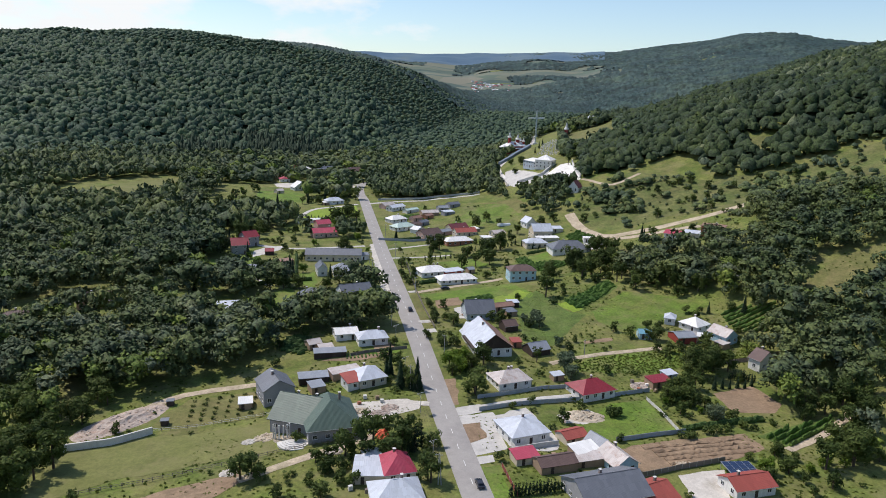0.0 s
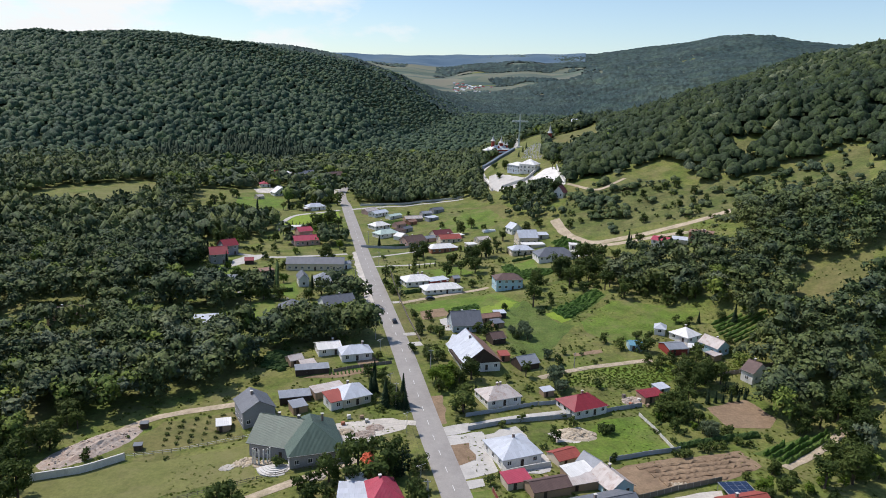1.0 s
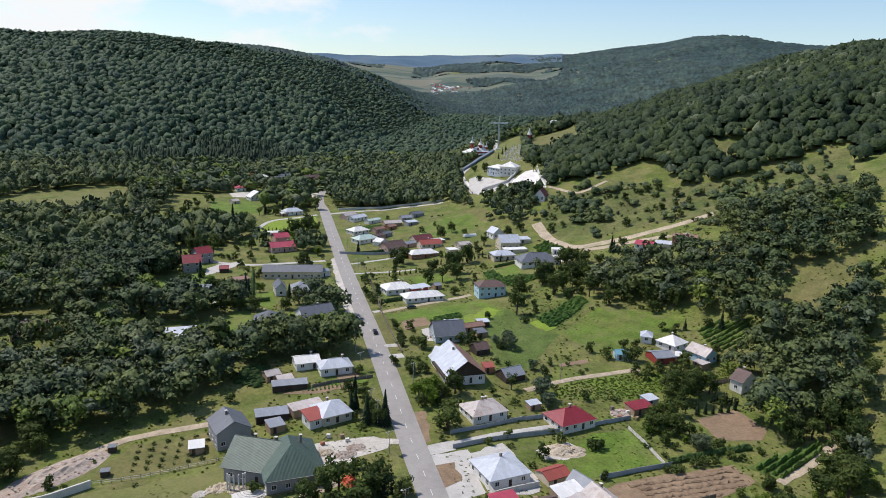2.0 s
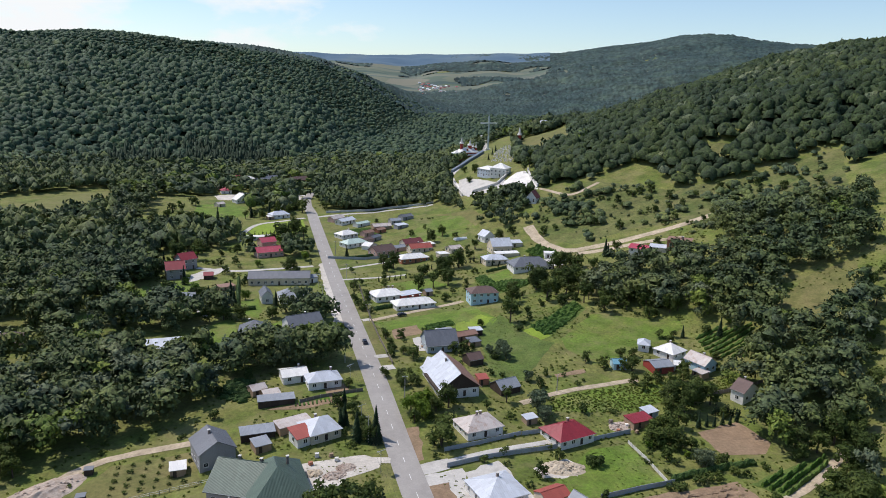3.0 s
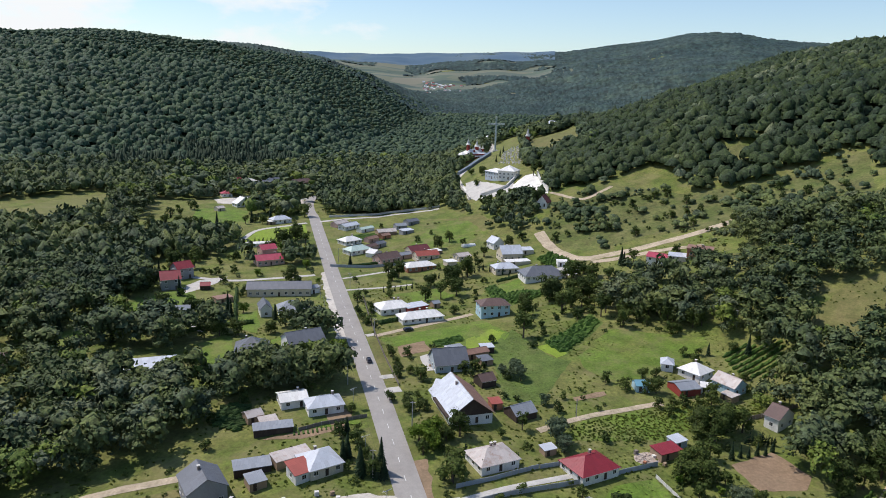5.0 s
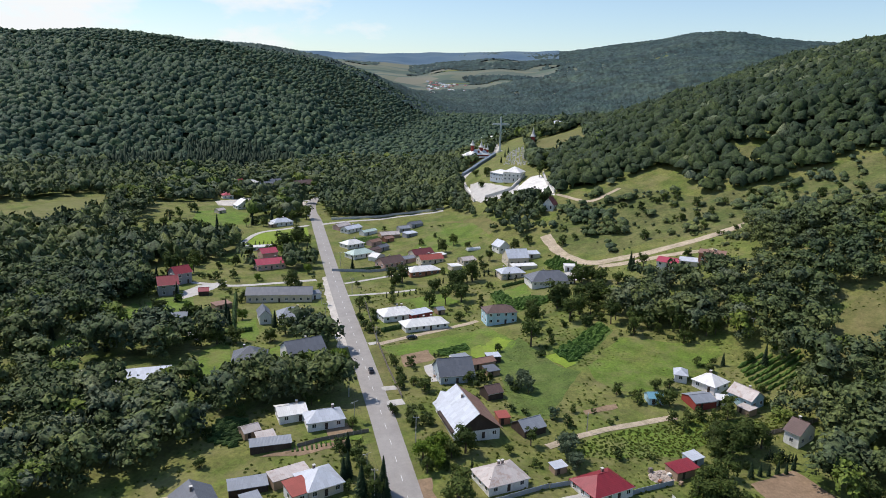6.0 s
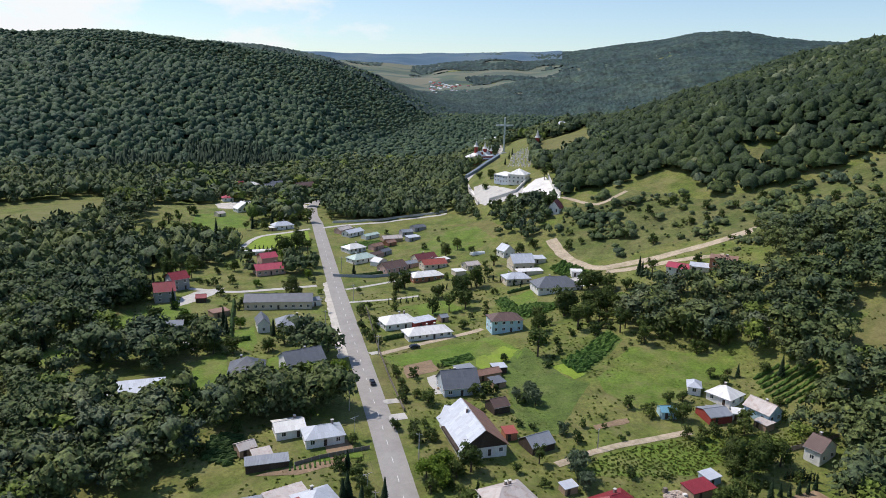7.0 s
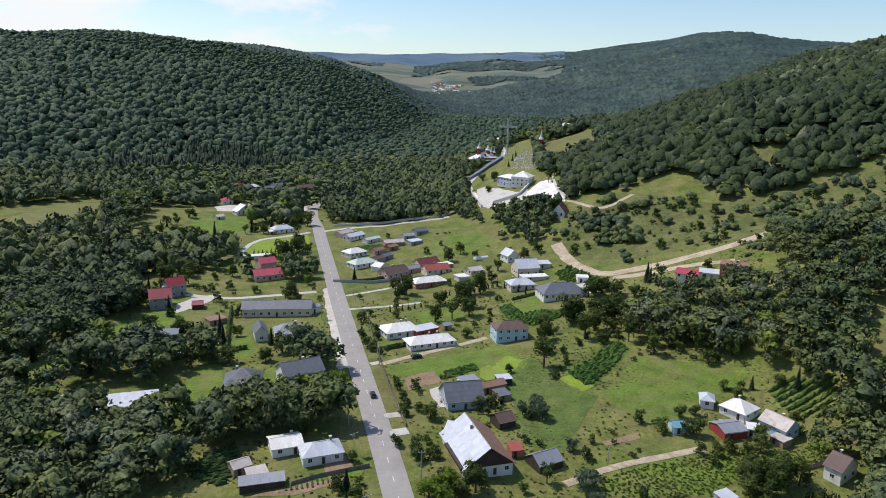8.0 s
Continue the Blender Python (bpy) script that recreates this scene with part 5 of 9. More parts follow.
def hedge(line, w, h, label, mat=None):
    bm = bmesh.new()
    lumpy_row(bm, line, w, h, random.Random(int(line[0][0] * 10)), 0.7, 0.14)
    bmesh.ops.recalc_face_normals(bm, faces=bm.faces[:])
    return tagged(new("hedge", solid(bm, mat or HEDGE_LEAF, "hedge")), label, "hedge")


def crop_rows(name, region, heading, gap, w, h, mat, label, ragged=0.35, step=1.0):
    """Planted rows that fill a plot."""
    rnd = random.Random(int(region[0][0] * 7 + region[0][1]))
    bm = bmesh.new()
    d, nrm = Vector((math.cos(radians(heading)), math.sin(radians(heading)))), Vector((-math.sin(radians(heading)), math.cos(radians(heading))))
    ps = [Vector(p) for p in region]
    n0, n1 = min(p.dot(nrm) for p in ps), max(p.dot(nrm) for p in ps)
    d0, d1 = min(p.dot(d) for p in ps), max(p.dot(d) for p in ps)
    k = n0 + gap / 2
    while k < n1:
        s = np.arange(d0, d1, 1.0)
        ok = inside(region, s * d.x + k * nrm.x, s * d.y + k * nrm.y)
        if ok.sum() > 3:
            a, b = s[ok][0], s[ok][-1]
            lumpy_row(bm, [tuple(d * a + nrm * k), tuple(d * b + nrm * k)], w, h, rnd, step, ragged)
        k += gap
    bmesh.ops.recalc_face_normals(bm, faces=bm.faces[:])
    return tagged(new(name, solid(bm, mat, name)), label, "crop", "", "stuff")


def solar_lamp(x, y, aim=200.0, h=6.5, label="street lamp on a steel pole with a tilted solar panel"):
    ob = thing("street_lamp", x, y, aim, label, "street lamp", "solar street lamps")
    part("pole", tube((0, 0, -0.4), (0, 0, h), 0.09, 0.06), STEEL, ob)
    part("arm", tube((0, 0, h - 0.9), (0, -1.3, h - 0.6), 0.04, 0.035, 6), STEEL, ob)
    part("lamp_head", box(-0.14, 0.14, -1.75, -1.2, h - 0.66, h - 0.54, 0.03), STEEL, ob)
    p = part("panel", box(-1.05, 1.05, -0.8, 0.8, -0.04, 0.04, 0.012), FRAME, ob, "tilted solar panel with a pale frame")
    p.matrix_local = pose(0, 0, h + 0.35, 32, 0, 0)
    for i in range(4):
        for j in range(2):
            put("cell", CELL, p, pose(-0.75 + 0.5 * i, -0.38 + 0.76 * j, 0.044))
    part("bracket", box(-0.06, 0.06, -0.3, 0.3, h - 0.12, h + 0.1), STEEL, ob)
    return ob


CELL = solid(box(-0.22, 0.22, -0.34, 0.34, 0, 0.006), SOLAR, "cell")


def utility_pole(x, y, ang, h=9.0, double=False):
    ob = thing("utility_pole", x, y, ang, "pale concrete utility pole with a crossarm and insulators", "utility pole", "utility poles")
    part("pole", tube((0, 0, -0.6), (0, 0, h), 0.17, 0.10), POLE, ob)
    if double:
        part("pole", tube((0.85, 0, -0.6), (0.15, 0, h), 0.16, 0.10), POLE, ob)
    part("crossarm", box(-0.9, 0.9, -0.06, 0.06, h - 0.55, h - 0.43), STEEL, ob)
    for k in (-0.8, 0, 0.8):
        part("insulator", tube((k, 0, h - 0.43), (k, 0, h - 0.2), 0.05, 0.035, 6), FRAME, ob)
    return ob


def cable(a, b, sag=0.9):
    """A wire between two pole tops."""
    bm = bmesh.new()
    pts = [Vector(a).lerp(Vector(b), k / 10) - Vector((0, 0, sag * (1 - (k / 5 - 1) ** 2))) for k in range(11)]
    rings = [[bm.verts.new(p + Vector(v)) for v in ((-0.015, 0, 0), (0, 0, -0.015), (0.015, 0, 0), (0, 0, 0.015))] for p in pts]
    for p, q in zip(rings, rings[1:]):
        for k in range(4):
            bm.faces.new((p[k], p[(k + 1) % 4], q[(k + 1) % 4], q[k]))
    return tagged(new("cable", solid(bm, TYRE, "cable")), "thin black overhead wire between poles", "cable", "overhead wires")


def car(x, y, ang, label, mat):
    ob = thing("car", x, y, ang, label, "car", "cars", gz(x, y) + 0.27)
    bm = bmesh.new()
    prof = [(-2.2, 0.35), (-2.15, 0.85), (-1.75, 1.0), (-1.2, 1.42), (0.35, 1.46), (1.05, 1.02), (2.05, 0.85), (2.2, 0.55), (2.2, 0.32)]
    a, b = [[bm.verts.new((p, s * (0.88 if z < 1.1 else 0.7), z)) for p, z in prof] for s in (-1, 1)]
    bm.faces.new(a)
    bm.faces.new(b[::-1])
    for k in range(len(prof)):
        j = (k + 1) % len(prof)
        bm.faces.new((a[j], a[k], b[k], b[j]))
    bmesh.ops.recalc_face_normals(bm, faces=bm.faces[:])
    body = part("body", bm, mat, ob)
    part("windscreen", box(-0.03, 0.03, -0.68, 0.68, -0.4, 0.4), GLASS, ob).matrix_local = pose(0.74, 0, 1.26, 0, 58, 0) @ Matrix.Diagonal((1, 1, 0.9, 1))
    part("rear_window", box(-0.03, 0.03, -0.66, 0.66, -0.25, 0.25), GLASS, ob).matrix_local = pose(-1.5, 0, 1.24, 0, -52, 0)
    for s in (-1, 1):
        part("side_window", box(-1.0, 0.5, -0.015, 0.015, 1.05, 1.36), GLASS, ob).matrix_local = pose(0, s * 0.80, 0, s * 28 * 0.9, 0, 0) @ pose(0, 0, -0.03)
        part("headlight", box(2.1, 2.215, s * 0.62 - 0.18, s * 0.62 + 0.18, 0.62, 0.78), FRAME, ob)
        for q in (-1.35, 1.38):
            w = part("wheel", tube((q, s * 0.72, 0.32), (q, s * 0.92, 0.32), 0.32, 0.32, 12), TYRE, ob)
            part("rim", tube((q, s * 0.921, 0.32), (q, s * 0.93, 0.32), 0.19, 0.17, 10), STEEL, w)
    return ob


def rubble_heap(name, x, y, r, h, mat, label, seed, stretch=1.0, ang=0.0):
    """A spoil heap: an uneven mound with broken lumps on it."""
    rnd = random.Random(seed)
    ob = thing(name, x, y, ang, label, "heap")
    bm = bmesh.new()
    n = 18
    g = [[None] * (n + 1) for _ in range(n + 1)]
    for i in range(n + 1):
        for j in range(n + 1):
            a, b = (i / n * 2 - 1), (j / n * 2 - 1)
            q = max(0.0, 1 - (a * a + b * b))
            z = h * q ** 0.8 * (0.65 + 0.7 * noise.noise((a * 2.3 + seed, b * 2.3, 0))) + 0.25 * h * q * noise.noise((a * 7, b * 7, seed))
            px, py = a * r * stretch, b * r
            w = ob.matrix_world @ Vector((px, py, 0))
            g[i][j] = bm.verts.new((px, py, gz(w.x, w.y) - ob.matrix_world.translation.z + z - 0.06))
    for i in range(n):
        for j in range(n):
            bm.faces.new((g[i][j], g[i + 1][j], g[i + 1][j + 1], g[i][j + 1]))
    part("mound", bm, mat, ob)
    bm = bmesh.new()
    for _ in range(90):
        a, q = rnd.uniform(0, math.tau), math.sqrt(rnd.random()) * 0.85
        px, py = math.cos(a) * q * r * stretch, math.sin(a) * q * r
        s = rnd.uniform(0.12, 0.45)
        w = ob.matrix_world @ Vector((px, py, 0))
        z = gz(w.x, w.y) - ob.matrix_world.translation.z + h * (1 - q * q) ** 0.8 * 0.65
        m = bmesh.ops.create_icosphere(bm, subdivisions=1, radius=s)["verts"]
        for v in m:
            v.co = Vector((v.co.x * rnd.uniform(0.7, 1.2) + px, v.co.y * rnd.uniform(0.7, 1.2) + py, v.co.z * 0.6 + z))
    part("rubble", bm, mat, ob)
    return ob


def pallet(x, y, ang, label):
    """A wooden pallet with layers of blocks or boards on it."""
    ob = thing("pallet_stack", x, y, ang, label, "stack", "stacks in the yards")
    rnd = random.Random(int(x * 13 + y))
    mat = rnd.choice((PALE_STONE, WALLS["brick"], WALLS["tan"], WALLS["white"], BOARD))
    part("pallet", box(-0.6, 0.6, -0.5, 0.5, -0.15, 0.14), BOARD, ob)
    for k in range(rnd.randint(2, 4)):
        j = rnd.uniform(-0.05, 0.05)
        part("layer", box(-0.56 + j, 0.56 + j, -0.46, 0.46, 0.145 + 0.3 * k, 0.435 + 0.3 * k, 0.02), mat, ob)
    return ob


# ---- the village ----
house("house", "two-storey grey house with a dark slate sheet gable roof", -44.5, 220.6, 26, 10.0, 11, 5.2, "gy", 3.0, "slate", "grey", stacks=1)
shack("small shed with a white sheet roof in the orchard", -52.8, 214.5, 14, 4.2, 4, 2.3, "shed", 0.6, "white", "tan")
house("house", "low house with a crimson sheet roof beside the road", -2.9, 172.6, 17, 8.2, 10, 2.9, "hip", 3.2, "pink", "white")
shack("workshop with a pale sheet roof joined to a house", -9.6, 171.1, 0, 8.5, 9, 2.6, "shed", 0.8, "pale", "cream")
shack("long outbuilding with a pale sheet roof", -7.8, 177.6, 23, 8.1, 5, 2.8, "shed", 0.5, "white", "cream")
house("house", "house with a pale zinc hip roof by the road", -2.4, 159.1, 12, 12.5, 11, 3.0, "hip", 3.2, "pale", "white")
house("house", "white cottage with a folded pale metal roof on a paved yard", 33.9, 195.1, 20, 12.3, 12, 3.2, "hip", 2.4, "pale", "white")
shack("shed with a bright crimson sheet roof", 32.7, 180.1, 17, 7.0, 5, 2.2, "shed", 0.6, "pink", "cream")
shack("long dark-boarded shed with a brown tile roof", 40.6, 176.7, 17, 11.0, 6, 2.4, "gx", 1.4, "brown", "tan")
shack("small store with an orange-red tile roof", 48.8, 193.9, 25, 7.7, 6, 2.2, "gx", 1.2, "orange", "cream")
shack("open shed with a white sheet roof", 50.4, 184.3, 23, 7.9, 5, 2.6, "shed", 0.7, "white", "tan")
shack("low shed with a pale sheet roof", 50.0, 179.8, 16, 9.7, 4, 2.2, "shed", 0.4, "rusty", "tan")
shack("grey gabled barn with weathered boards", 55.5, 187.9, 31, 5.3, 7, 2.8, "gy", 2.4, "grey", "tan")
house("house", "small cottage with a rust-stained gable roof", 58.8, 180.2, 22, 7.7, 9, 2.8, "gy", 2.6, "rusty", "sky")
house("house", "large building with a dark grey sheet gable roof", 51.2, 163.1, 17, 18.2, 14, 3.6, "gx", 3.2, "slate", "grey")
house("house", "low house with an orange-red tile roof", 63.1, 162.9, 26, 9.3, 10, 3.0, "gx", 2.2, "orange", "cream")
house("house", "low outbuilding with an orange-red metal roof", 91.5, 170.3, 14, 12.1, 8, 2.8, "gx", 1.8, "orange", "white")
house("house", "white bungalow with a deep red metal tile hip roof", 62.5, 228.5, 23, 13.2, 10.5, 2.9, "hip", 2.8, "red", "white")
house("house", "cottage with a rust-stained white hip roof", 34.4, 231.5, 21, 12.4, 10, 2.8, "hip", 2.4, "rusty", "white", stacks=2)
shack("small privy with a pale roof", 52.5, 237.6, 21, 4.2, 3, 2.1, "shed", 0.4, "pale", "tan")
shack("shed with a crimson roof among scrap", 88.8, 236.0, 20, 8.1, 5, 2.3, "shed", 0.5, "red", "tan")
shack("shed with a pale blue sheet roof", 94.3, 241.0, 23, 4.7, 4, 2.3, "shed", 0.4, "pale", "bluegrey")
house("house", "old farmhouse with pale sheet gable roof and dark boarded gable", 29.1, 262.9, 12, 14.2, 21, 3.4, "gy", 5.4, "pale", "white", over=0.9, two_tone="rust")
house("house", "side wing with a pale sheet roof", 25.1, 272.8, -29, 6.8, 8, 3.4, "gx", 2.4, "pale", "white", stacks=0)
house("house", "house with a dark slate-tiled gable roof", 28.7, 299.1, 10, 12.6, 11, 3.2, "gx", 4.6, "slate", "bluegrey")
shack("boarded hut with a grey gable roof", 48.4, 259.3, 25, 8.3, 7, 2.2, "gx", 2.2, "grey", "wood")
house("house", "white cottage with a pale sheet hip roof", -15.8, 264.3, 16, 11.4, 8, 3.0, "hip", 2.0, "pale", "white")
house("house", "white cottage with a flat-pitched pale roof", -26.5, 269.1, 18, 8.7, 8, 2.8, "gx", 1.3, "white", "white")
shack("shed with a rust-stained roof", -37.7, 259.0, 32, 5.1, 5, 2.2, "gx", 1.2, "rusty", "tan")
shack("lean-to with a rusty sheet roof", -32.3, 254.8, 23, 5.3, 4, 2.0, "shed", 0.5, "rusty", "tan")
shack("long tarred shed with a grey roof", -30.3, 250.8, 12, 11.7, 4, 2.1, "shed", 0.5, "grey", "wood")
house("house", "cottage with a pale blue-grey hip roof and porch", -14.8, 230.9, 28, 9.8, 10, 3.0, "hip", 2.8, "pale", "cream")
house("house", "house wing with an orange-red tile roof", -20.0, 226.3, 31, 5.0, 6, 3.0, "shed", 1.2, "orange", "white", stacks=0)
shack("long low shed with a flat pale roof", -23.1, 234.7, 29, 10.6, 5, 2.3, "shed", 0.4, "rusty", "tan")
shack("dark boarded shed with a grey flat roof", -33.5, 231.1, 15, 10.0, 5, 2.2, "shed", 0.4, "grey", "wood")
shack("open shed with a grey roof beside the villa", -31.4, 223.8, 27, 4.7, 5, 2.4, "shed", 0.4, "grey", "tan")
house("house", "long grey-roofed hall with pale walls", -46.5, 398.0, 3, 31.2, 11, 4.0, "gx", 2.4, "slate", "cream", stacks=0)
shack("small annex with a grey roof", -30.1, 400.1, 33, 4.7, 5, 3.0, "gx", 1.0, "grey", "white")
house("house", "two-storey villa with dark red tile gables", -102.9, 408.7, 21, 9.4, 10, 5.6, "gx", 3.4, "red", "grey")
house("house", "taller villa wing with dark red tile roof", -101.9, 428.0, 40, 8.7, 9, 6.0, "gx", 3.0, "red", "grey", stacks=0)
shack("carport with a dark red tile roof", -84.9, 406.3, 10, 4.8, 6, 2.4, "gx", 1.2, "red", "wood")
shack("garden shelter with a flat tan roof", -71.7, 383.9, 36, 7.8, 6, 2.5, "flat", 0.1, "rust", "tan")
house("house", "narrow white house with a steep slate roof", -49.1, 364.5, 15, 5.0, 10, 4.0, "gy", 2.6, "slate", "white", stacks=0)
house("house", "house with a pale grey hip roof", -37.4, 365.1, 13, 11.6, 10, 3.4, "hip", 3.0, "grey", "white")
house("house", "bungalow with a slate-grey hip roof and white porch", -46.8, 314.3, 6, 12.2, 11, 3.4, "hip", 3.8, "slate", "white")
house("house", "white two-storey house with a slate-grey gable roof", -27.6, 318.8, 27, 14.4, 10, 5.0, "gx", 3.2, "slate", "white")
house("house", "long modern house with a grey mono-pitch roof", -80.8, 298.6, 14, 17.7, 8, 3.0, "shed", 1.2, "pale", "white", stacks=0)
house("house", "house with a brown tile roof at the wood's edge", -139.8, 303.4, 19, 13.3, 9, 3.6, "gx", 2.8, "brown", "pinkish")
house("house", "white house with a brown roof at the wood's edge", -161.0, 278.4, 32, 14.0, 11, 4.0, "hip", 2.6, "brown", "white")
shack("small white hut by a track", -153.6, 304.3, 25, 5.7, 4, 2.2, "shed", 0.4, "white", "white")
house("house", "house with a crimson sheet roof among trees", -60.0, 456.8, 24, 16.0, 9, 3.4, "gx", 2.4, "pink", "pinkish")
house("house", "house wing with a crimson roof", -63.6, 474.7, 30, 9.3, 8, 5.0, "gx", 2.2, "pink", "pinkish", stacks=0)
shack("long white polytunnel store", -74.2, 497.1, 16, 20.0, 5, 2.2, "gx", 0.8, "white", "white")
house("house", "steep white A-roofed house", -104.7, 628.9, 34, 13.7, 9, 3.0, "gy", 4.6, "white", "white")
house("house", "low house with a pale roof beside the road", -67.0, 566.0, 31, 14.1, 8, 3.0, "hip", 2.2, "pale", "white")
shack("shed with a pale roof beside a house", -72.6, 560.4, 23, 4.7, 5, 2.2, "shed", 0.4, "white", "tan")
house("house", "low white house with a rose-red roof", -127.2, 678.0, 23, 8.8, 8, 3.2, "hip", 2.2, "pink", "white")
shack("small store with a rose roof", -118.7, 607.5, 46, 6.3, 6, 2.4, "gx", 1.4, "rusty", "cream")
house("house", "house with a red roof under the hill", -135.2, 758.8, 40, 13.5, 9, 3.4, "gx", 2.8, "red", "white")
house("house", "house with a white roof under the hill", -121.3, 763.2, 49, 12.1, 8, 3.0, "hip", 2.2, "white", "white")
house("house", "house with a slate roof under the hill", -105.0, 749.5, 29, 10.9, 9, 3.2, "gx", 2.4, "slate", "bluegrey")
house("house", "house with a blue-grey roof under the hill", -97.9, 763.3, 45, 12.6, 9, 4.0, "gx", 2.6, "slate", "bluegrey")
house("house", "brown-roofed house under the hill", -70.5, 753.7, 41, 19.4, 10, 4.0, "gx", 3.2, "brown", "pinkish")
house("house", "white cottage with a broad white hip roof", 9.0, 369.0, 22, 15.0, 11, 3.0, "hip", 2.2, "white", "white", stacks=2)
shack("low shed with a maroon wall and pale roof", 20.1, 369.2, 30, 11.4, 6, 2.8, "shed", 0.4, "pale", "redwood")
house("house", "low house with wide white hipped roofs", 21.5, 355.1, 18, 19.9, 9, 2.6, "hip", 2.0, "white", "white", stacks=2)
shack("privy with a grey roof", 30.2, 375.0, 23, 3.7, 4, 2.4, "gx", 1.0, "grey", "tan")
house("house", "two-storey pale house with a brown hip roof and balconies", 55.7, 359.0, 8, 13.8, 9, 5.6, "hip", 2.2, "brown", "sky", stacks=0)
house("house", "large bungalow with a dark slate hip roof", 90.1, 407.2, 7, 22.6, 13, 3.0, "hip", 3.8, "slate", "white")
house("house", "house with a big pale blue sheet gable roof", 80.4, 449.0, 9, 12.3, 11, 4.4, "gx", 4.0, "pale", "cream")
shack("outbuilding with a pale sheet roof", 91.8, 455.5, 9, 7.4, 6, 2.6, "shed", 0.8, "pale", "cream")
house("house", "cottage with pale hipped sheet roofs", 73.3, 425.3, 10, 13.5, 9, 3.2, "hip", 2.2, "pale", "cream")
shack("lean-to with a white roof", 82.6, 436.4, 12, 14.6, 5, 2.4, "shed", 0.4, "white", "cream")
house("house", "small white and blue gabled house", 76.4, 474.8, 24, 7.5, 8, 3.6, "gy", 3.2, "pale", "white", stacks=0)
shack("white garage with dark openings", 106.0, 425.7, -6, 5.8, 6, 2.8, "flat", 0.1, "white", "white")
house("house", "brown-roofed house in a row", 8.6, 462.6, 37, 14.9, 9, 3.0, "gx", 2.8, "brown", "pinkish")
house("house", "maroon-roofed house in a row", 27.9, 479.2, 31, 13.7, 8, 3.2, "gx", 2.4, "maroon", "cream")
house("house", "house with a rust-red ribbed roof", 32.4, 466.7, 20, 14.3, 8, 3.0, "gx", 2.2, "orange", "cream")
house("house", "cottage with a white sheet hip roof", 26.8, 445.6, 22, 18.5, 9, 3.0, "hip", 2.0, "white", "brick")
shack("low link building with a grey roof", 19.7, 471.7, 34, 13.8, 5, 2.6, "gx", 1.2, "grey", "pinkish")
shack("store with a pale gable roof", 0.9, 475.3, 54, 8.8, 6, 2.6, "gy", 1.8, "white", "white")
house("house", "cottage with a pale hip roof behind the road", -14.9, 506.2, 39, 12.9, 9, 2.8, "hip", 2.2, "white", "white")
house("house", "cottage with a mint-green sheet hip roof", -9.5, 482.8, 38, 15.7, 9, 2.8, "hip", 2.2, "mint", "white")
shack("shed with a pale green roof", -4.9, 541.2, 47, 13.0, 5, 2.3, "gx", 1.0, "mint", "white")
shack("small shed with a rose-red roof", -23.7, 556.4, 52, 12.9, 6, 2.6, "gx", 1.6, "rusty", "pinkish")
house("house", "cottage with a pale blue sheet roof", -16.8, 548.3, 50, 14.8, 7, 2.8, "gx", 1.6, "pale", "white")
shack("tumbledown shed with torn white sheets", 9.3, 532.1, 21, 13.5, 7, 2.6, "gx", 1.6, "rusty", "tan")
shack("shed with a grey roof in a crowded yard", 19.7, 546.8, 23, 8.0, 6, 2.6, "gx", 1.4, "grey", "grey")
shack("shed with a pale roof in a crowded yard", 23.5, 531.7, 36, 9.4, 5, 2.4, "shed", 0.6, "pale", "grey")
shack("shed with a slate roof in a crowded yard", 28.3, 556.4, 36, 10.0, 6, 2.6, "gx", 1.4, "slate", "grey")
shack("shed with a brown roof", -0.8, 512.0, 48, 9.4, 5, 2.4, "gx", 1.4, "rust", "pinkish")
shack("shed with a red-brown roof", 8.0, 521.2, 47, 8.0, 5, 2.4, "gx", 1.2, "rust", "brick")
shack("low shed with a rusted roof", -1.1, 492.0, 49, 10.2, 5, 2.4, "gx", 1.2, "brown", "pinkish")
shack("shed with a grey gable roof", 4.3, 499.0, 50, 8.6, 5, 2.4, "gx", 1.2, "slate", "grey")
shack("summer kitchen with a white roof", 38.7, 474.2, 35, 7.7, 5, 2.4, "shed", 0.4, "white", "tan")
house("house", "half-built cottage with pale walls", 45.4, 448.6, 20, 6.1, 6, 2.6, "flat", 0.1, "white", "cream", stacks=0, wins=False)
house("house", "cottage with a tan roof among trees", 53.3, 457.3, 27, 8.3, 7, 2.8, "gx", 1.4, "rusty", "cream", stacks=0)
house("house", "low house with a red roof by the track", 149.6, 396.1, -37, 11.1, 9, 2.8, "gx", 1.6, "pink", "white", stacks=0)
house("house", "unfinished red brick house without a roof", 167.4, 387.7, -30, 12.0, 10, 4.4, "flat", 0.1, "rust", "brick", stacks=2)
shack("low grey-roofed store by the track", 157.0, 390.8, -26, 8.8, 8, 2.6, "shed", 0.5, "pale", "cream")
house("house", "white cottage with a bright white hip roof", 120.1, 285.1, -57, 8.9, 9, 2.9, "hip", 2.6, "white", "white")
house("house", "white annex with a pale hip roof", 111.7, 291.4, -22, 4.3, 6, 2.8, "hip", 1.4, "pale", "white", stacks=0)
house("house", "pale blue cottage with a rust-stained gable roof", 127.8, 274.2, -64, 9.3, 7, 3.4, "gx", 2.6, "rusty", "sky")
shack("long shed with a grey sheet roof and red door", 111.1, 274.4, 11, 8.3, 8, 2.5, "gx", 1.2, "grey", "redwood")
shack("small white lean-to beside a cottage", 119.1, 273.8, -21, 3.8, 4, 2.4, "shed", 0.5, "white", "white")
shack("open shelter of brown boards", 125.1, 268.0, -67, 4.7, 4, 2.2, "shed", 0.4, "rusty", "tan")
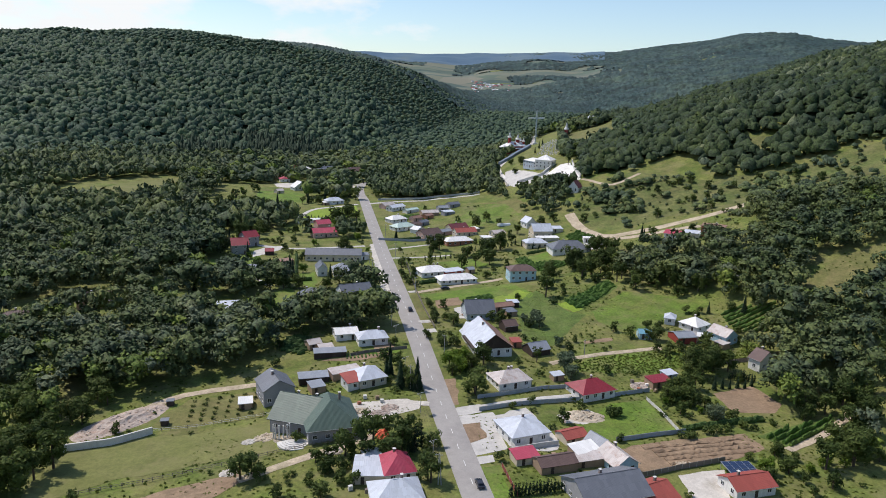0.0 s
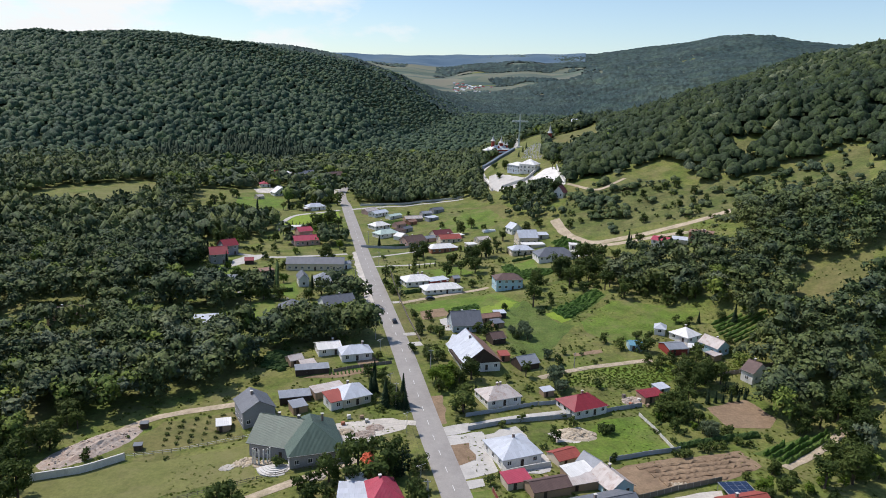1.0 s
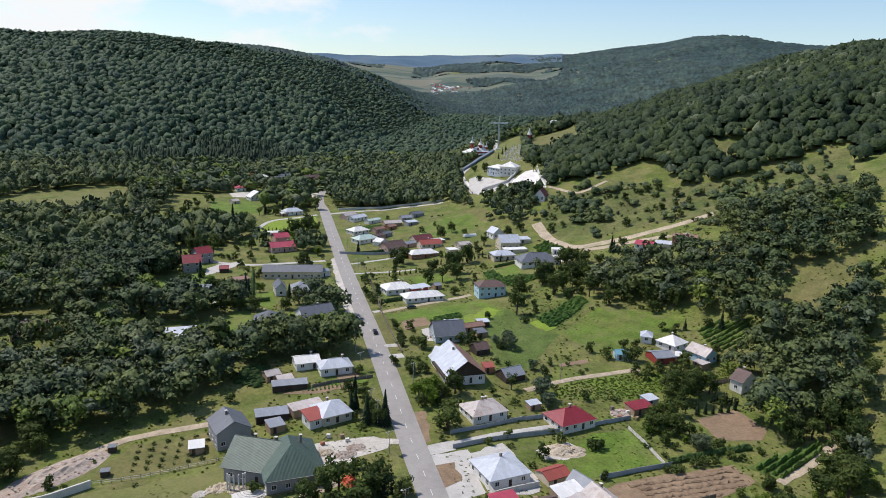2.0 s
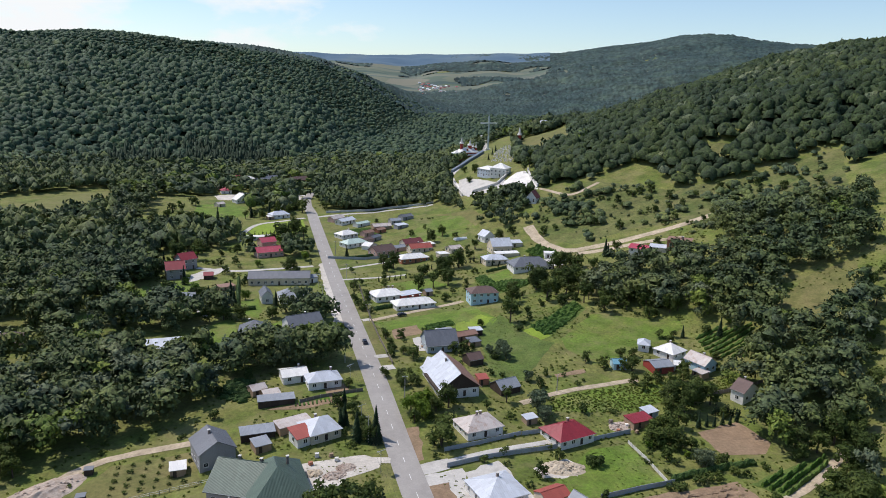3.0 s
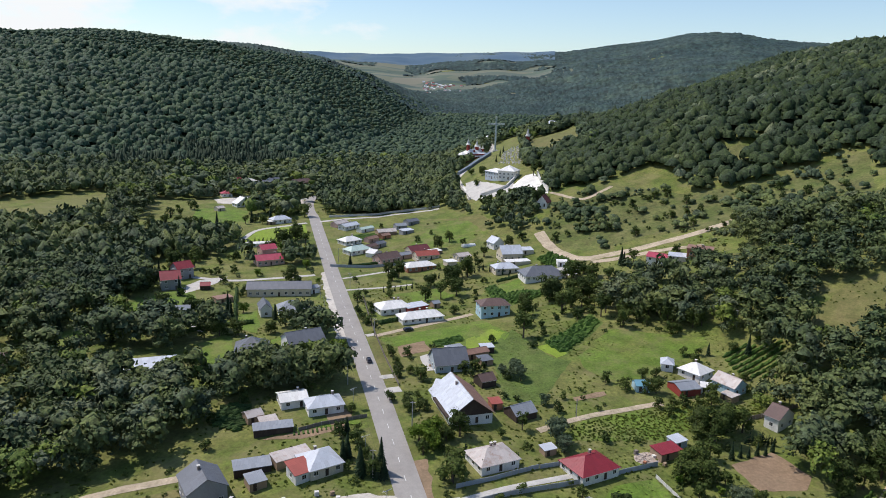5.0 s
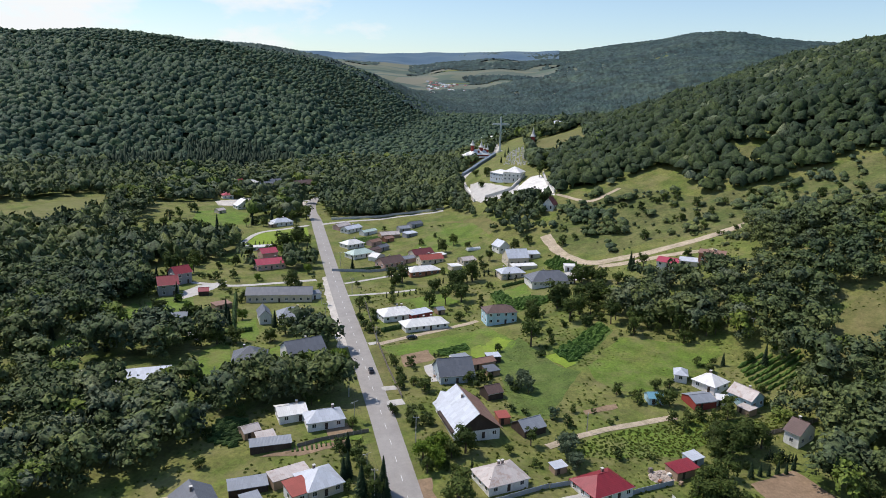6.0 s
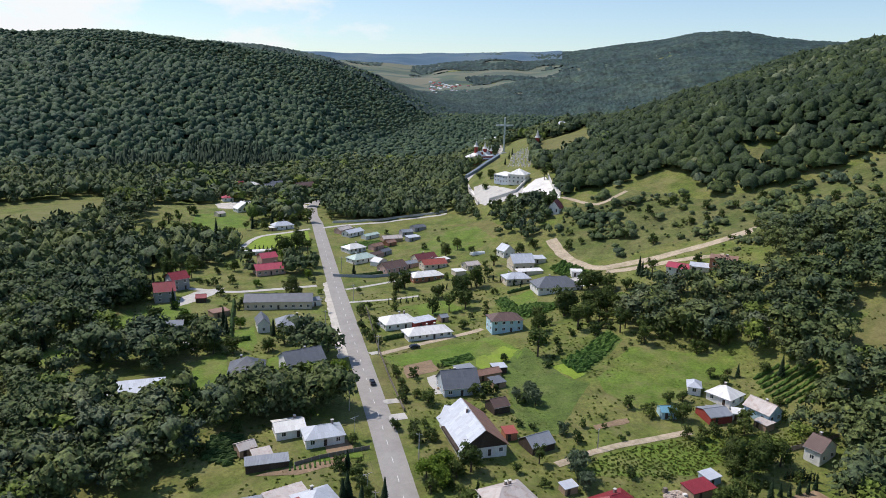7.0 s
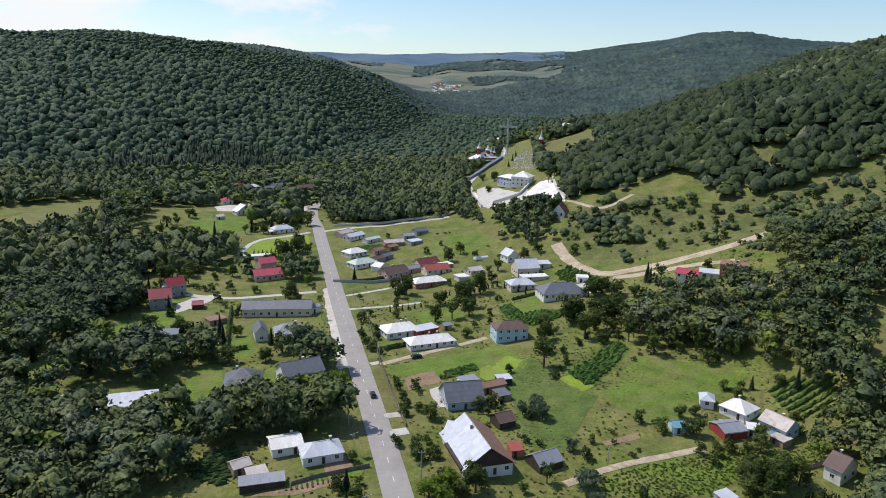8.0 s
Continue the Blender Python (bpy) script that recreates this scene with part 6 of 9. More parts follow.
shack("hut with a blue sheet roof", 95.9, 276.4, -2, 5.1, 5, 2.4, "gx", 1.2, "blue", "sky")
house("house", "white chalet with a brown roof and timber balcony", 133.3, 250.8, -61, 4.9, 9, 4.2, "gx", 3.0, "brown", "white")
house("house", "dark red steep-roofed cabin among trees", 115.8, 516.0, -30, 7.3, 9, 3.0, "gy", 4.5, "maroon", "white", stacks=0)
shack("grey outbuilding in the garden", 32.9, 313.3, 23, 7.0, 5, 2.4, "shed", 0.4, "grey", "tan")
shack("long low shed with a brown roof", 39.9, 309.3, 23, 11.3, 5, 2.4, "gx", 1.2, "rust", "tan")
shack("shed with a pale flat roof", 45.9, 314.7, 10, 5.2, 4, 2.6, "shed", 0.3, "pale", "wood")
shack("grey-roofed hen coop in a garden", 43.2, 302.2, 21, 4.7, 5, 2.2, "shed", 0.4, "slate", "tan")
shack("brown-roofed dark wooden barn", 40.2, 282.7, 22, 5.9, 6, 2.6, "gx", 1.8, "brown", "wood")
shack("red-brick store with a rust roof", 40.9, 264.4, 11, 3.7, 4, 2.4, "shed", 0.5, "orange", "brick")


# ---- fields, tracks, fences, street ----
drape("lawn_field", [(-98.3, 168.9), (-96.3, 187.2), (-79.1, 196.1), (-63.2, 198.2), (-42.3, 203.1), (-37.6, 185.0), (-50.6, 182.7), (-77.6, 172.7), (-95.9, 158.1)], DRYLAWN, "mown olive-green playing field", "field", 0.14)
drape("orchard_plot", [(-77.7, 210.8), (-73.0, 221.2), (-50.3, 225.6), (-44.8, 207.2), (-67.9, 202.4), (-79.4, 202.1)], DRYGRASS, "dry grass plot with young saplings", "field", 0.14)
drape("bare_strip", [(-69.6, 163.6), (-58.7, 169.2), (-45.4, 174.6), (-41.7, 171.4), (-48.4, 163.7), (-57.9, 158.4)], SOIL, "strip of bare trodden earth", "field", 0.14)
drape("gravel_yard", [(-21.6, 213.7), (-15.5, 215.3), (-0.9, 218.3), (4.0, 215.3), (3.2, 211.3), (-5.9, 206.3), (-11.4, 196.3), (-15.8, 194.0), (-19.5, 204.3)], GRAVEL, "pale gravel building yard", "yard", 0.14)
drape("paved_yard", [(15.0, 206.3), (26.8, 209.9), (29.0, 186.4), (18.6, 181.9)], CONCRETE, "pale concrete forecourt beside the road", "yard", 0.14)
drape("paved_yard", [(27.3, 207.6), (37.9, 213.9), (44.5, 194.4), (43.6, 187.0), (30.2, 182.9), (28.7, 194.9)], CONCRETE, "concrete yard round a cottage", "yard", 0.22)
drape("earth_patch", [(16.5, 201.0), (22.2, 202.7), (23.4, 193.0), (18.2, 189.3)], SOIL, "bare brown earth plot in a forecourt", "yard", 0.24)
drape("earth_patch", [(11.5, 233.0), (15.9, 234.0), (16.3, 215.0), (12.4, 213.3)], SOIL, "bare brown earth strip beside the road", "field", 0.14)
drape("driveway", [(13.8, 211.8), (23.2, 215.3), (23.3, 209.8), (15.0, 206.7)], CONCRETE, "concrete driveway to the road", "driveway", 0.22)
drape("driveway", [(18.6, 181.2), (24.1, 182.7), (24.4, 179.0), (18.9, 177.0)], CONCRETE, "pale gravel driveway to the road", "driveway", 0.22)
drape("front_lawn", [(20.4, 175.8), (25.5, 177.2), (26.8, 161.7), (21.9, 160.1)], LAWN, "bright mown front lawn", "lawn", 0.14)
drape("ploughed_field", [(60.6, 190.2), (77.0, 196.2), (105.7, 202.4), (107.8, 193.2), (95.3, 186.1), (65.9, 177.2), (61.8, 179.6)], SOIL, "ploughed brown field with furrows", "field", 0.14)
drape("grass_plot", [(50.1, 201.0), (67.9, 221.5), (80.9, 224.8), (84.6, 203.8), (65.0, 196.8), (54.4, 192.6)], LAWN, "green plot inside a grey fence", "field", 0.14)
drape("sand_heap_ground", [(47.5, 210.3), (59.0, 216.5), (62.3, 213.0), (59.3, 205.8), (49.1, 204.7)], GRAVEL, "trampled sandy ground", "yard", 0.14)
drape("pale_yard", [(75.3, 176.8), (89.8, 180.3), (85.0, 163.9), (75.0, 163.5)], GRAVEL, "pale gravel yard behind a fence", "yard", 0.14)
drape("dry_field", [(106.8, 230.3), (123.2, 236.3), (128.2, 223.6), (122.7, 217.1), (108.9, 217.3)], SOIL, "fallow brown field among trees", "field", 0.14)
drape("vine_ground", [(108.3, 201.1), (141.6, 215.9), (139.8, 210.0), (116.3, 192.8)], MAIZE, "vineyard ground", "field", 0.14)
drape("long_meadow", [(2.3, 330.0), (25.2, 341.3), (44.7, 350.6), (49.6, 351.7), (58.8, 332.7), (55.2, 325.5), (43.3, 325.9), (40.1, 318.5), (23.5, 320.9), (6.8, 321.3)], LAWN, "long green meadow behind the houses", "field", 0.14)
drape("yellow_plot", [(39.5, 329.3), (52.3, 340.0), (56.9, 334.3), (50.5, 323.9), (41.0, 313.3), (38.3, 320.6)], BRIGHT, "yellow-green flowering plot", "field", 0.2)
drape("dark_plot", [(50.5, 323.9), (60.7, 336.7), (67.1, 316.6), (70.4, 305.1), (77.3, 300.7), (56.4, 266.0), (45.0, 269.1), (46.5, 291.2), (45.7, 314.2)], MAIZE, "dark green crop plot", "field", 0.14)
drape("maize_plot", [(69.8, 319.0), (80.8, 327.5), (98.0, 346.2), (100.5, 334.3), (86.3, 316.8), (74.9, 305.3)], MAIZE, "green maize plot on the slope", "field", 0.14)
drape("yellow_plot", [(66.1, 316.8), (73.9, 318.2), (77.2, 307.6), (72.1, 304.0)], BRIGHT, "bright yellow-green plot", "field", 0.22)
drape("big_meadow", [(80.8, 304.5), (100.7, 327.2), (114.0, 321.1), (135.3, 311.5), (134.6, 305.0), (118.2, 296.6), (108.9, 289.4), (96.2, 282.2), (85.4, 284.0), (80.6, 292.4)], MEADOW, "wide mown meadow above the houses", "field", 0.14)
drape("soil_plot", [(10.1, 321.2), (21.5, 327.5), (23.6, 316.8), (11.3, 309.1)], SOIL, "freshly dug garden bed", "field", 0.2)
drape("beige_plot", [(69.4, 271.2), (82.0, 275.2), (82.1, 272.6), (69.7, 268.6)], SOIL, "bare beige plot", "field", 0.2)
drape("weedy_field", [(57.2, 244.5), (68.7, 255.7), (97.2, 263.1), (122.6, 263.9), (140.8, 264.1), (132.9, 260.1), (108.6, 254.3), (90.1, 243.5)], MEADOW, "tall weedy green field", "field", 0.14)
drape("bright_lawn", [(-83.8, 504.6), (-79.3, 538.2), (-64.6, 551.1), (-48.4, 558.3), (-42.4, 522.0), (-56.2, 513.3)], BRIGHT, "bright green lawn with a pond", "lawn", 0.14)
drape("garden_lawn", [(-66.2, 307.9), (-67.6, 327.0), (-59.9, 338.0), (-52.7, 311.8), (-60.6, 302.5)], LAWN, "lawn round a house", "lawn", 0.14)
drape("garden_lawn", [(-40.3, 311.3), (-41.5, 329.2), (-36.4, 337.6), (-31.5, 316.0)], LAWN, "lawn between houses", "lawn", 0.14)
drape("garden_lawn", [(-59.4, 343.9), (-60.7, 363.2), (-53.5, 368.7), (-49.2, 349.9), (-48.2, 337.8)], LAWN, "lawn beside a hedge", "lawn", 0.14)
drape("garden_lawn", [(-108.9, 381.9), (-106.1, 400.7), (-89.1, 402.1), (-79.7, 370.3), (-85.9, 363.4), (-103.9, 384.2)], LAWN, "lawn in a landscaped garden", "lawn", 0.14)
drape("garden_lawn", [(-132.3, 322.1), (-128.6, 339.1), (-122.1, 347.9), (-114.4, 394.0), (-105.5, 381.9), (-110.1, 338.8), (-121.7, 323.9)], LAWN, "lawn in the far garden", "lawn", 0.14)
drape("garden_lawn", [(5.6, 393.2), (33.3, 406.3), (42.5, 391.0), (20.8, 380.9), (18.8, 393.2)], LAWN, "garden grass behind the road", "lawn", 0.14)
drape("green_plot", [(-131.3, 573.1), (-137.3, 612.9), (-116.2, 620.9), (-96.4, 604.2), (-89.1, 563.2), (-112.4, 549.1)], LAWN, "broad green plot below the hill", "field", 0.14)
drape("green_slope", [(18.5, 487.1), (39.1, 535.5), (62.5, 558.0), (73.4, 526.0), (65.8, 497.5), (43.8, 485.9)], MEADOW, "green bank above the houses", "field", 0.14)
drape("brown_bank", [(47.1, 562.3), (76.0, 548.7), (83.6, 520.7), (74.4, 508.1), (68.1, 541.0)], DRYGRASS, "dry brown bank below the trees", "field", 0.2)
drape("small_lawn", [(64.6, 400.7), (78.6, 409.5), (77.6, 392.3), (67.7, 383.2)], LAWN, "lawn before a slate-roofed bungalow", "lawn", 0.14)
drape("maize_plot", [(57.1, 398.7), (65.1, 404.9), (67.7, 383.2), (77.1, 390.0), (89.5, 385.9), (81.5, 375.0), (67.2, 368.2), (59.0, 378.1)], MAIZE, "maize plot below a bungalow", "field", 0.14)
drape("rough_slope", [(122.4, 513.5), (160.6, 526.4), (198.6, 481.7), (239.2, 470.4), (305.7, 461.6), (260.2, 386.1), (201.4, 417.3), (161.3, 437.1), (127.9, 436.7), (114.2, 454.5), (108.5, 482.1)], SLOPE, "rough grassy hillside with dry patches", "slope", 0.15)
drape("rough_slope", [(163.3, 795.5), (218.7, 803.1), (185.5, 680.6), (155.6, 656.3), (141.4, 684.3)], DRYGRASS, "sunlit grass clearing on the hill", "slope", 0.18)
drape("rough_slope", [(173.8, 305.7), (197.1, 317.8), (210.5, 318.8), (221.9, 322.5), (210.4, 302.8), (182.9, 281.8), (168.5, 289.5)], DRYGRASS, "dry grass gully on the hillside", "slope", 0.15)
drape("rough_slope", [(240.1, 527.4), (256.6, 518.1), (248.2, 500.3), (237.6, 501.0)], SLOPE, "small sunlit clearing", "slope", 0.18)
drape("far_clearing", [(-255.8, 574.2), (-247.5, 615.6), (-220.4, 656.7), (-204.8, 619.9), (-241.9, 557.0)], DRYLAWN, "pale meadow at the foot of the hill", "field", 0.14)
drape("plaza", [(74.9, 592.8), (94.5, 585.5), (109.4, 567.7), (123.4, 535.4), (128.8, 570.4), (128.3, 603.3), (121.3, 604.5), (106.3, 582.8), (97.8, 592.6), (84.9, 604.1), (78.0, 643.4), (76.2, 690.9), (73.7, 645.6)], TERRACE, "pale stone terrace of the memorial", "plaza", 0.14)
drape("rough_verge", [(-1.2, 330.1), (1.8, 332.3), (6.6, 290.1), (2.5, 289.0)], DRYGRASS, "dry verge beside a driveway", "verge", 0.14)
drape("garden_bed", [(-33.0, 246.4), (-20.4, 250.9), (-8.2, 254.6), (-7.8, 251.7), (-21.3, 246.0)], SOIL, "bare garden bed with bean rows", "field", 0.2)
drape("garden_strip", [(-33.4, 248.4), (-22.1, 253.0), (-3.9, 257.2), (-3.6, 254.5), (-8.2, 253.6), (-20.3, 249.9)], LAWN, "green strip between garden beds", "field", 0.14)
drape("garden_bed", [(-14.9, 260.6), (-8.6, 264.4), (-6.1, 257.8), (-12.7, 253.3)], SOIL, "terrace of bare soil by a cottage", "field", 0.2)
drape("house_yard", [(-106.7, 309.1), (-96.7, 314.0), (-92.6, 307.9), (-94.7, 299.0), (-101.0, 298.0)], GRAVEL, "pale paved yard of a modern house", "yard", 0.2)
drape("house_yard", [(-98.1, 406.5), (-91.5, 421.7), (-78.1, 429.2), (-80.2, 419.8), (-86.3, 406.4), (-93.1, 397.9)], CONCRETE, "pale paved drive between villas", "yard", 0.2)
drape("house_yard", [(95.4, 419.8), (109.8, 423.7), (115.1, 418.7), (109.9, 407.4), (100.1, 404.8)], CONCRETE, "white paved yard beside a bungalow", "yard", 0.2)
drape("house_yard", [(18.6, 309.9), (25.0, 313.7), (25.3, 295.9), (20.4, 295.2)], CONCRETE, "white paving beside a slate-roofed house", "yard", 0.2)
drape("house_yard", [(111.6, 282.5), (121.7, 279.5), (120.3, 273.1), (112.9, 273.3)], GRAVEL, "trodden pale yard between cottages", "yard", 0.2)
drape("car_park", [(-133.6, 661.3), (-109.9, 680.1), (-71.2, 671.6), (-58.5, 661.0), (-56.9, 644.6), (-97.8, 636.5), (-126.6, 639.5)], GRAVEL, "pale roadside yard of the west houses", "yard", 0.22)
drape("layby", [(-28.7, 437.5), (-24.2, 441.6), (-13.7, 369.8), (-8.7, 337.1), (-6.1, 310.5), (-10.6, 331.4), (-14.7, 328.7), (-18.1, 356.0), (-23.7, 393.3)], GRAVEL, "pale gravel layby beside the road", "layby", 0.17)
lane("track", [(-86.8, 209.3), (-84.1, 218.7), (-75.2, 225.3), (-62.8, 228.6), (-50.6, 230.5)], 3.2, DIRT, "pale dirt track past an orchard plot", "track", 0.2, wobble=0.15)
lane("track", [(-44.4, 170.6), (-31.2, 179.4), (-21.0, 184.8), (-10.3, 192.8)], 3.2, DIRT, "dirt lane behind the villa", "track", 0.2, wobble=0.15)
lane("track", [(114.3, 192.1), (130.2, 201.8), (141.6, 210.6), (147.3, 215.5)], 2.8, DIRT, "dirt track by the vineyard", "track", 0.2, wobble=0.15)
lane("track", [(106.0, 483.0), (106.0, 473.0), (107.7, 458.3), (111.9, 442.0), (117.5, 429.6), (129.8, 426.2), (148.7, 421.3), (177.1, 419.3), (203.0, 422.6)], 6.5, DIRT, "broad dirt road climbing the slope", "track", 0.22, wobble=0.15)
lane("track", [(121.1, 422.2), (135.0, 415.7), (155.8, 410.2), (173.8, 400.1)], 4.5, DIRT, "lower dirt road beside the slope", "track", 0.22, wobble=0.15)
lane("track", [(125.2, 536.4), (133.8, 517.9), (140.8, 506.7), (150.2, 511.8), (163.6, 519.4)], 3.0, DIRT, "dirt path above the terrace", "track", 0.22, wobble=0.15)
lane("track", [(52.3, 249.9), (59.9, 254.1), (69.5, 258.3), (86.5, 262.6), (99.4, 266.0)], 2.6, DIRT, "two-rut field track", "track", 0.2, wobble=0.15)
lane("track", [(1.0, 333.5), (16.3, 343.9), (30.8, 352.7), (46.3, 361.8)], 3.0, DIRT, "bare earth lane behind a hedge", "track", 0.2, wobble=0.15)
lane("lane_east", [(-38.9, 568.8), (-20.5, 580.5), (12.1, 591.3), (52.2, 595.8)], 4.0, CONCRETE, "pale concrete lane below the woods", "track", 0.2, wobble=0.05)
lane("lane_west", [(-54.5, 673.0), (-69.9, 660.1), (-96.0, 652.7), (-124.7, 661.8)], 4.0, CONCRETE, "pale lane to the west houses", "track", 0.2, wobble=0.05)
lane("lane_west", [(-47.9, 565.0), (-64.6, 551.1), (-78.5, 544.3), (-83.1, 529.2), (-84.8, 509.8)], 3.4, CONCRETE, "pale lane round a bright lawn", "track", 0.2, wobble=0.05)
lane("lane_west", [(-31.7, 432.5), (-53.6, 425.6), (-74.7, 419.8), (-95.7, 427.3)], 3.4, CONCRETE, "pale concrete drive", "track", 0.2, wobble=0.05)
lane("path", [(-70.5, 338.1), (-84.1, 356.7), (-79.1, 363.3)], 2.0, CONCRETE, "pale garden path", "track", 0.2, wobble=0.05)
lane("driveway", [(21.2, 212.8), (36.7, 219.0), (57.3, 226.4)], 2.2, CONCRETE, "pale drive between fences", "track", 0.2, wobble=0.03)
lane("driveway", [(6.5, 215.0), (-4.5, 215.8)], 3.0, GRAVEL, "gravel drive to a villa yard", "track", 0.2, wobble=0.1)
lane("driveway", [(1.8, 289.4), (7.7, 290.5)], 3.5, CONCRETE, "concrete drive across the verge", "track", 0.2, wobble=0.05)
lane("driveway", [(3.8, 277.4), (9.8, 279.0)], 4.5, CONCRETE, "concrete drive across the verge", "track", 0.2, wobble=0.05)
lane("driveway", [(-2.7, 334.1), (1.0, 335.8)], 3.0, CONCRETE, "concrete drive across the verge", "track", 0.2, wobble=0.05)
lane("driveway", [(-13.7, 403.7), (8.6, 409.1), (21.3, 414.6)], 2.4, CONCRETE, "garden path through thuja rows", "track", 0.2, wobble=0.03)
lane("driveway", [(-16.4, 425.8), (-5.6, 431.7), (15.4, 445.1)], 2.4, CONCRETE, "pale drive between plots", "track", 0.2, wobble=0.03)
lane("church_road", [(74.8, 643.1), (76.6, 689.7), (92.6, 724.9), (113.7, 759.4), (132.8, 832.9), (156.9, 1000.5), (195.9, 1268.3)], 5.0, CONCRETE, "pale road to the memorial terrace", "track", 0.2, wobble=0.05)
fence([(22.5, 210.5), (32.4, 214.1), (52.3, 220.5), (73.5, 227.7), (83.3, 230.5)], 1.5, "grey panel fence round a green plot", PANEL_GREY, 2.5, False)
fence([(62.8, 195.1), (74.4, 199.0), (84.5, 201.6)], 1.5, "grey panel fence along a field", PANEL_GREY, 2.5, False)
fence([(22.6, 219.3), (33.4, 222.7), (45.9, 228.5), (57.6, 232.2)], 1.4, "dark grey panel fence along a drive", PANEL_GREY, 2.5, False)
fence([(81.3, 224.9), (83.4, 215.4), (84.7, 203.1)], 1.1, "pale low concrete fence round a plot", PALE_STONE, 2.5, False)
fence([(63.8, 174.5), (76.4, 179.9), (91.4, 184.7)], 1.6, "dark boarded fence behind a yard", BOARD, 2.5, False)
fence([(-22.6, 250.5), (-16.1, 253.8), (-4.0, 257.8)], 1.2, "weathered picket fence before cottages", BOARD, 2.5, False)
fence([(-4.9, 393.3), (-1.9, 362.6), (1.0, 336.9), (4.6, 310.2), (8.9, 284.0)], 1.4, "weathered boarded garden fence", BOARD, 2.5, False)
fence([(-77.1, 199.7), (-64.4, 202.2), (-45.0, 207.9)], 1.2, "low white rail fence between field and orchard", PALE_STONE, 2.5, True)
fence([(-85.5, 164.5), (-63.2, 173.9), (-38.2, 183.5), (-13.5, 191.3)], 1.2, "low rail fence along a lane", BOARD, 2.5, True)
fence([(-24.2, 449.9), (-2.9, 448.1), (22.1, 456.9)], 1.6, "grey fence beside a drive", PANEL_GREY, 2.5, False)
fence([(118.1, 252.7), (130.4, 255.9), (142.5, 258.4)], 1.5, "boarded fence by a weedy field", BOARD, 2.5, False)
fence([(26.0, 176.6), (28.1, 163.8)], 1.3, "red boarded fence beside a lawn", RED_BOARD, 2.5, False)
drape("plaza_paving", [(80.1, 654.2), (87.3, 650.6), (95.1, 617.3), (103.0, 591.7), (110.1, 592.7), (103.4, 566.9), (88.9, 573.7), (78.8, 582.8), (75.0, 609.8)], CONCRETE, "pale grey paved forecourt of the memorial", "plaza", 0.3)
wall_line("retaining_wall", [(-97.6, 187.1), (-85.5, 191.4), (-76.8, 198.6)], 2.2, 0.5, PALE_STONE, "pale concrete retaining wall at the field's corner")
wall_line("retaining_wall", [(130.2, 600.5), (125.6, 568.7), (124.9, 541.1)], 2.6, 0.8, PALE_STONE, "tall pale terrace wall of the memorial")
wall_line("retaining_wall", [(83.4, 588.4), (96.0, 582.5), (102.1, 582.3), (112.2, 599.9)], 2.5, 0.8, PALE_STONE, "pale stone terrace wall")
wall_line("retaining_wall", [(75.6, 685.4), (74.6, 630.4), (75.6, 591.6)], 2.5, 0.6, PALE_STONE, "pale wall along the church lane")
wall_line("gallery", [(80.2, 707.4), (91.3, 715.3), (104.6, 736.0), (118.3, 760.8)], 3.2, 3.0, GALLERY, "long covered stairway with a blue-grey roof")
wall_line("yard_wall", [(28.2, 196.3), (30.8, 184.8), (44.1, 189.8)], 1.6, 0.25, PALE_STONE, "low pale wall round a cottage yard")
wall_line("lane_wall", [(-32.9, 585.5), (12.3, 598.8), (53.2, 602.1)], 1.6, 0.4, PALE_STONE, "long pale wall along the lane")
hedge([(-60.1, 351.3), (-65.3, 381.4), (-68.8, 403.6)], 1.4, 2.0, "clipped dark green garden hedge")
hedge([(-80.6, 337.1), (-70.1, 345.2), (-51.6, 351.2)], 1.4, 1.8, "clipped dark green hedge along a lawn")
hedge([(2.8, 349.2), (17.0, 356.9), (31.8, 362.2)], 1.6, 2.0, "clipped hedge behind cottages")
hedge([(65.8, 407.3), (80.9, 413.4)], 1.2, 1.6, "hedge before a bungalow")
hedge([(-13.3, 450.0), (3.3, 457.8)], 1.2, 1.4, "low hedge by the roadside lawn")
hedge([(86.8, 203.9), (101.3, 208.4), (115.9, 211.7)], 1.5, 1.8, "long hedge under the wood")
hedge([(-14.0, 196.9), (-5.7, 200.1)], 1.4, 1.8, "clipped hedge beside the playing field")
crop_rows("vineyard", [(109.0, 201.1), (140.7, 214.9), (139.5, 210.1), (116.6, 193.5)], 35, 2.2, 0.8, 1.4, VINE_LEAF, "rows of green vines on posts", 0.35)
crop_rows("vegetable_rows", [(-50.6, 256.1), (-50.1, 269.9), (-38.5, 268.5), (-37.7, 259.6), (-39.7, 250.8)], 10, 1.6, 0.9, 1.2, HEDGE_LEAF, "rows of dark green trellised crops", 0.35)
crop_rows("vegetable_rows", [(23.9, 325.2), (39.1, 335.1), (39.7, 327.7), (25.3, 317.2)], 10, 1.3, 0.7, 0.7, VINE_LEAF, "rows of vegetables in a garden bed", 0.35)
crop_rows("vegetable_rows", [(-33.5, 248.9), (-20.6, 252.4), (-8.6, 255.7), (-8.1, 252.0), (-21.5, 247.4)], 100, 1.4, 0.5, 0.5, VINE_LEAF, "sparse rows of beans in bare earth", 0.35)
crop_rows("maize_rows", [(70.3, 318.9), (80.6, 326.6), (96.8, 344.1), (99.6, 334.5), (86.2, 317.7), (75.2, 306.1)], 12, 1.3, 1.0, 1.3, VINE_LEAF, "dense maize rows on a slope", 0.35)
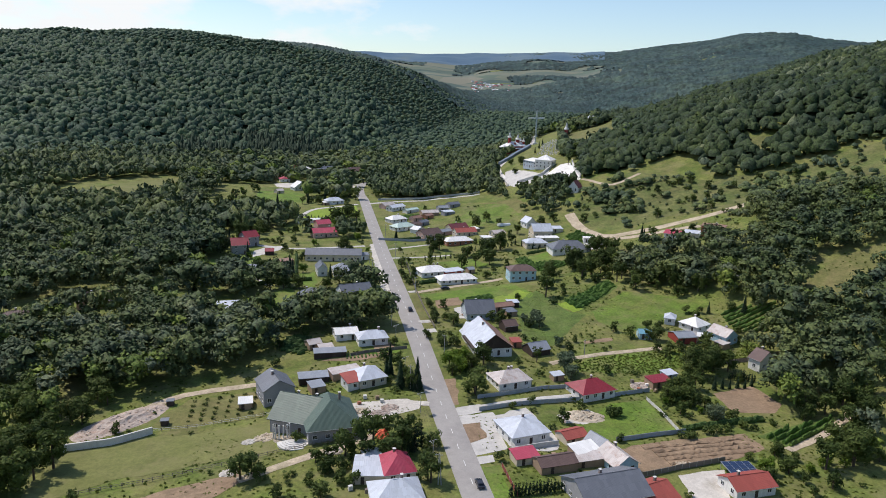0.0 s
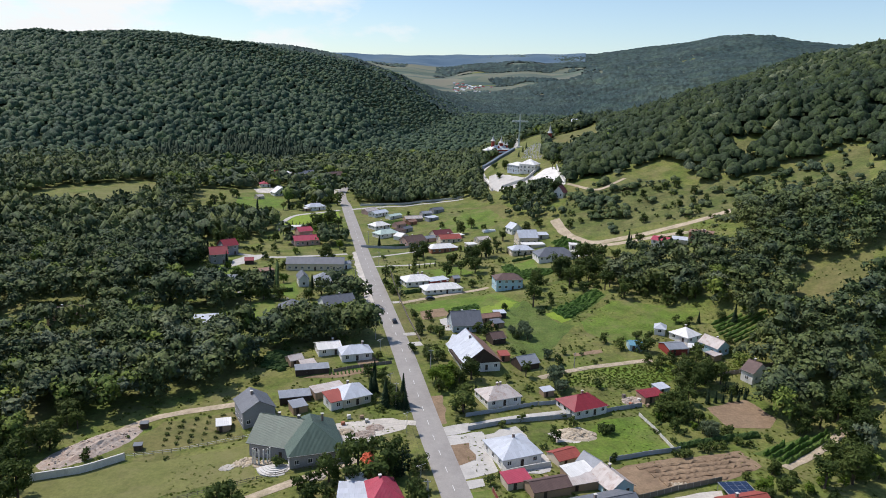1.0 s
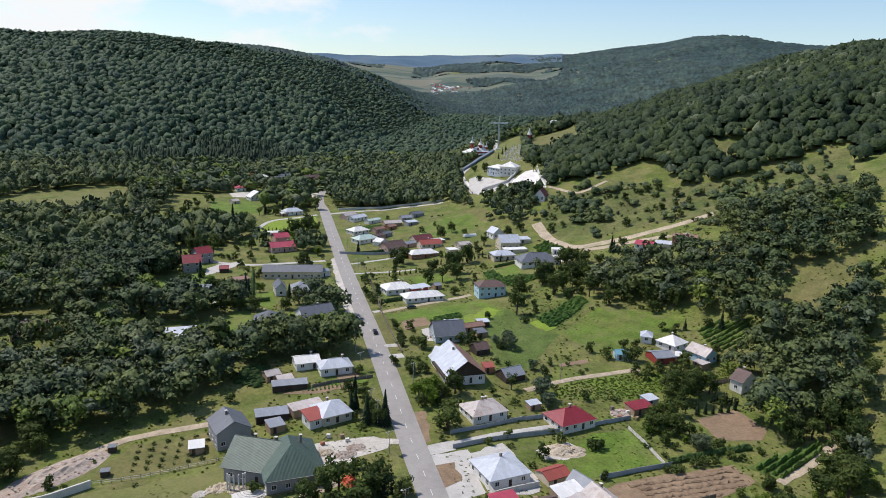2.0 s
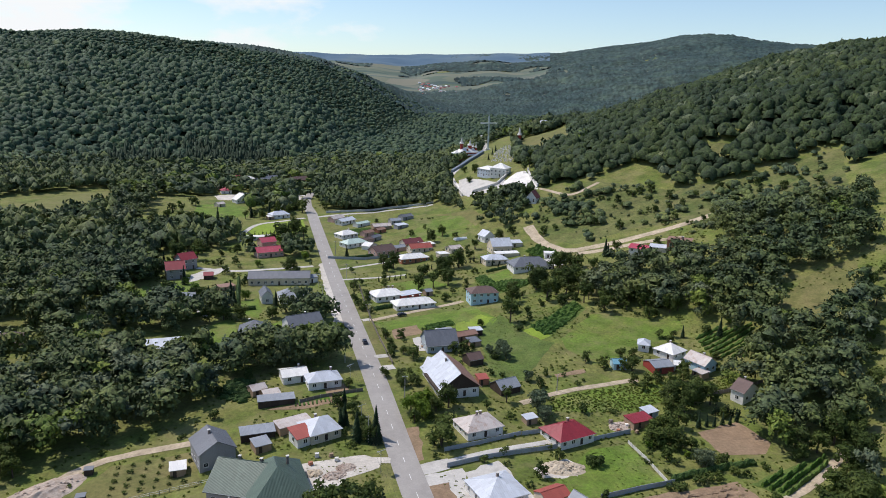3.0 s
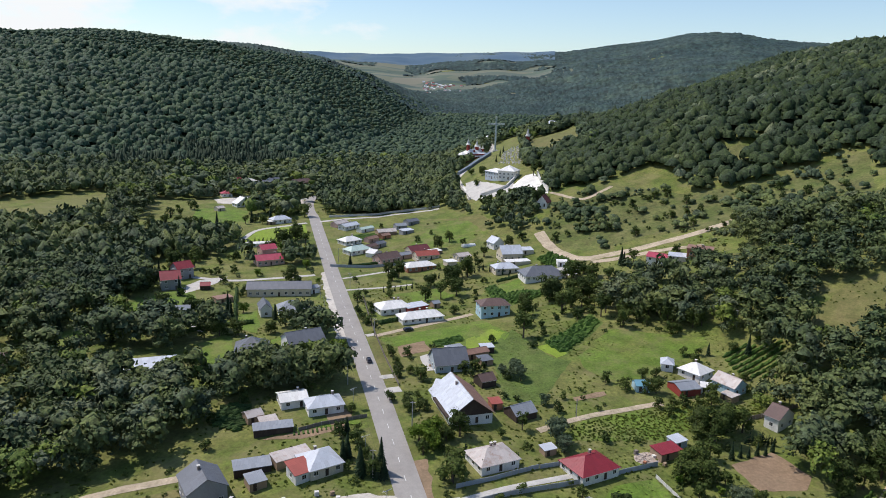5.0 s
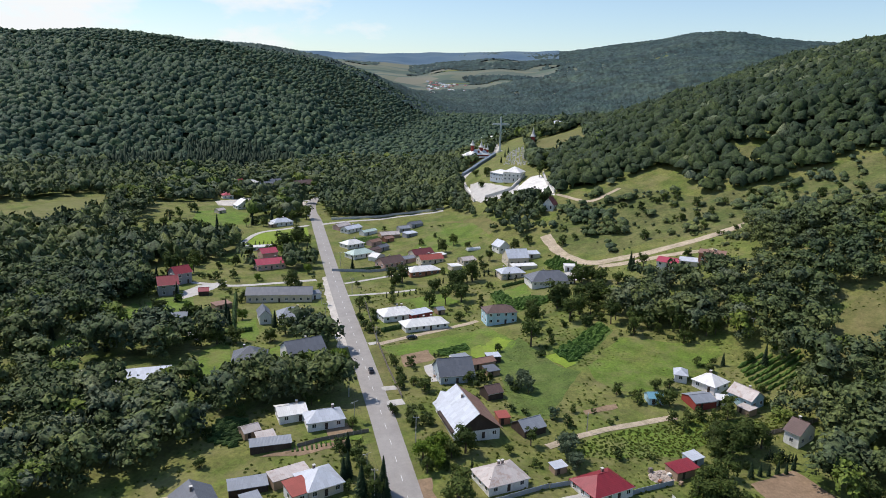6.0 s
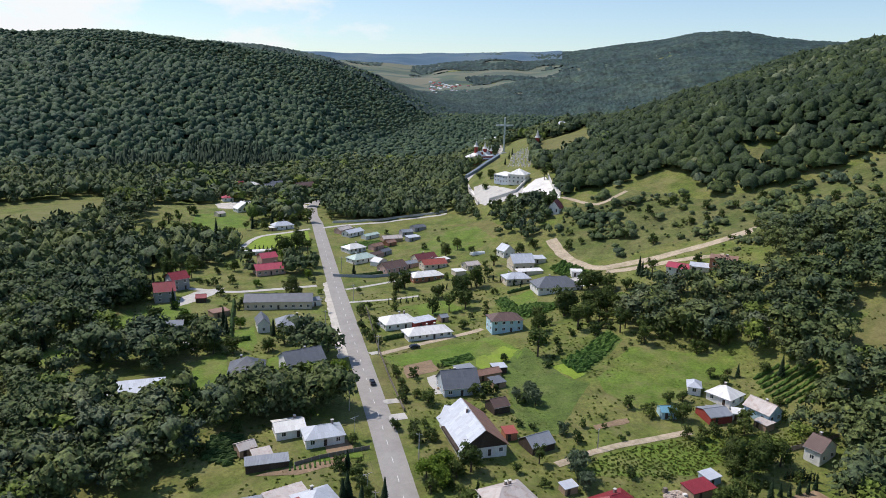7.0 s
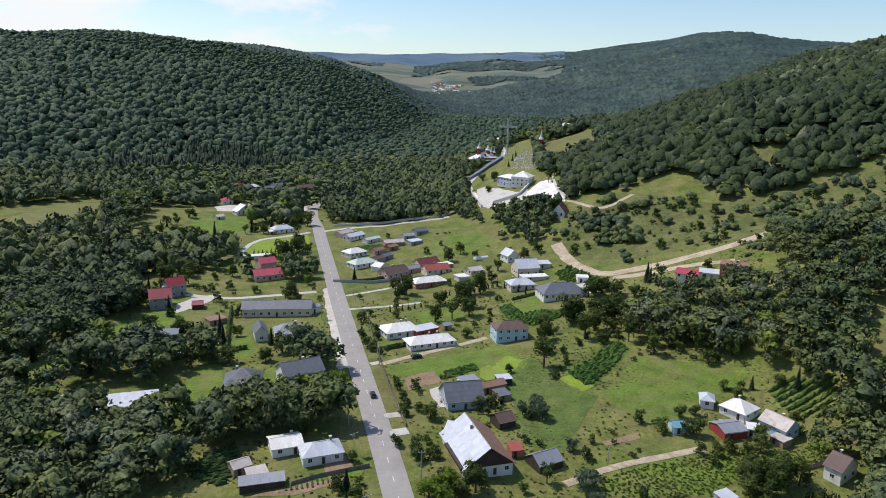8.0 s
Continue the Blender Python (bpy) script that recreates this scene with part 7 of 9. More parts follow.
crop_rows("vineyard", [(95.1, 442.8), (106.7, 452.0), (115.0, 426.4), (110.1, 419.6), (97.3, 427.0)], 15, 2.4, 0.9, 1.3, VINE_LEAF, "terraced vine rows by the dirt road", 0.35)
crop_rows("vineyard", [(134.7, 297.1), (146.1, 299.6), (161.7, 295.3), (148.2, 276.2), (135.7, 280.5)], 20, 2.6, 1.0, 1.2, VINE_LEAF, "overgrown vine rows on the slope", 0.35)
crop_rows("maize_rows", [(57.5, 397.8), (64.8, 403.2), (67.7, 383.2), (76.8, 388.5), (88.8, 385.3), (81.7, 375.7), (67.5, 369.5), (59.2, 379.6)], 20, 1.5, 1.1, 1.2, VINE_LEAF, "maize rows below a bungalow", 0.35)
crop_rows("vegetable_rows", [(-23.1, 522.6), (7.4, 538.4), (10.7, 516.8), (-17.4, 506.4)], 8, 1.6, 0.9, 0.6, VINE_LEAF, "rows of vegetables behind a cottage", 0.35)
crop_rows("furrows", [(61.3, 189.6), (104.5, 200.9), (106.2, 193.1), (95.6, 186.8), (75.5, 182.0), (71.5, 189.8)], 12, 2.4, 1.4, 0.45, SOIL, "ridges of turned brown earth", 0.5)
solar_lamp(7.1, 177.9, 215)
solar_lamp(3.6, 208.5, 215)
solar_lamp(-2.0, 235.4, 215)
solar_lamp(-6.3, 264.9, 215)
solar_lamp(-13.8, 321.7, 215)
solar_lamp(-25.6, 388.8, 215)
solar_lamp(-48.3, 469.0, 215)
solar_lamp(153.5, 271.0, 160, 6.5, "solar panel lamp on a pole above the trees")
solar_lamp(149.5, 312.5, 160, 6.5, "solar panel lamp on a pole above the trees")
utility_pole(8.3, 167.0, -9, 9.0, True)
utility_pole(0.1, 224.9, -9, 9.0, False)
utility_pole(-8.7, 283.4, -9, 9.0, False)
utility_pole(-22.1, 362.8, -9, 9.0, False)
utility_pole(12.4, 252.3, -9, 8.5, False)
utility_pole(0.8, 332.3, -9, 8.5, False)
utility_pole(-11.6, 406.3, -9, 8.5, False)
utility_pole(-20.2, 460.7, -9, 8.5, False)
utility_pole(67.0, 258.2, 60, 6.5, False)
cable((7.5, 167.0, 5.7), (-0.7, 224.9, 6.3))
cable((8.3, 167.0, 5.7), (0.1, 224.9, 6.3))
cable((9.1, 167.0, 5.7), (0.9, 224.9, 6.3))
cable((-0.7, 224.9, 6.3), (-9.5, 283.4, 8.7))
cable((0.1, 224.9, 6.3), (-8.7, 283.4, 8.7))
cable((0.9, 224.9, 6.3), (-7.9, 283.4, 8.7))
cable((-9.5, 283.4, 8.7), (-22.9, 362.8, 8.7))
cable((-8.7, 283.4, 8.7), (-22.1, 362.8, 8.7))
cable((-7.9, 283.4, 8.7), (-21.3, 362.8, 8.7))
cable((11.6, 252.3, 7.5), (-0.0, 332.3, 8.2))
cable((12.4, 252.3, 7.5), (0.8, 332.3, 8.2))
cable((13.2, 252.3, 7.5), (1.6, 332.3, 8.2))
cable((-0.0, 332.3, 8.2), (-12.4, 406.3, 8.2))
cable((0.8, 332.3, 8.2), (-11.6, 406.3, 8.2))
cable((1.6, 332.3, 8.2), (-10.8, 406.3, 8.2))
cable((-12.4, 406.3, 8.2), (-21.0, 460.7, 9.2))
cable((-11.6, 406.3, 8.2), (-20.2, 460.7, 9.2))
cable((-10.8, 406.3, 8.2), (-19.4, 460.7, 9.2))
car(19.1, 166.5, 99, "dark car driving on the road", CAR_DARK)
car(-1.3, 304.3, 99, "dark saloon car driving on the road", CAR_DARK)
car(15.5, 340.3, 20, "dark car parked behind a hedge", CAR_DARK)
car(111.4, 411.3, 140, "silver car parked on a pale yard", STEEL)
rubble_heap("rubble_heap", -88.8, 205.5, 6, 1.8, RUBBLE, "long heap of broken brick rubble", 3, 2.6, 50)
rubble_heap("sand_heap", 56.8, 210.9, 4.5, 1.4, SANDY, "heap of pale excavated sand and clods", 4, 1.6, 5)
rubble_heap("rubble_heap", -9.2, 207.7, 2.5, 0.8, RUBBLE, "heap of building timber and rubble", 6, 1.6, 20)
rubble_heap("sand_heap", -15.0, 209.0, 2.2, 0.9, SANDY, "heap of building sand", 7, 1.3, 20)
rubble_heap("wood_heap", -41.9, 193.6, 3.0, 0.5, SANDY, "heap of firewood and straw", 8, 1.4, 20)
pallet(-14.6, 217.7, 10, "pallet of white building blocks")
pallet(-10.6, 217.9, 15, "pallet of pale bricks under wrap")
pallet(-8.9, 215.6, 5, "pallet of tan bricks")
pallet(-16.1, 213.7, 30, "pallet of grey concrete blocks")
pallet(79.7, 236.9, 20, "stack of salvaged boards")
pallet(80.7, 232.1, 50, "stack of scrap sheet metal")
pallet(84.5, 234.7, 5, "stack of old crates")
pallet(86.3, 230.7, 35, "stack of salvaged timber")
pallet(22.1, 299.6, 10, "stack of garden crates")
pallet(-20.7, 306.1, 20, "stack of firewood crates")
pallet(40.1, 265.8, 0, "stack of roofing sheets")
pallet(-14.1, 164.0, 25, "stack of crates beside a workshop")
pallet(-9.8, 162.9, 5, "stack of pale boxes beside a workshop")
pallet(41.6, 183.5, 10, "stack of boards in a yard")
pallet(60.9, 179.5, 25, "stack of planks behind a barn")
pallet(-96.6, 304.0, 10, "covered stack on a paved yard")
pallet(-35.1, 362.9, 10, "stack of paving stones")
rubble_heap("rubble_heap", 82.5, 234.6, 3.2, 0.7, RUBBLE, "scatter of scrap and broken boards in a yard", 31, 1.4, 10)
rubble_heap("rubble_heap", -6.2, 211.7, 2.4, 0.6, RUBBLE, "heap of old timber in a building yard", 32, 1.4, 10)
rubble_heap("rubble_heap", -36.7, 192.0, 2.2, 0.5, SANDY, "heap of straw-coloured planks", 33, 1.4, 10)
rubble_heap("rubble_heap", 79.2, 183.0, 2.0, 0.6, SANDY, "pale heap of sand in a field", 34, 1.4, 10)
rubble_heap("rubble_heap", -46.4, 191.4, 1.8, 0.4, GRAVEL, "grey heap of gravel on the field", 35, 1.4, 10)
rubble_heap("rubble_heap", -20.8, 183.6, 2.0, 0.7, GRAVEL, "grey gravel heap by the lane", 36, 1.4, 10)
rubble_heap("rubble_heap", -47.8, 174.8, 2.0, 0.6, GRAVEL, "grey gravel heap beside a track", 37, 1.4, 10)

marks = tagged(new("road_marking"), "broken white centre line on the asphalt", "road marking", "", "structure")
DASH = solid(box(-1.5, 1.5, -0.075, 0.075, 0.0, 0.012), LINE, "dash")
y = 0.64 + 9.32 * -24
while y < 560:
    x = road_x(y)
    slope = math.degrees(math.atan2(gz(road_x(y + 2), y + 2) - gz(x, y), 2.02))
    put("dash", DASH, marks, pose(x, y, gz(x, y) + 0.262, 0, 0, 98.4) @ pose(0, 0, 0, 0, -slope, 0))
    y += 9.32


# ---- landmarks ----
house("house", "unfinished villa wing of grey block with a green tile hip roof", -24.0, 199.4, 16, 14.9, 19, 4.0, "hip", 5.8, "green", "grey", stacks=1, over=0.7)
house("house", "unfinished villa wing with a long green metal tile roof", -31.6, 202.4, -17, 15.4, 16, 4.0, "gx", 5.0, "green", "grey", stacks=2, over=0.7)
house("house", "white memorial guest house with a bright hip roof", 109.2, 609.8, -29, 13.7, 14, 7.0, "hip", 4.0, "white", "white", stacks=0)
house("house", "memorial building with blue-grey walls and white roof", 102.2, 623.2, -59, 16.6, 12, 6.0, "hip", 2.4, "white", "bluegrey", stacks=0)
house("house", "white building beyond the church", 172.9, 1132.7, -89, 86.4, 14, 5, "hip", 3, "white", "white", stacks=0)
house("house", "white building behind the cross", 192.9, 1203.9, -85, 62.5, 14, 5, "hip", 3.4, "white", "white", stacks=0)
house("house", "small white gatehouse by the church", 140.5, 960.7, -46, 5.2, 7, 4, "pyr", 3, "white", "white", stacks=0, wins=False)
house("house", "far house with an orange-red roof on the ridge", 216.4, 973.1, -77, 18.8, 10, 5, "gx", 4, "orange", "white", stacks=0)
house("house", "far house with a pale blue roof on the ridge", 204.4, 848.7, -66, 13.6, 10, 5, "gx", 3, "pale", "white", stacks=0)
house("house", "far white store on the ridge", 205.7, 964.9, -57, 7.8, 8, 4, "gx", 2, "white", "white", stacks=0, wins=False)


def half_steps(x, y, ang):
    ob = thing("round_steps", x, y, ang, "white half-round entrance steps of a villa", "steps")
    for k in range(5):
        bm = bmesh.new()
        r = 5.2 - 0.75 * k
        ring = [(-r * math.cos(math.pi * j / 16), -r * math.sin(math.pi * j / 16)) for j in range(17)]
        lo = [bm.verts.new((p, q, 0.17 * k - (0.8 if k == 0 else 0))) for p, q in ring]
        hi = [bm.verts.new((p, q, 0.17 * (k + 1))) for p, q in ring]
        bm.faces.new(hi)
        for j in range(17):
            bm.faces.new((lo[j], lo[(j + 1) % 17], hi[(j + 1) % 17], hi[j]))
        bmesh.ops.recalc_face_normals(bm, faces=bm.faces[:])
        part("step", bm, PALE_STONE, ob)
    for k in range(6):
        a = math.pi * (k + 0.5) / 6
        part("column", tube((-2.4 * math.cos(a) - 4, 3.4 - 2.4 * math.sin(a) * 0.6, 0), (-2.4 * math.cos(a) - 4, 3.4 - 2.4 * math.sin(a) * 0.6, 4.4), 0.22, 0.2, 10), PALE_STONE, ob)
    return ob


def tower(ob, x, y, r, z0, z1, zt):
    t = part("tower", tube((x, y, z0), (x, y, z1), r, r * 0.92, 8), WALLS["redwood"], ob)
    part("band", tube((x, y, z1 - 0.5), (x, y, z1), r * 1.15, r * 1.15, 8), FRAME, t)
    bm = bmesh.new()
    for a, b, p, q in ((z1, z1 + (zt - z1) * 0.25, r * 1.5, r * 0.75), (z1 + (zt - z1) * 0.25, zt, r * 0.75, 0.06)):
        tube_into(bm, (x, y, a), (x, y, b), p, q, 8)
    part("spire", bm, ROOFS["white"], t)
    c = box(x - 0.07, x + 0.07, y - 0.07, y + 0.07, zt - 0.2, zt + 1.8)
    box_into(c, x - 0.5, x + 0.5, y - 0.05, y + 0.05, zt + 1.0, zt + 1.14)
    part("finial_cross", c, STEEL, t)


def church(x, y, ang):
    ob = thing("church", x, y, ang, "dark red monastery church with white flared spires", "church")
    part("nave", box(-11, 11, -6, 6, -3, 6.5), WALLS["redwood"], ob)
    part("porch", box(-14, -11, -4, 4, -3, 5), WALLS["redwood"], ob)
    part("roof", roof_mesh(roof_faces("hip", 22, 12, 6.5, 4.0, 1.2)), ROOFS["white"], ob)
    part("porch_roof", roof_mesh([[tuple(Vector(p) + Vector((-13.5, 0, 0))) for p in q] for q in roof_faces("pyr", 5.5, 8, 5.0, 2.6, 0.8)]), ROOFS["white"], ob)
    part("skirt_roof", roof_mesh(roof_faces("hip", 26, 16, 3.4, 3.0, 0.8)), ROOFS["white"], ob)
    for q in ((-7, 0, 1.9, 8, 15, 21), (3, 0, 2.2, 8, 13, 19), (8.5, -3.2, 1.2, 7, 11, 15), (8.5, 3.2, 1.2, 7, 11, 15), (-2, -4, 1.1, 6, 10, 13.5)):
        tower(ob, *q)
    for k in range(6):
        put("window", WIN_FRAME, ob, pose(-9 + 3.4 * k, -6, 2.0))
    return ob


def great_cross(x, y, ang):
    """A steel memorial cross of four corner tubes with rungs."""
    ob = thing("memorial_cross", x, y, ang, "tall grey steel lattice memorial cross on a plinth", "cross", z=gz(x, y))
    part("plinth", box(-3, 3, -3, 3, -2, 1.5, 0.1), PALE_STONE, ob)
    top = 77.5 - gz(x, y)
    for k, (a, b, c, e) in enumerate((((-0.6, 1.5), (0.6, top), None, None), ((-9.0, top - 8.6), (9.0, top - 7.2), None, None))):
        bm = bmesh.new()
        (x0, z0), (x1, z1) = a, b
        for px in (x0, x1):
            for py in (-0.6, 0.6):
                tube_into(bm, (px, py, z0), (px, py, z1), 0.16, 0.16, 5) if k == 0 else None
        if k == 0:
            n = int((z1 - z0) / 1.6)
            for j in range(n):
                z = z0 + j * (z1 - z0) / n
                for p, q in (((x0, -0.6), (x1, -0.6)), ((x1, -0.6), (x1, 0.6)), ((x1, 0.6), (x0, 0.6)), ((x0, 0.6), (x0, -0.6))):
                    tube_into(bm, (*p, z), (*q, z + (z1 - z0) / n), 0.09, 0.09, 4)
            box_into(bm, -0.42, 0.42, -0.42, 0.42, z0, z1)
        else:
            for pz in (z0, z1):
                for py in (-0.6, 0.6):
                    tube_into(bm, (x0, py, pz), (x1, py, pz), 0.16, 0.16, 5)
            for j in range(12):
                px = x0 + j * (x1 - x0) / 12
                tube_into(bm, (px, -0.6, z0), (px + 1.5, -0.6, z1), 0.09, 0.09, 4)
            box_into(bm, x0, x1, -0.4, 0.4, z0 + 0.25, z1 - 0.25)
        part("mast" if k == 0 else "crossbar", bm, STEEL_PALE, ob)
    return ob


def polytunnel(x, y, ang, length=9.0, r=1.7):
    ob = thing("polytunnel", x, y, ang, "milky plastic polytunnel in a garden", "greenhouse")
    bm = bmesh.new()
    rows = [[bm.verts.new((-length / 2 + length * i / 6, -r * math.cos(math.pi * j / 8), r * 1.1 * math.sin(math.pi * j / 8))) for j in range(9)] for i in range(7)]
    for i in range(6):
        for j in range(8):
            bm.faces.new((rows[i][j], rows[i + 1][j], rows[i + 1][j + 1], rows[i][j + 1]))
    bm.faces.new(rows[0])
    bm.faces.new(rows[-1][::-1])
    part("cover", bm, PLASTIC, ob)
    for i in range(0, 7, 2):
        bm = bmesh.new()
        for j in range(8):
            p, q = [(-length / 2 + length * i / 6, -(r + 0.03) * math.cos(math.pi * s / 8), (r + 0.03) * 1.1 * math.sin(math.pi * s / 8)) for s in (j, j + 1)]
            tube_into(bm, p, q, 0.03, 0.03, 4)
        part("hoop", bm, STEEL, ob)
    return ob


def headstones(region):
    rnd = random.Random(9)
    bm = bmesh.new()
    for x, y in scatter(min(p[0] for p in region), max(p[0] for p in region), min(p[1] for p in region), max(p[1] for p in region), 3.4, 9, lambda a, b: inside(region, a, b)):
        z, s = gz(x, y), rnd.uniform(0.7, 1.3)
        box_into(bm, x - 0.45, x + 0.45, y - 0.1, y + 0.1, z - 0.2, z + 1.2 * s)
        box_into(bm, x - 0.5, x + 0.5, y - 1.9, y - 0.1, z - 0.2, z + 0.3)
    tagged(new("headstones", solid(bm, PALE_STONE, "headstones")), "rows of pale headstones in a hillside cemetery", "gravestone", "", "stuff")


def round_house(x, y, ang):
    ob = thing("house", x, y, ang, "white modern house with a round flat-roofed drum", "house")
    FOOT.append((x, y, 9.0))
    part("drum", tube((0, 0, -1.5), (0, 0, 4.2), 6.2, 6.2, 28), WALLS["white"], ob)
    part("roof", tube((0, 0, 4.2), (0, 0, 4.5), 6.5, 6.5, 28), ROOFS["rust"], ob, "brown flat round roof")
    part("parapet", tube((0, 0, 4.5), (0, 0, 4.7), 3.2, 3.0, 20), CHIMNEY, ob)
    part("wing", box(4.5, 13, -3, 4.5, -1.5, 4.8), WALLS["white"], ob)
    part("wing_roof", box(4.2, 13.4, -3.4, 4.9, 4.8, 5.0), ROOFS["grey"], ob)
    part("terrace", box(-3, 6, -11, -6.3, -1.5, 3.0), WALLS["white"], ob)
    part("terrace_roof", box(-3.3, 6.3, -11.3, -6.3, 3.0, 3.2), ROOFS["rust"], ob)
    for k in range(4):
        q = put("window", WIN_FRAME, ob, pose(0, 0, 0, 0, 0, -50 + 28 * k) @ pose(0, -6.2, 1.4))
        put("pane", WIN_PANE, q, Matrix())
    return ob


round_house(-93.7, 355.6, 12)
half_steps(-32.7, 190.2, 8)
church(104.7, 780.4, 20)
great_cross(128.0, 788.0, 4)
bell = thing("bell_tower", 155.1, 756.0, 0, "small white-capped cemetery tower", "tower")
tower(bell, 0, 0, 2.0, -2, 8, 16)
polytunnel(60.7, 483.4, 22)
headstones([(113.9, 684.0), (131.7, 753.4), (153.2, 765.1), (131.0, 649.7)])

# roof-mounted solar array
array = thing("solar_array", 93.3, 175.1, 4, "sloping rack of blue solar panels beside a yard", "solar array")
part("rack", box(-4.2, 4.2, -6.2, 6.2, 2.1, 2.25), STEEL, array)
ARRAY_CELL = solid(box(-0.95, 0.95, -0.95, 0.95, 0, 0.03), SOLAR, "panel")
for i in range(4):
    for j in range(6):
        put("panel", ARRAY_CELL, array, pose(-3.05 + 2.03 * i, -5.05 + 2.03 * j, 2.26))
for i in (-4, 4):
    for j in (-6, 0, 6):
        part("leg", box(i - 0.08, i + 0.08, j - 0.08, j + 0.08, -0.8, 2.1), STEEL, array)

# garden boxes on the orchard plot
for x, y in ((-77.9, 217.7), (-75.1, 204.4)):
    q = thing("beehive", x, y, 10, "small boxy hut with a dark roof on the grass", "hut")
    part("body", box(-1.1, 1.1, -1.0, 1.0, -0.4, 1.7, 0.03), WALLS["wood"], q)
    part("roof", box(-1.3, 1.3, -1.2, 1.2, 1.7, 1.85, 0.02), ROOFS["grey"], q)

# far village up the valley
FAR_SPOTS = [(268, 3278), (201, 2633), (352, 2896), (258, 3205), (271, 3328), (316, 3061), (274, 3271), (285, 3304), (209, 2565), (229, 3127), (318, 3177), (296, 3166), (293, 3277), (263, 3159), (237, 3173), (299, 3267), (284, 3209), (298, 3056), (261, 3299), (322, 3032), (358, 3018), (284, 3208), (382, 3161), (348, 2902), (193, 2578), (265, 2953), (350, 3197), (318, 3229), (250, 3345), (317, 3207), (225, 3219), (233, 3365), (243, 3331), (305, 3232), (307, 3140), (305, 3075), (301, 3041), (343, 3239), (328, 3160), (245, 3271), (285, 3028), (293, 3275), (255, 3300), (227, 3187), (290, 3181), (235, 3296)]
for k, (x, y) in enumerate(FAR_SPOTS):
    rm, wm = (("orange", "white"), ("white", "white"), ("red", "cream"), ("pale", "white"))[k % 4]
    house("house", "tiny far house with a " + ("red" if k % 2 == 0 else "pale") + " roof up the valley", x, y, (k * 37) % 90 - 45, 11, 9, 4, "gx", 3.2, rm, wm, "house", False, 0, 0.5, "far village houses")

# tarpaulin over a pile beside the trees
tarp = rubble_heap("tarpaulin", -7.4, 192.9, 2.6, 2.6, TARP, "orange tarpaulin thrown over a pile", 21, 0.8, 30)


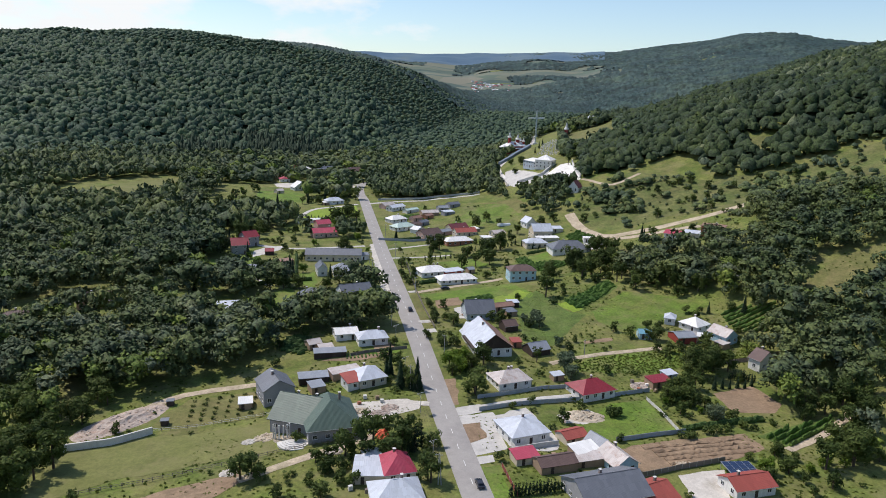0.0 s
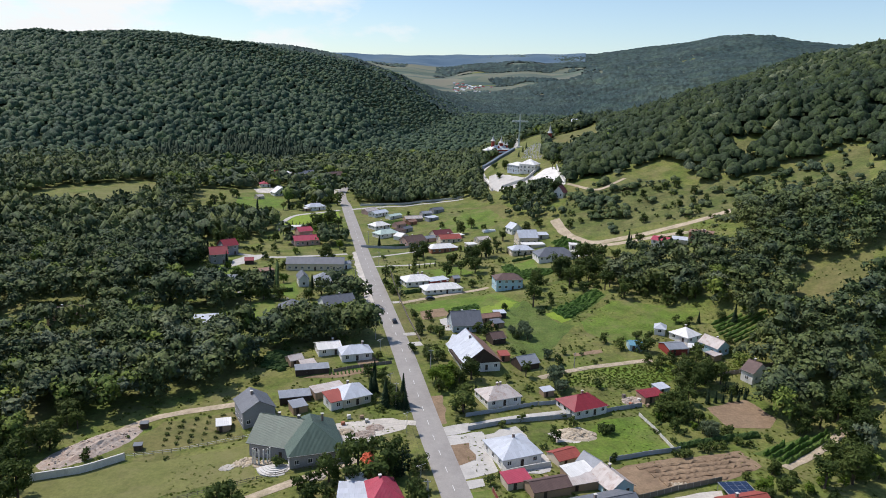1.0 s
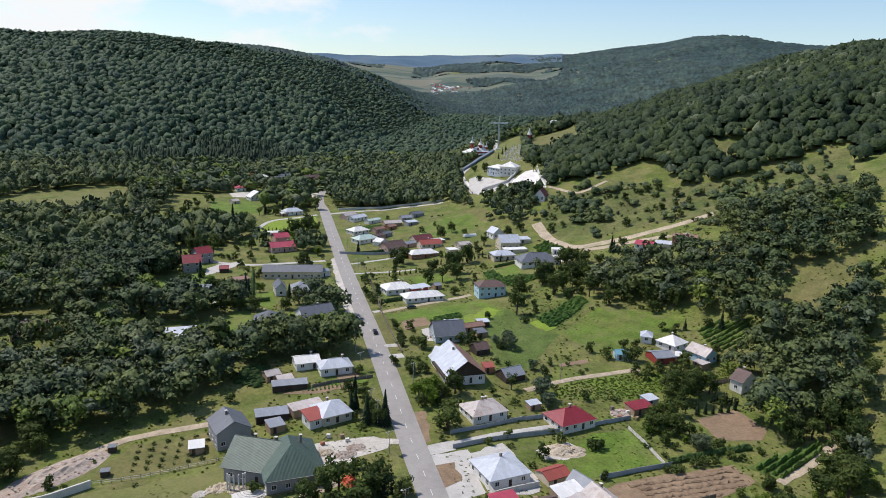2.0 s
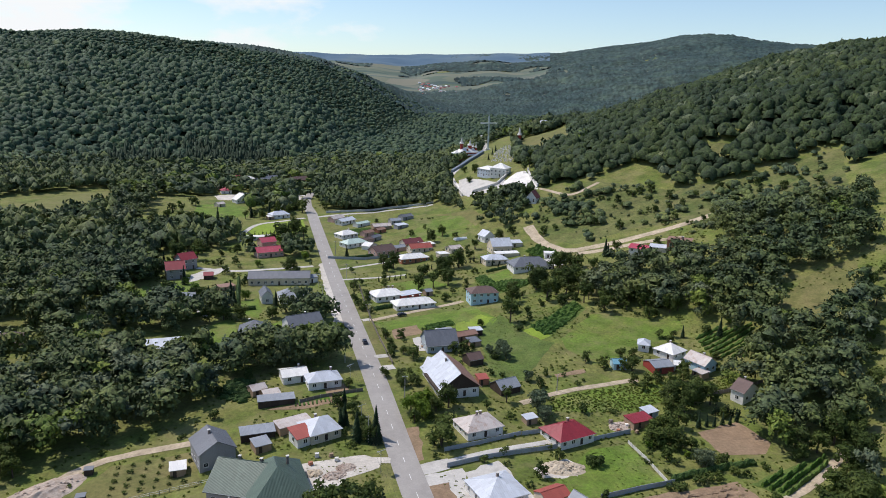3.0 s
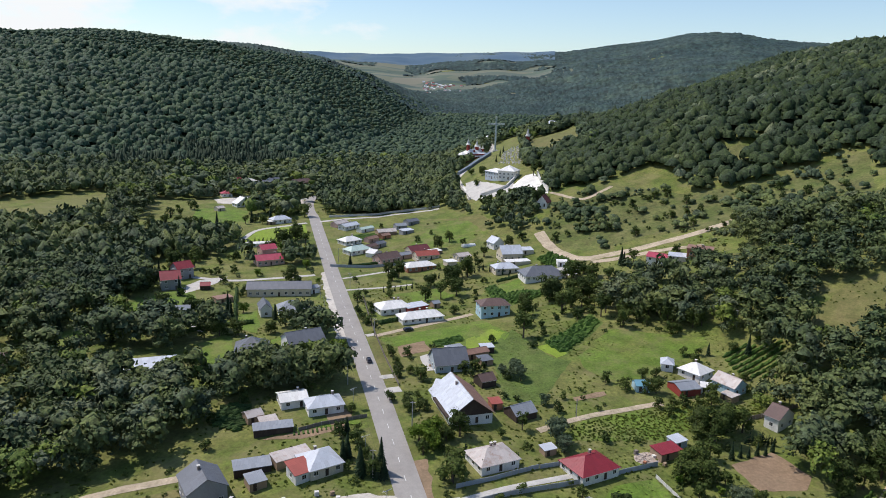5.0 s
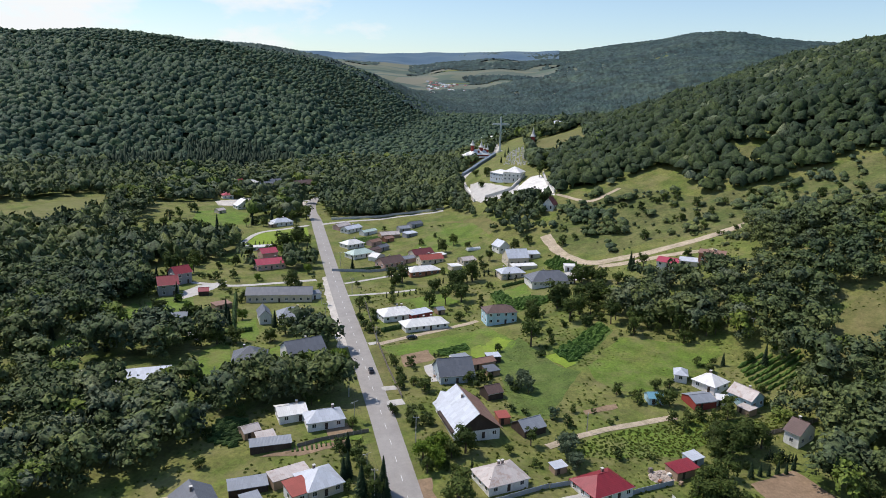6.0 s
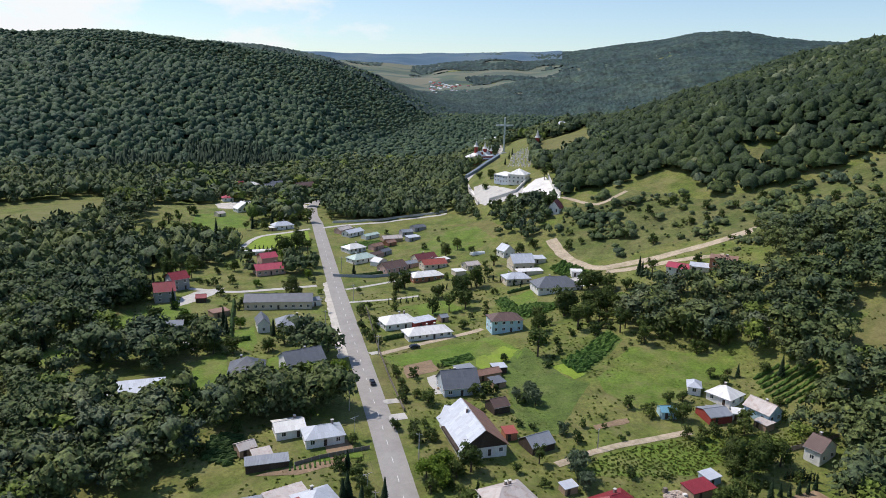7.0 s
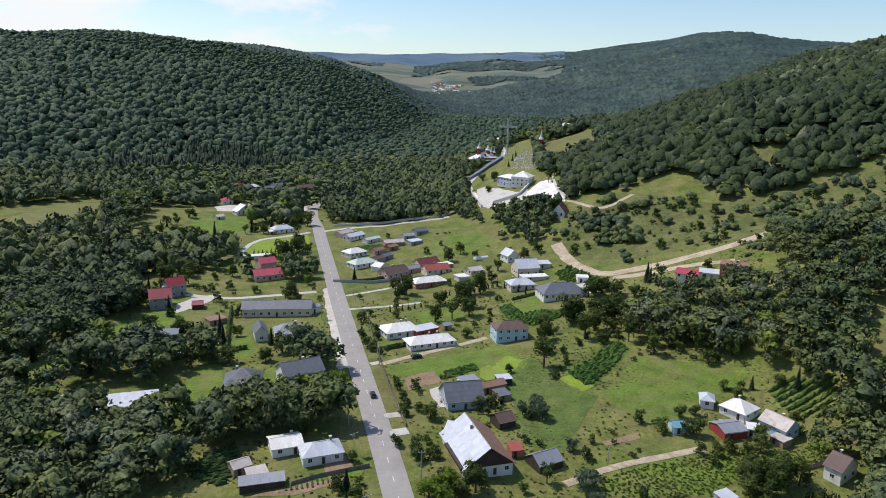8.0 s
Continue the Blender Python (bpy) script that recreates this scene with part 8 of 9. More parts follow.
# ---- trees ----
SINGLE = [
    ('broad', 63.4, 326.3, 1.35),
    ('broad', 85.7, 348.7, 1.35),
    ('broad', 85.3, 369.9, 1.35),
    ('broad', -9.9, 186.7, 1.15),
    ('broad', -1.4, 183.7, 1.15),
    ('broad', -4.7, 179.0, 1.15),
    ('broad', -12.9, 183.4, 1.15),
    ('willow', 58.1, 239.9, 0.75),
    ('willow', 56.7, 243.2, 0.75),
    ('willow', 50.4, 287.1, 0.6),
    ('willow', 48.0, 289.1, 0.6),
    ('willow', 53.7, 285.0, 0.6),
    ('lime', 17.9, 238.5, 1.0),
    ('lime', 14.0, 242.9, 1.0),
    ('fruit', 14.8, 236.2, 1.4),
    ('fruit', 22.3, 243.3, 1.4),
    ('spruce', 133.7, 404.2, 1.1),
    ('spruce', 133.1, 406.5, 1.1),
    ('spruce', 133.9, 409.2, 0.8),
    ('poplar', 2.2, 183.9, 0.8),
    ('poplar', 1.0, 183.8, 0.8),
    ('poplar', -0.1, 183.2, 0.8),
    ('poplar', 3.8, 187.2, 0.8),
    ('spruce', 1.8, 224.9, 1.0),
    ('spruce', 3.2, 224.2, 1.0),
    ('spruce', 0.5, 225.7, 1.0),
    ('spruce', 2.4, 227.5, 1.0),
    ('spruce', -7.2, 235.2, 1.0),
    ('spruce', -8.4, 233.8, 1.0),
    ('thuja', 19.4, 225.7, 1.0),
    ('thuja', 19.8, 223.2, 1.0),
    ('thuja', 22.2, 224.2, 1.0),
    ('thuja', 21.8, 226.6, 1.0),
    ('broad', -41.4, 173.6, 0.8),
    ('broad', -43.8, 171.1, 0.8),
    ('shrub', 66.3, 211.5, 1.5),
    ('shrub', 67.7, 213.5, 1.5),
    ('shrub', 65.7, 213.0, 1.5),
    ('shrub', 85.0, 199.0, 1.5),
    ('shrub', 87.7, 199.1, 1.5),
    ('willow', 99.6, 211.0, 1.0),
    ('broad', 101.3, 232.9, 0.9),
    ('broad', 95.7, 228.6, 0.9),
    ('broad', 91.6, 228.5, 0.9),
    ('broad', 91.5, 222.5, 0.9),
    ('broad', 88.0, 223.5, 0.9),
    ('broad', 95.7, 220.7, 0.9),
    ('lime', -93.9, 338.5, 0.9),
    ('lime', -149.0, 393.5, 0.9),
    ('lime', -93.2, 393.7, 0.9),
    ('lime', -84.2, 374.0, 0.9),
    ('lime', -13.2, 310.7, 1.2),
    ('lime', -25.0, 310.9, 1.2),
    ('lime', -15.7, 303.7, 1.2),
    ('lime', -32.9, 311.1, 1.2),
    ('broad', -69.0, 332.4, 0.9),
    ('broad', -63.5, 335.2, 0.9),
    ('broad', -73.3, 363.3, 0.9),
    ('broad', -37.6, 346.6, 0.9),
    ('broad', -42.8, 337.7, 0.9),
    ('broad', -19.1, 337.3, 0.9),
    ('broad', -24.2, 346.4, 0.9),
    ('broad', -23.4, 337.3, 0.9),
    ('broad', -93.2, 350.5, 0.9),
    ('broad', -86.6, 350.4, 0.9),
    ('broad', -84.1, 338.3, 0.9),
    ('poplar', -62.8, 293.6, 0.7),
    ('poplar', -65.1, 299.6, 0.7),
    ('poplar', -40.4, 287.9, 0.7),
    ('spruce', -65.3, 363.2, 0.9),
    ('spruce', -62.7, 356.5, 0.9),
    ('spruce', -43.4, 356.3, 0.9),
    ('spruce', -82.7, 344.2, 0.9),
    ('spruce', -94.5, 393.7, 0.9),
    ('fruit', 13.6, 310.0, 0.9),
    ('fruit', 10.1, 296.4, 0.9),
    ('fruit', 6.7, 315.1, 0.9),
    ('fruit', 8.9, 290.1, 0.9),
    ('fruit', 5.8, 269.6, 0.9),
    ('fruit', 11.5, 266.2, 0.9),
    ('fruit', 15.5, 262.9, 0.9),
    ('lime', 19.7, 246.4, 1.0),
    ('lime', 17.2, 244.0, 1.0),
    ('fruit', 38.7, 295.6, 1.0),
    ('fruit', 35.8, 289.4, 1.0),
    ('fruit', 33.6, 293.6, 1.0),
    ('fruit', 49.5, 324.2, 1.0),
    ('shrub', 68.6, 322.7, 1.2),
    ('shrub', 66.1, 316.8, 1.2),
    ('shrub', 76.0, 262.4, 1.2),
    ('shrub', 72.5, 270.1, 1.2),
    ('shrub', 90.0, 280.9, 1.2),
    ('fruit', 97.1, 273.2, 1.0),
    ('fruit', 89.9, 275.8, 1.0),
    ('fruit', 97.2, 263.1, 1.0),
    ('fruit', 98.8, 258.1, 1.0),
    ('fruit', 106.7, 264.3, 1.0),
    ('fruit', 111.4, 262.4, 1.0),
    ('fruit', 121.8, 299.9, 1.0),
    ('fruit', 127.5, 298.9, 1.0),
    ('fruit', 116.4, 264.0, 1.0),
    ('broad', 104.0, 245.4, 0.9),
    ('broad', 113.5, 247.6, 0.9),
    ('broad', 104.9, 250.4, 0.9),
    ('broad', 107.6, 242.9, 0.9),
    ('spruce', 131.1, 298.1, 0.8),
    ('spruce', 144.8, 293.4, 0.8),
    ('fruit', -6.7, 362.6, 1.1),
    ('fruit', -0.8, 369.7, 1.1),
    ('fruit', -1.8, 349.2, 1.1),
    ('fruit', -4.1, 352.5, 1.1),
    ('fruit', -7.3, 385.1, 1.1),
    ('fruit', -3.6, 393.3, 1.1),
    ('broad', 26.2, 384.9, 1.0),
    ('broad', 34.4, 389.0, 1.0),
    ('broad', 41.3, 403.8, 1.0),
    ('broad', 42.5, 391.0, 1.0),
    ('broad', 30.9, 410.9, 1.0),
    ('broad', 52.2, 422.6, 1.0),
    ('broad', 57.0, 483.5, 0.75),
    ('broad', 50.1, 497.9, 0.75),
    ('broad', 60.5, 439.3, 0.75),
    ('broad', 66.5, 457.7, 0.75),
    ('fruit', -9.3, 420.1, 0.9),
    ('fruit', 9.4, 422.1, 0.9),
    ('fruit', 39.8, 521.0, 0.8),
    ('fruit', 29.8, 505.5, 0.8),
    ('broad', -69.2, 585.6, 1.0),
    ('broad', -51.2, 586.5, 1.0),
    ('broad', -50.1, 521.8, 1.0),
    ('broad', -42.9, 501.8, 1.0),
    ('broad', -62.1, 482.8, 1.0),
    ('fruit', -20.7, 277.0, 1.0),
    ('fruit', -23.3, 280.3, 1.0),
    ('spruce', -119.2, 351.0, 0.9),
    ('spruce', -124.3, 348.0, 0.9),
    ('spruce', -128.6, 339.1, 0.9),
    ('spruce', -103.8, 327.6, 0.9),
    ('broad', -95.7, 178.0, 1.0),
    ('broad', -97.9, 172.2, 1.0),
    ('broad', -99.3, 166.7, 1.0),
    ('thuja', 20.9, 406.3, 0.9),
    ('thuja', 17.8, 404.9, 0.9),
    ('thuja', 14.7, 403.5, 0.9),
    ('thuja', 11.7, 402.1, 0.9),
    ('thuja', 8.7, 400.7, 0.9),
    ('thuja', 5.7, 399.3, 0.9),
    ('thuja', 49.4, 423.5, 0.9),
    ('thuja', 51.9, 424.9, 0.9),
    ('thuja', 54.4, 426.4, 0.9),
    ('thuja', 57.0, 427.9, 0.9),
    ('thuja', 59.6, 429.4, 0.9),
    ('thuja', 62.2, 430.9, 0.9),
    ('thuja', 62.2, 430.9, 0.9),
    ('thuja', 65.3, 427.0, 0.9),
    ('thuja', 68.3, 423.2, 0.9),
    ('thuja', 71.3, 419.4, 0.9),
    ('thuja', 74.2, 415.6, 0.9),
    ('thuja', -75.5, 504.8, 0.9),
    ('thuja', -73.1, 505.9, 0.9),
    ('thuja', -70.7, 506.9, 0.9),
    ('thuja', -68.3, 508.0, 0.9),
    ('thuja', -65.9, 509.1, 0.9),
    ('thuja', -63.5, 510.1, 0.9),
    ('thuja', -61.1, 511.2, 0.9),
    ('thuja', -58.6, 512.3, 0.9),
    ('thuja', -56.2, 513.3, 0.9),
    ('thuja', -38.9, 306.6, 0.9),
    ('thuja', -38.2, 304.0, 0.9),
    ('thuja', -37.5, 301.5, 0.9),
    ('thuja', -36.9, 299.0, 0.9),
    ('thuja', -36.2, 296.5, 0.9),
    ('thuja', -35.5, 294.1, 0.9),
    ('thuja', -34.9, 291.7, 0.9),
    ('thuja', -34.3, 289.4, 0.9),
    ('thuja', 116.9, 241.0, 0.9),
    ('thuja', 117.9, 240.9, 0.9),
    ('thuja', 118.9, 240.7, 0.9),
    ('thuja', 119.9, 240.6, 0.9),
    ('thuja', 120.9, 240.4, 0.9),
    ('thuja', 121.9, 240.3, 0.9),
    ('thuja', 122.9, 240.1, 0.9),
    ('thuja', 123.8, 240.0, 0.9),
    ('thuja', 124.8, 239.8, 0.9),
    ('thuja', 125.8, 239.7, 0.9),
    ('thuja', 28.8, 420.3, 0.9),
    ('thuja', 32.7, 422.5, 0.9),
    ('thuja', 36.6, 424.0, 0.9),
    ('thuja', 40.6, 425.4, 0.9),
    ('thuja', 44.5, 427.0, 0.9),
    ('thuja', 48.5, 428.5, 0.9),
    ('thuja', 26.8, 161.7, 0.9),
    ('thuja', 27.8, 162.0, 0.9),
    ('thuja', 28.7, 162.2, 0.9),
    ('thuja', 29.7, 162.4, 0.9),
    ('thuja', 30.6, 162.7, 0.9),
    ('thuja', 31.6, 162.9, 0.9),
    ('thuja', 32.5, 163.1, 0.9),
    ('thuja', 33.5, 163.4, 0.9),
    ('thuja', 34.4, 163.6, 0.9),
    ('thuja', 35.4, 163.8, 0.9),
    ('thuja', 36.4, 164.1, 0.9),
    ('thuja', 37.3, 164.3, 0.9),
    ('thuja', 38.3, 164.5, 0.9),
    ('thuja', 39.3, 164.8, 0.9),
    ('thuja', 40.3, 165.0, 0.9),
    ('thuja', 41.3, 165.3, 0.9),
    ('thuja', -7.0, 373.5, 0.9),
    ('thuja', -64.2, 305.7, 0.9),
    ('thuja', -63.5, 302.7, 0.9),
    ('thuja', -62.9, 299.8, 0.9),
    ('thuja', -62.4, 297.0, 0.9),
    ('thuja', -61.8, 294.3, 0.9),
    ('thuja', -61.2, 291.6, 0.9),
    ('shrub', 160.7, 475.2, 1.8),
    ('shrub', 115.2, 473.7, 1.8),
    ('shrub', 238.9, 399.0, 1.8),
    ('shrub', 225.2, 397.8, 1.8),
    ('shrub', 175.1, 427.7, 1.8),
    ('shrub', 229.1, 454.2, 1.8),
    ('shrub', 177.9, 459.0, 1.8),
    ('shrub', 233.2, 389.9, 1.8),
    ('shrub', 162.8, 446.2, 1.8),
    ('shrub', 157.2, 492.0, 1.8),
    ('shrub', 250.0, 400.7, 1.8),
    ('shrub', 213.6, 414.0, 1.8),
    ('shrub', 246.7, 382.4, 1.8),
    ('shrub', 167.3, 498.2, 1.8),
    ('shrub', 120.4, 492.3, 1.8),
    ('shrub', 232.6, 440.3, 1.8),
    ('shrub', 223.6, 456.5, 1.8),
    ('shrub', 180.4, 455.7, 1.8),
    ('shrub', 198.7, 409.7, 1.8),
    ('shrub', 154.7, 490.5, 1.8),
    ('shrub', 240.9, 403.5, 1.8),
    ('shrub', 173.4, 453.7, 1.8),
    ('shrub', 244.5, 419.0, 1.8),
    ('shrub', 182.7, 475.9, 1.8),
    ('shrub', 266.2, 422.0, 1.8),
    ('shrub', 262.0, 412.6, 1.8),
    ('shrub', 175.2, 489.0, 1.8),
    ('shrub', 116.9, 481.9, 1.8),
    ('shrub', 225.2, 451.7, 1.8),
    ('shrub', 186.0, 417.9, 1.8),
    ('shrub', 166.4, 473.6, 1.8),
    ('fruit', 180.2, 454.7, 1.2),
    ('fruit', 253.3, 378.7, 1.2),
    ('fruit', 193.3, 415.9, 1.2),
    ('fruit', 241.8, 395.4, 1.2),
    ('fruit', 252.6, 385.7, 1.2),
    ('fruit', 208.9, 460.5, 1.2),
    ('fruit', 245.0, 452.6, 1.2),
    ('fruit', 129.1, 468.2, 1.2),
    ('fruit', 238.0, 436.7, 1.2),
    ('fruit', 119.8, 467.6, 1.2),
    ('fruit', 196.7, 452.6, 1.2),
    ('fruit', 203.5, 424.7, 1.2),
    ('fruit', 183.4, 432.2, 1.2),
    ('fruit', 187.8, 451.8, 1.2),
    ('fruit', 219.6, 433.2, 1.2),
    ('fruit', 165.4, 482.0, 1.2),
    ('fruit', 188.9, 483.7, 1.2),
    ('fruit', 176.2, 484.4, 1.2),
    ('fruit', 252.4, 434.4, 1.2),
    ('fruit', 181.2, 486.2, 1.2),
    ('fruit', 261.3, 433.7, 1.2),
    ('fruit', 244.8, 395.0, 1.2),
    ('fruit', 249.1, 431.6, 1.2),
    ('fruit', 194.9, 468.7, 1.2),
    ('fruit', 111.7, 464.7, 1.2),
    ('fruit', 219.9, 420.2, 1.2),
    ('fruit', 224.5, 460.2, 1.2),
    ('fruit', 219.5, 419.5, 1.2),
    ('fruit', 153.5, 441.5, 1.2),
    ('fruit', 143.1, 459.4, 1.2),
    ('shrub', -70.6, 219.6, 0.55),
    ('shrub', -70.1, 216.1, 0.55),
    ('shrub', -69.5, 212.6, 0.55),
    ('shrub', -69.0, 209.2, 0.55),
    ('shrub', -68.5, 205.8, 0.55),
    ('shrub', -66.8, 220.5, 0.55),
    ('shrub', -66.4, 217.0, 0.55),
    ('shrub', -65.9, 213.5, 0.55),
    ('shrub', -65.4, 210.1, 0.55),
    ('shrub', -64.9, 206.7, 0.55),
    ('shrub', -63.0, 221.4, 0.55),
    ('shrub', -62.6, 217.9, 0.55),
    ('shrub', -62.2, 214.4, 0.55),
    ('shrub', -61.7, 210.9, 0.55),
    ('shrub', -61.3, 207.5, 0.55),
    ('shrub', -59.1, 222.2, 0.55),
    ('shrub', -58.7, 218.7, 0.55),
    ('shrub', -58.4, 215.2, 0.55),
    ('shrub', -58.0, 211.7, 0.55),
    ('shrub', -57.6, 208.3, 0.55),
    ('shrub', -55.2, 223.0, 0.55),
    ('shrub', -54.9, 219.4, 0.55),
    ('shrub', -54.6, 215.9, 0.55),
    ('shrub', -54.2, 212.4, 0.55),
    ('shrub', -53.9, 209.0, 0.55),
    ('shrub', -51.2, 223.7, 0.55),
    ('shrub', -51.0, 220.1, 0.55),
    ('shrub', -50.7, 216.6, 0.55),
    ('shrub', -50.4, 213.1, 0.55),
    ('shrub', -50.2, 209.7, 0.55),
]


def free(x, y, margin=0.0, plots=True):
    """Whether a tree may stand there: off buildings, roads, tracks and open plots."""
    x, y = np.asarray(x, float), np.asarray(y, float)
    ok = (np.abs(x - axis_x(y) - 0.0165 * (y - 190)) > 8.5 + margin) | (y > 600)
    for a, b in road_line[-6:]:
        ok &= (x - a) ** 2 + (y - b) ** 2 > 100
    for a, b, r in FOOT:
        ok &= (x - a) ** 2 + (y - b) ** 2 > (r + margin) ** 2
    ok &= off_ways(x, y)
    if plots:
        ok &= ~in_any(BARE, x, y)
    return ok


ZONES = [
    ([(103.5, 189.3), (114.0, 189.7), (133.5, 199.7), (149.1, 200.2), (124.7, 162.4), (98.0, 161.7), (93.0, 173.6)], 7.0, (('shrub', 6), ('fruit', 2), ('lime', 2)), 1),
    ([(89.6, 228.4), (106.1, 232.3), (100.6, 215.0), (112.0, 211.6), (88.6, 204.0), (81.7, 216.1)], 6, (('broad', 2), ('fruit', 3), ('shrub', 2)), 2),
    ([(-13.9, 196.2), (2.9, 200.5), (8.2, 187.3), (11.0, 161.3), (3.9, 161.2), (3.4, 173.3), (-3.3, 182.1), (-12.6, 179.7), (-18.1, 173.9), (-23.0, 166.0), (-30.4, 174.7)], 5.6, (('broad', 1.2), ('fruit', 4), ('shrub', 3)), 3),
    ([(-10.9, 266.6), (-3.4, 254.3), (5.1, 221.0), (2.0, 213.6), (-4.7, 220.6), (-12.0, 241.7)], 5.2, (('fruit', 3), ('shrub', 3), ('spruce', 1)), 4),
    ([(-44.2, 169.8), (-20.6, 182.0), (-11.7, 168.7), (-16.4, 158.5), (-38.8, 159.1)], 6, (('shrub', 4), ('fruit', 1)), 5),
    ([(89.9, 414.6), (117.5, 416.1), (106.1, 338.8), (93.5, 333.3), (83.4, 365.9)], 6.5, (('broad', 3), ('fruit', 2)), 6),
    ([(99.5, 323.6), (137.4, 310.7), (139.0, 313.9), (132.9, 339.0), (114.8, 353.1)], 6, (('shrub', 2), ('broad', 2)), 7),
    ([(11.5, 269.2), (16.2, 272.7), (24.7, 248.2), (22.8, 236.5), (12.7, 236.1)], 6, (('fruit', 3), ('shrub', 2), ('lime', 0.5)), 8),
    ([(127.5, 255.8), (135.0, 255.2), (117.8, 215.7), (120.0, 233.7)], 6, (('broad', 3), ('fruit', 1)), 9),
    ([(-62.8, 243.8), (-47.2, 247.4), (-51.5, 233.9), (-72.4, 228.4), (-87.9, 224.1), (-83.3, 232.5)], 7, (('shrub', 4), ('fruit', 1)), 10),
]
for region, step, mix, seed in ZONES:
    rs = random.Random(900 + seed)
    xs, ys = [q[0] for q in region], [q[1] for q in region]
    for x, y in scatter(min(xs), max(xs), min(ys), max(ys), step, 900 + seed, lambda a, b: inside(region, a, b) & free(a, b, 0.0)):
        plant(rs.choices([m[0] for m in mix], [m[1] for m in mix])[0], x, y, rs.uniform(0.7, 1.1))
for kind, x, y, size in SINGLE:
    plant(kind, x, y, size)
# trees and bushes of the roadside gardens, then of the plots under the wood
ROADSIDE = [
    ('lime', 17.7, 239.8, 0.95),
    ('thuja', 19.4, 223.8, 0.90),
    ('thuja', 22.5, 224.5, 0.90),
    ('thuja', 27.5, 237.7, 0.90),
    ('broad', 8.7, 264.7, 0.55),
    ('broad', 11.7, 261.1, 0.50),
    ('fruit', 7.3, 309.4, 0.90),
    ('broad', 9.0, 302.0, 0.50),
    ('fruit', 13.9, 292.2, 0.90),
    ('broad', 66.1, 339.3, 0.95),
    ('willow', 52.1, 290.0, 0.75),
    ('willow', 58.5, 266.5, 0.60),
    ('willow', 58.4, 248.4, 0.80),
    ('willow', 57.7, 238.0, 0.60),
    ('fruit', 39.6, 245.7, 0.90),
    ('shrub', 50.1, 249.2, 1.30),
    ('shrub', 46.5, 239.9, 1.20),
    ('broad', -5.1, 243.7, 0.55),
    ('broad', -1.6, 235.8, 0.50),
    ('spruce', -0.2, 230.2, 0.60),
    ('broad', 0.8, 225.6, 0.60),
    ('spruce', 3.0, 224.5, 0.55),
    ('fruit', -6.7, 261.4, 0.90),
    ('fruit', -4.3, 250.3, 0.80),
    ('broad', -9.6, 192.5, 0.60),
    ('broad', -2.1, 182.4, 0.70),
    ('broad', -10.9, 178.5, 0.70),
]
YARDS = [
    ('thuja', 0.1, 176.7, 0.90),
    ('fruit', 7.8, 186.8, 0.90),
    ('fruit', 25.8, 179.4, 0.90),
    ('shrub', 29.1, 182.4, 1.20),
    ('fruit', 49.9, 287.1, 0.90),
    ('thuja', 31.0, 226.9, 0.80),
    ('thuja', 42.2, 231.6, 0.70),
    ('shrub', 45.3, 271.6, 1.30),
    ('shrub', 49.4, 269.7, 1.20),
    ('fruit', -0.3, 361.8, 0.90),
    ('broad', -2.1, 342.0, 0.50),
    ('broad', 73.6, 336.9, 0.50),
    ('shrub', 64.4, 315.9, 1.30),
    ('shrub', 19.7, 215.7, 1.00),
    ('fruit', 33.6, 212.7, 0.70),
    ('fruit', 40.4, 217.0, 0.70),
    ('shrub', 67.2, 212.7, 2.00),
    ('shrub', 86.7, 198.9, 1.60),
    ('shrub', 93.6, 202.0, 1.50),
    ('shrub', 96.9, 202.8, 1.40),
    ('shrub', 100.1, 203.6, 1.40),
    ('fruit', 89.9, 224.4, 1.20),
    ('lime', 86.9, 222.1, 0.60),
    ('broad', 97.1, 232.4, 0.60),
    ('fruit', 99.7, 220.1, 1.20),
    ('lime', 96.7, 216.4, 0.55),
    ('willow', 99.3, 209.1, 0.60),
]
WOOD_EDGE = [
    ('fruit', 105.9, 212.0, 1.10),
    ('shrub', 106.8, 206.4, 1.60),
    ('shrub', 109.9, 204.6, 1.50),
    ('shrub', 117.9, 208.8, 1.80),
    ('broad', 109.2, 188.4, 0.60),
    ('spruce', 108.3, 233.3, 0.50),
    ('spruce', 111.4, 234.0, 0.50),
    ('spruce', 114.1, 233.9, 0.50),
    ('spruce', 117.3, 234.7, 0.50),
    ('spruce', 120.0, 234.7, 0.50),
    ('spruce', 123.3, 236.5, 0.50),
    ('broad', 102.4, 243.4, 0.60),
    ('broad', 113.2, 250.6, 0.55),
    ('broad', 102.0, 261.9, 0.50),
    ('broad', 124.5, 295.1, 0.55),
    ('broad', 99.4, 284.0, 0.50),
    ('fruit', 112.2, 272.9, 1.00),
    ('shrub', 76.7, 261.6, 1.50),
    ('broad', 162.1, 301.6, 0.60),
    ('broad', 157.9, 307.3, 0.60),
    ('lime', 152.0, 300.2, 0.50),
    ('broad', 137.9, 319.5, 0.60),
    ('broad', 127.2, 317.7, 0.50),
    ('lime', 113.7, 178.8, 0.60),
    ('lime', 122.6, 185.0, 0.70),
    ('fruit', 107.6, 178.8, 1.20),
    ('broad', 142.7, 200.5, 0.60),
]
